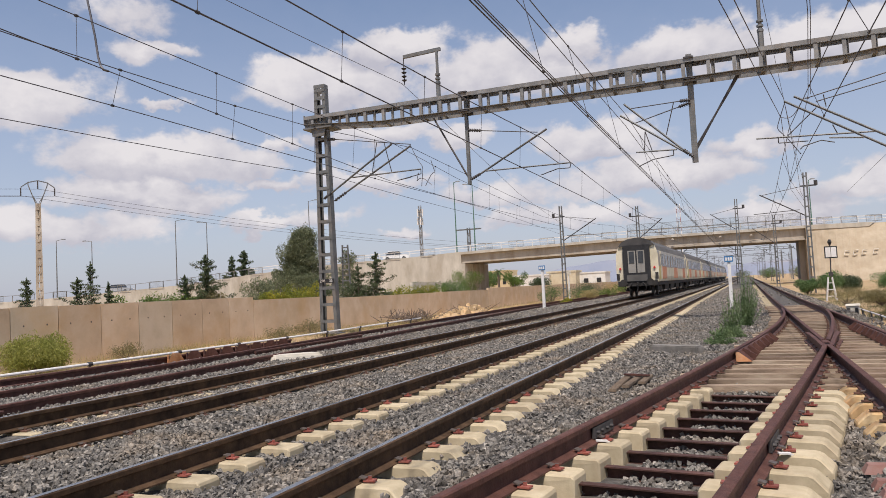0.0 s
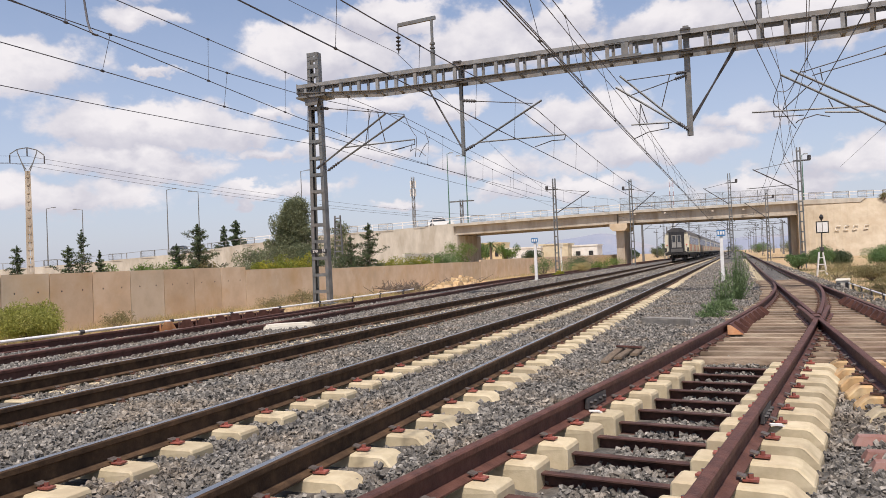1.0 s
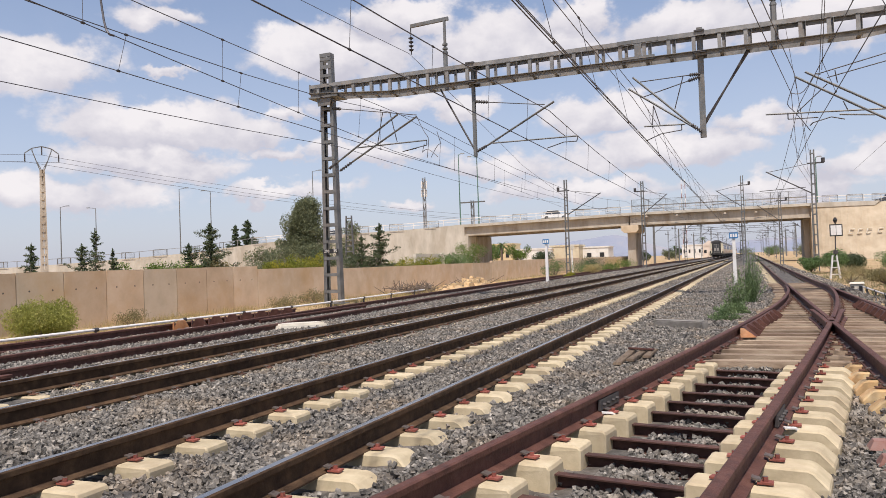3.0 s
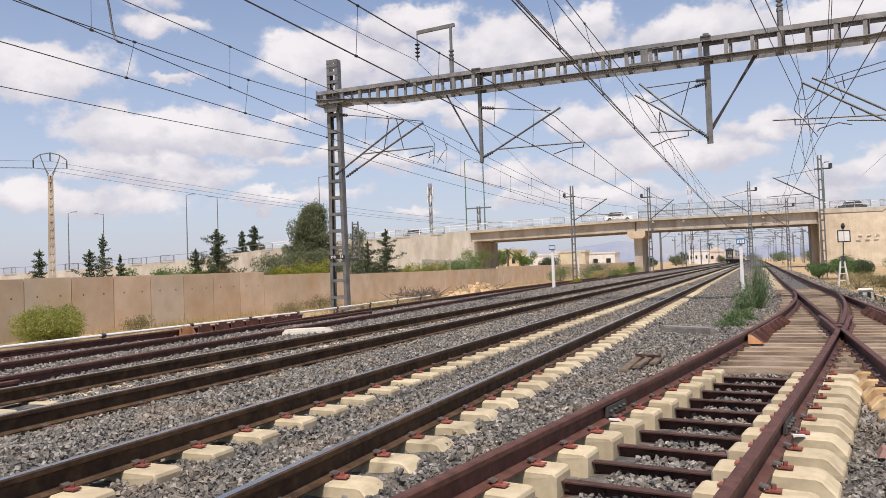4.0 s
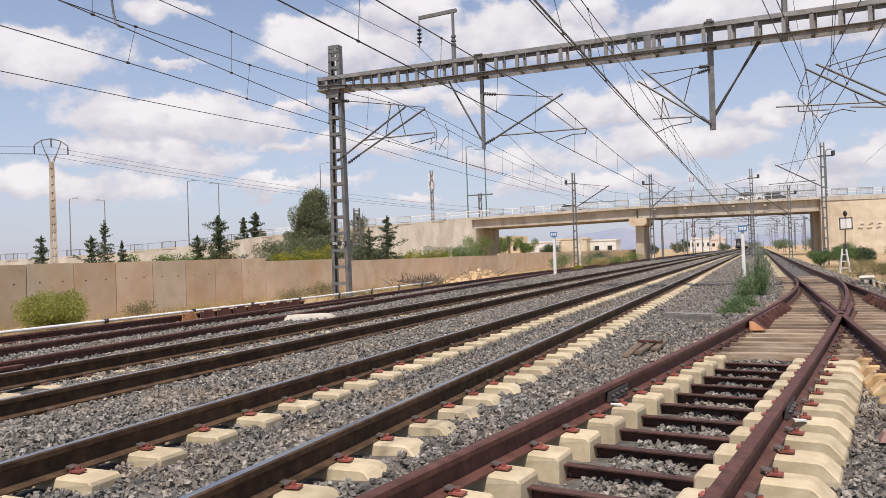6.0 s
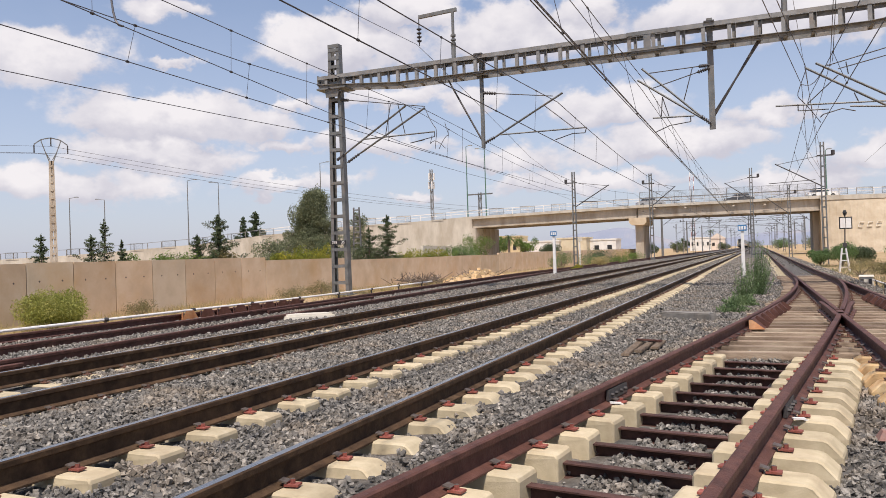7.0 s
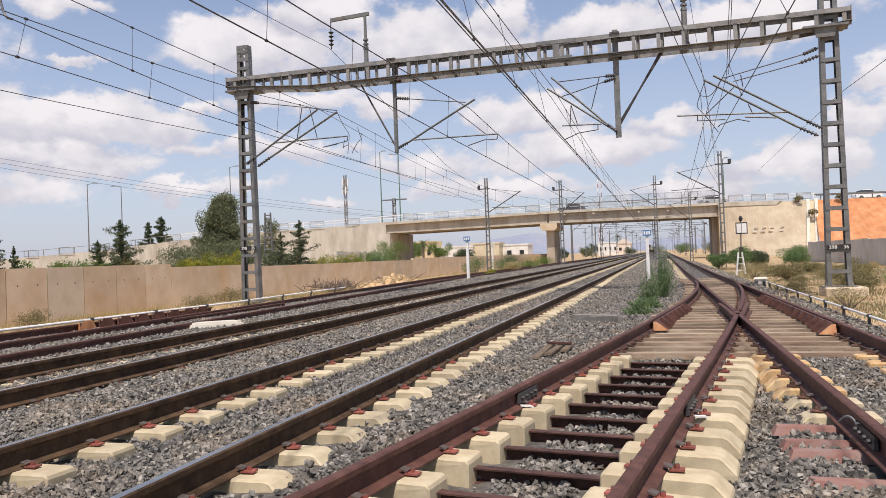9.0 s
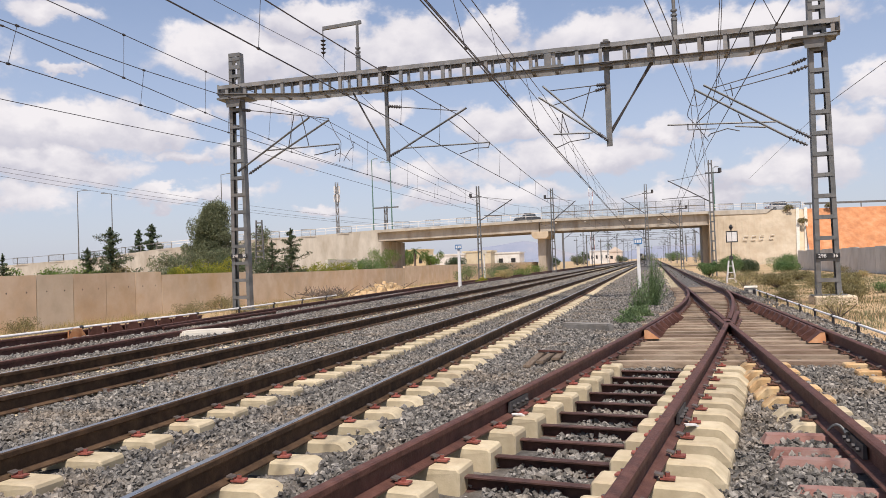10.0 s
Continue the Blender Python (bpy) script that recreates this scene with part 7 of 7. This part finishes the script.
# ---- cars on the bridge ----
CAR_WHITE = material("car_white", [(0.72, 0.72, 0.70), (0.78, 0.78, 0.76)], 2, 0.25, 0, 0, 20, local=True)
CAR_DARK = material("car_dark_grey", [(0.05, 0.052, 0.058), (0.075, 0.078, 0.085)], 2, 0.25, 0.2, 0, 20, local=True)
CAR_GREY = material("car_grey", [(0.36, 0.37, 0.38), (0.43, 0.44, 0.45)], 2, 0.25, 0.2, 0, 20, local=True)


def car(mt, label, length=4.3, h=1.48):
    t = thing("car", pose(0, 0, 0), label, "car", "cars on the bridge")
    w = 1.72
    bm = bmesh.new()
    prof = [(-length / 2, 0.28), (-length / 2, 0.72), (-length / 2 + 0.15, 0.88), (length / 2 - 1.1, 0.92), (length / 2 - 0.12, 0.78), (length / 2, 0.55), (length / 2, 0.28)]
    a = [bm.verts.new((x, -w / 2, z)) for x, z in prof]
    b = [bm.verts.new((x, w / 2, z)) for x, z in prof]
    for i in range(len(prof)):
        bm.faces.new((a[i], a[(i + 1) % len(prof)], b[(i + 1) % len(prof)], b[i]))
    bm.faces.new(a)
    bm.faces.new(b[::-1])
    bmesh.ops.bevel(bm, geom=list(bm.edges), offset=0.06, segments=2, affect="EDGES")
    part("body", bm, mt, t)
    bm = bmesh.new()
    put_box(bm, (-0.35, 0, (0.88 + h) / 2), (2.5, w * 0.94, h - 0.88), top=0.68, topy=0.84)
    part("cabin_glass", bm, T_GLASS, t, "dark windows")
    bm = bmesh.new()
    put_box(bm, (-0.35, 0, h + 0.01), (1.78, w * 0.80, 0.06), top=0.9)
    part("roof", bm, mt, t)
    for x in (-1.35, 1.35):
        for s in (-1, 1):
            bm = bmesh.new()
            put_tube(bm, (x, s * (w / 2 - 0.2), 0.31), (x, s * (w / 2 + 0.01), 0.31), 0.31, n=14)
            wheel = part("wheel", bm, M["black"], t)
            bm = bmesh.new()
            put_tube(bm, (x, s * (w / 2), 0.31), (x, s * (w / 2 + 0.025), 0.31), 0.19, n=10)
            part("rim", bm, M["steel"], wheel)
    for s in (-1, 1):
        bm = bmesh.new()
        put_box(bm, (length / 2 - 0.03, s * 0.6, 0.64), (0.08, 0.34, 0.15))
        part("headlight", bm, M["white"], t)
        bm = bmesh.new()
        put_box(bm, (-length / 2 + 0.02, s * 0.65, 0.68), (0.08, 0.26, 0.18))
        part("tail_light", bm, M["clip"], t, "red tail light")
    return t


car_white = car(CAR_WHITE, "white saloon car driving over the bridge")
car_dark = car(CAR_DARK, "dark grey car driving over the bridge", 4.4, 1.55)
car_grey = car(CAR_GREY, "light grey car driving over the bridge")


def bridge_rows(rows, d, turn):
    return [(t, BRIDGE @ pose(u, d, deck_top(u) - 0.12, 0, 0, turn)) for t, u in rows]


def motions():
    # the train's rear, metres along the track
    rear = [(0.0, 52.2), (0.5, 73.5), (1.0, 95.0), (1.5, 115.5), (2.0, 136.0), (2.5, 157.0), (4.0, 219.0), (4.5, 239.5), (5.0, 260.0), (5.5, 280.5), (7.0, 342.0), (8.5, 403.0), (10.0, 464.0)]
    for k, c in enumerate(TRAIN):
        walk(c, [(t, pose(B_X, y + k * (COACH_L + 0.6), 0.0)) for t, y in rear])
    walk(car_white, bridge_rows([(0.0, -20.5), (2.0, -3.8), (2.7, 1.9), (4.0, 13.2), (5.0, 22.6), (5.5, 27.6), (7.2, 45.6), (7.5, 49.2), (10.0, 78.0)], 3.2, 0))
    walk(car_dark, bridge_rows([(0.0, 80.0), (4.5, 45.6), (5.5, 39.4), (6.8, 33.0), (7.5, 29.6), (8.5, 23.1), (9.5, 17.3), (10.0, 14.3)], 6.6, 180))
    walk(car_grey, bridge_rows([(0.0, -68.0), (8.0, 30.2), (8.5, 36.3), (9.5, 48.6), (10.0, 54.7)], 3.4, 0))


motions()
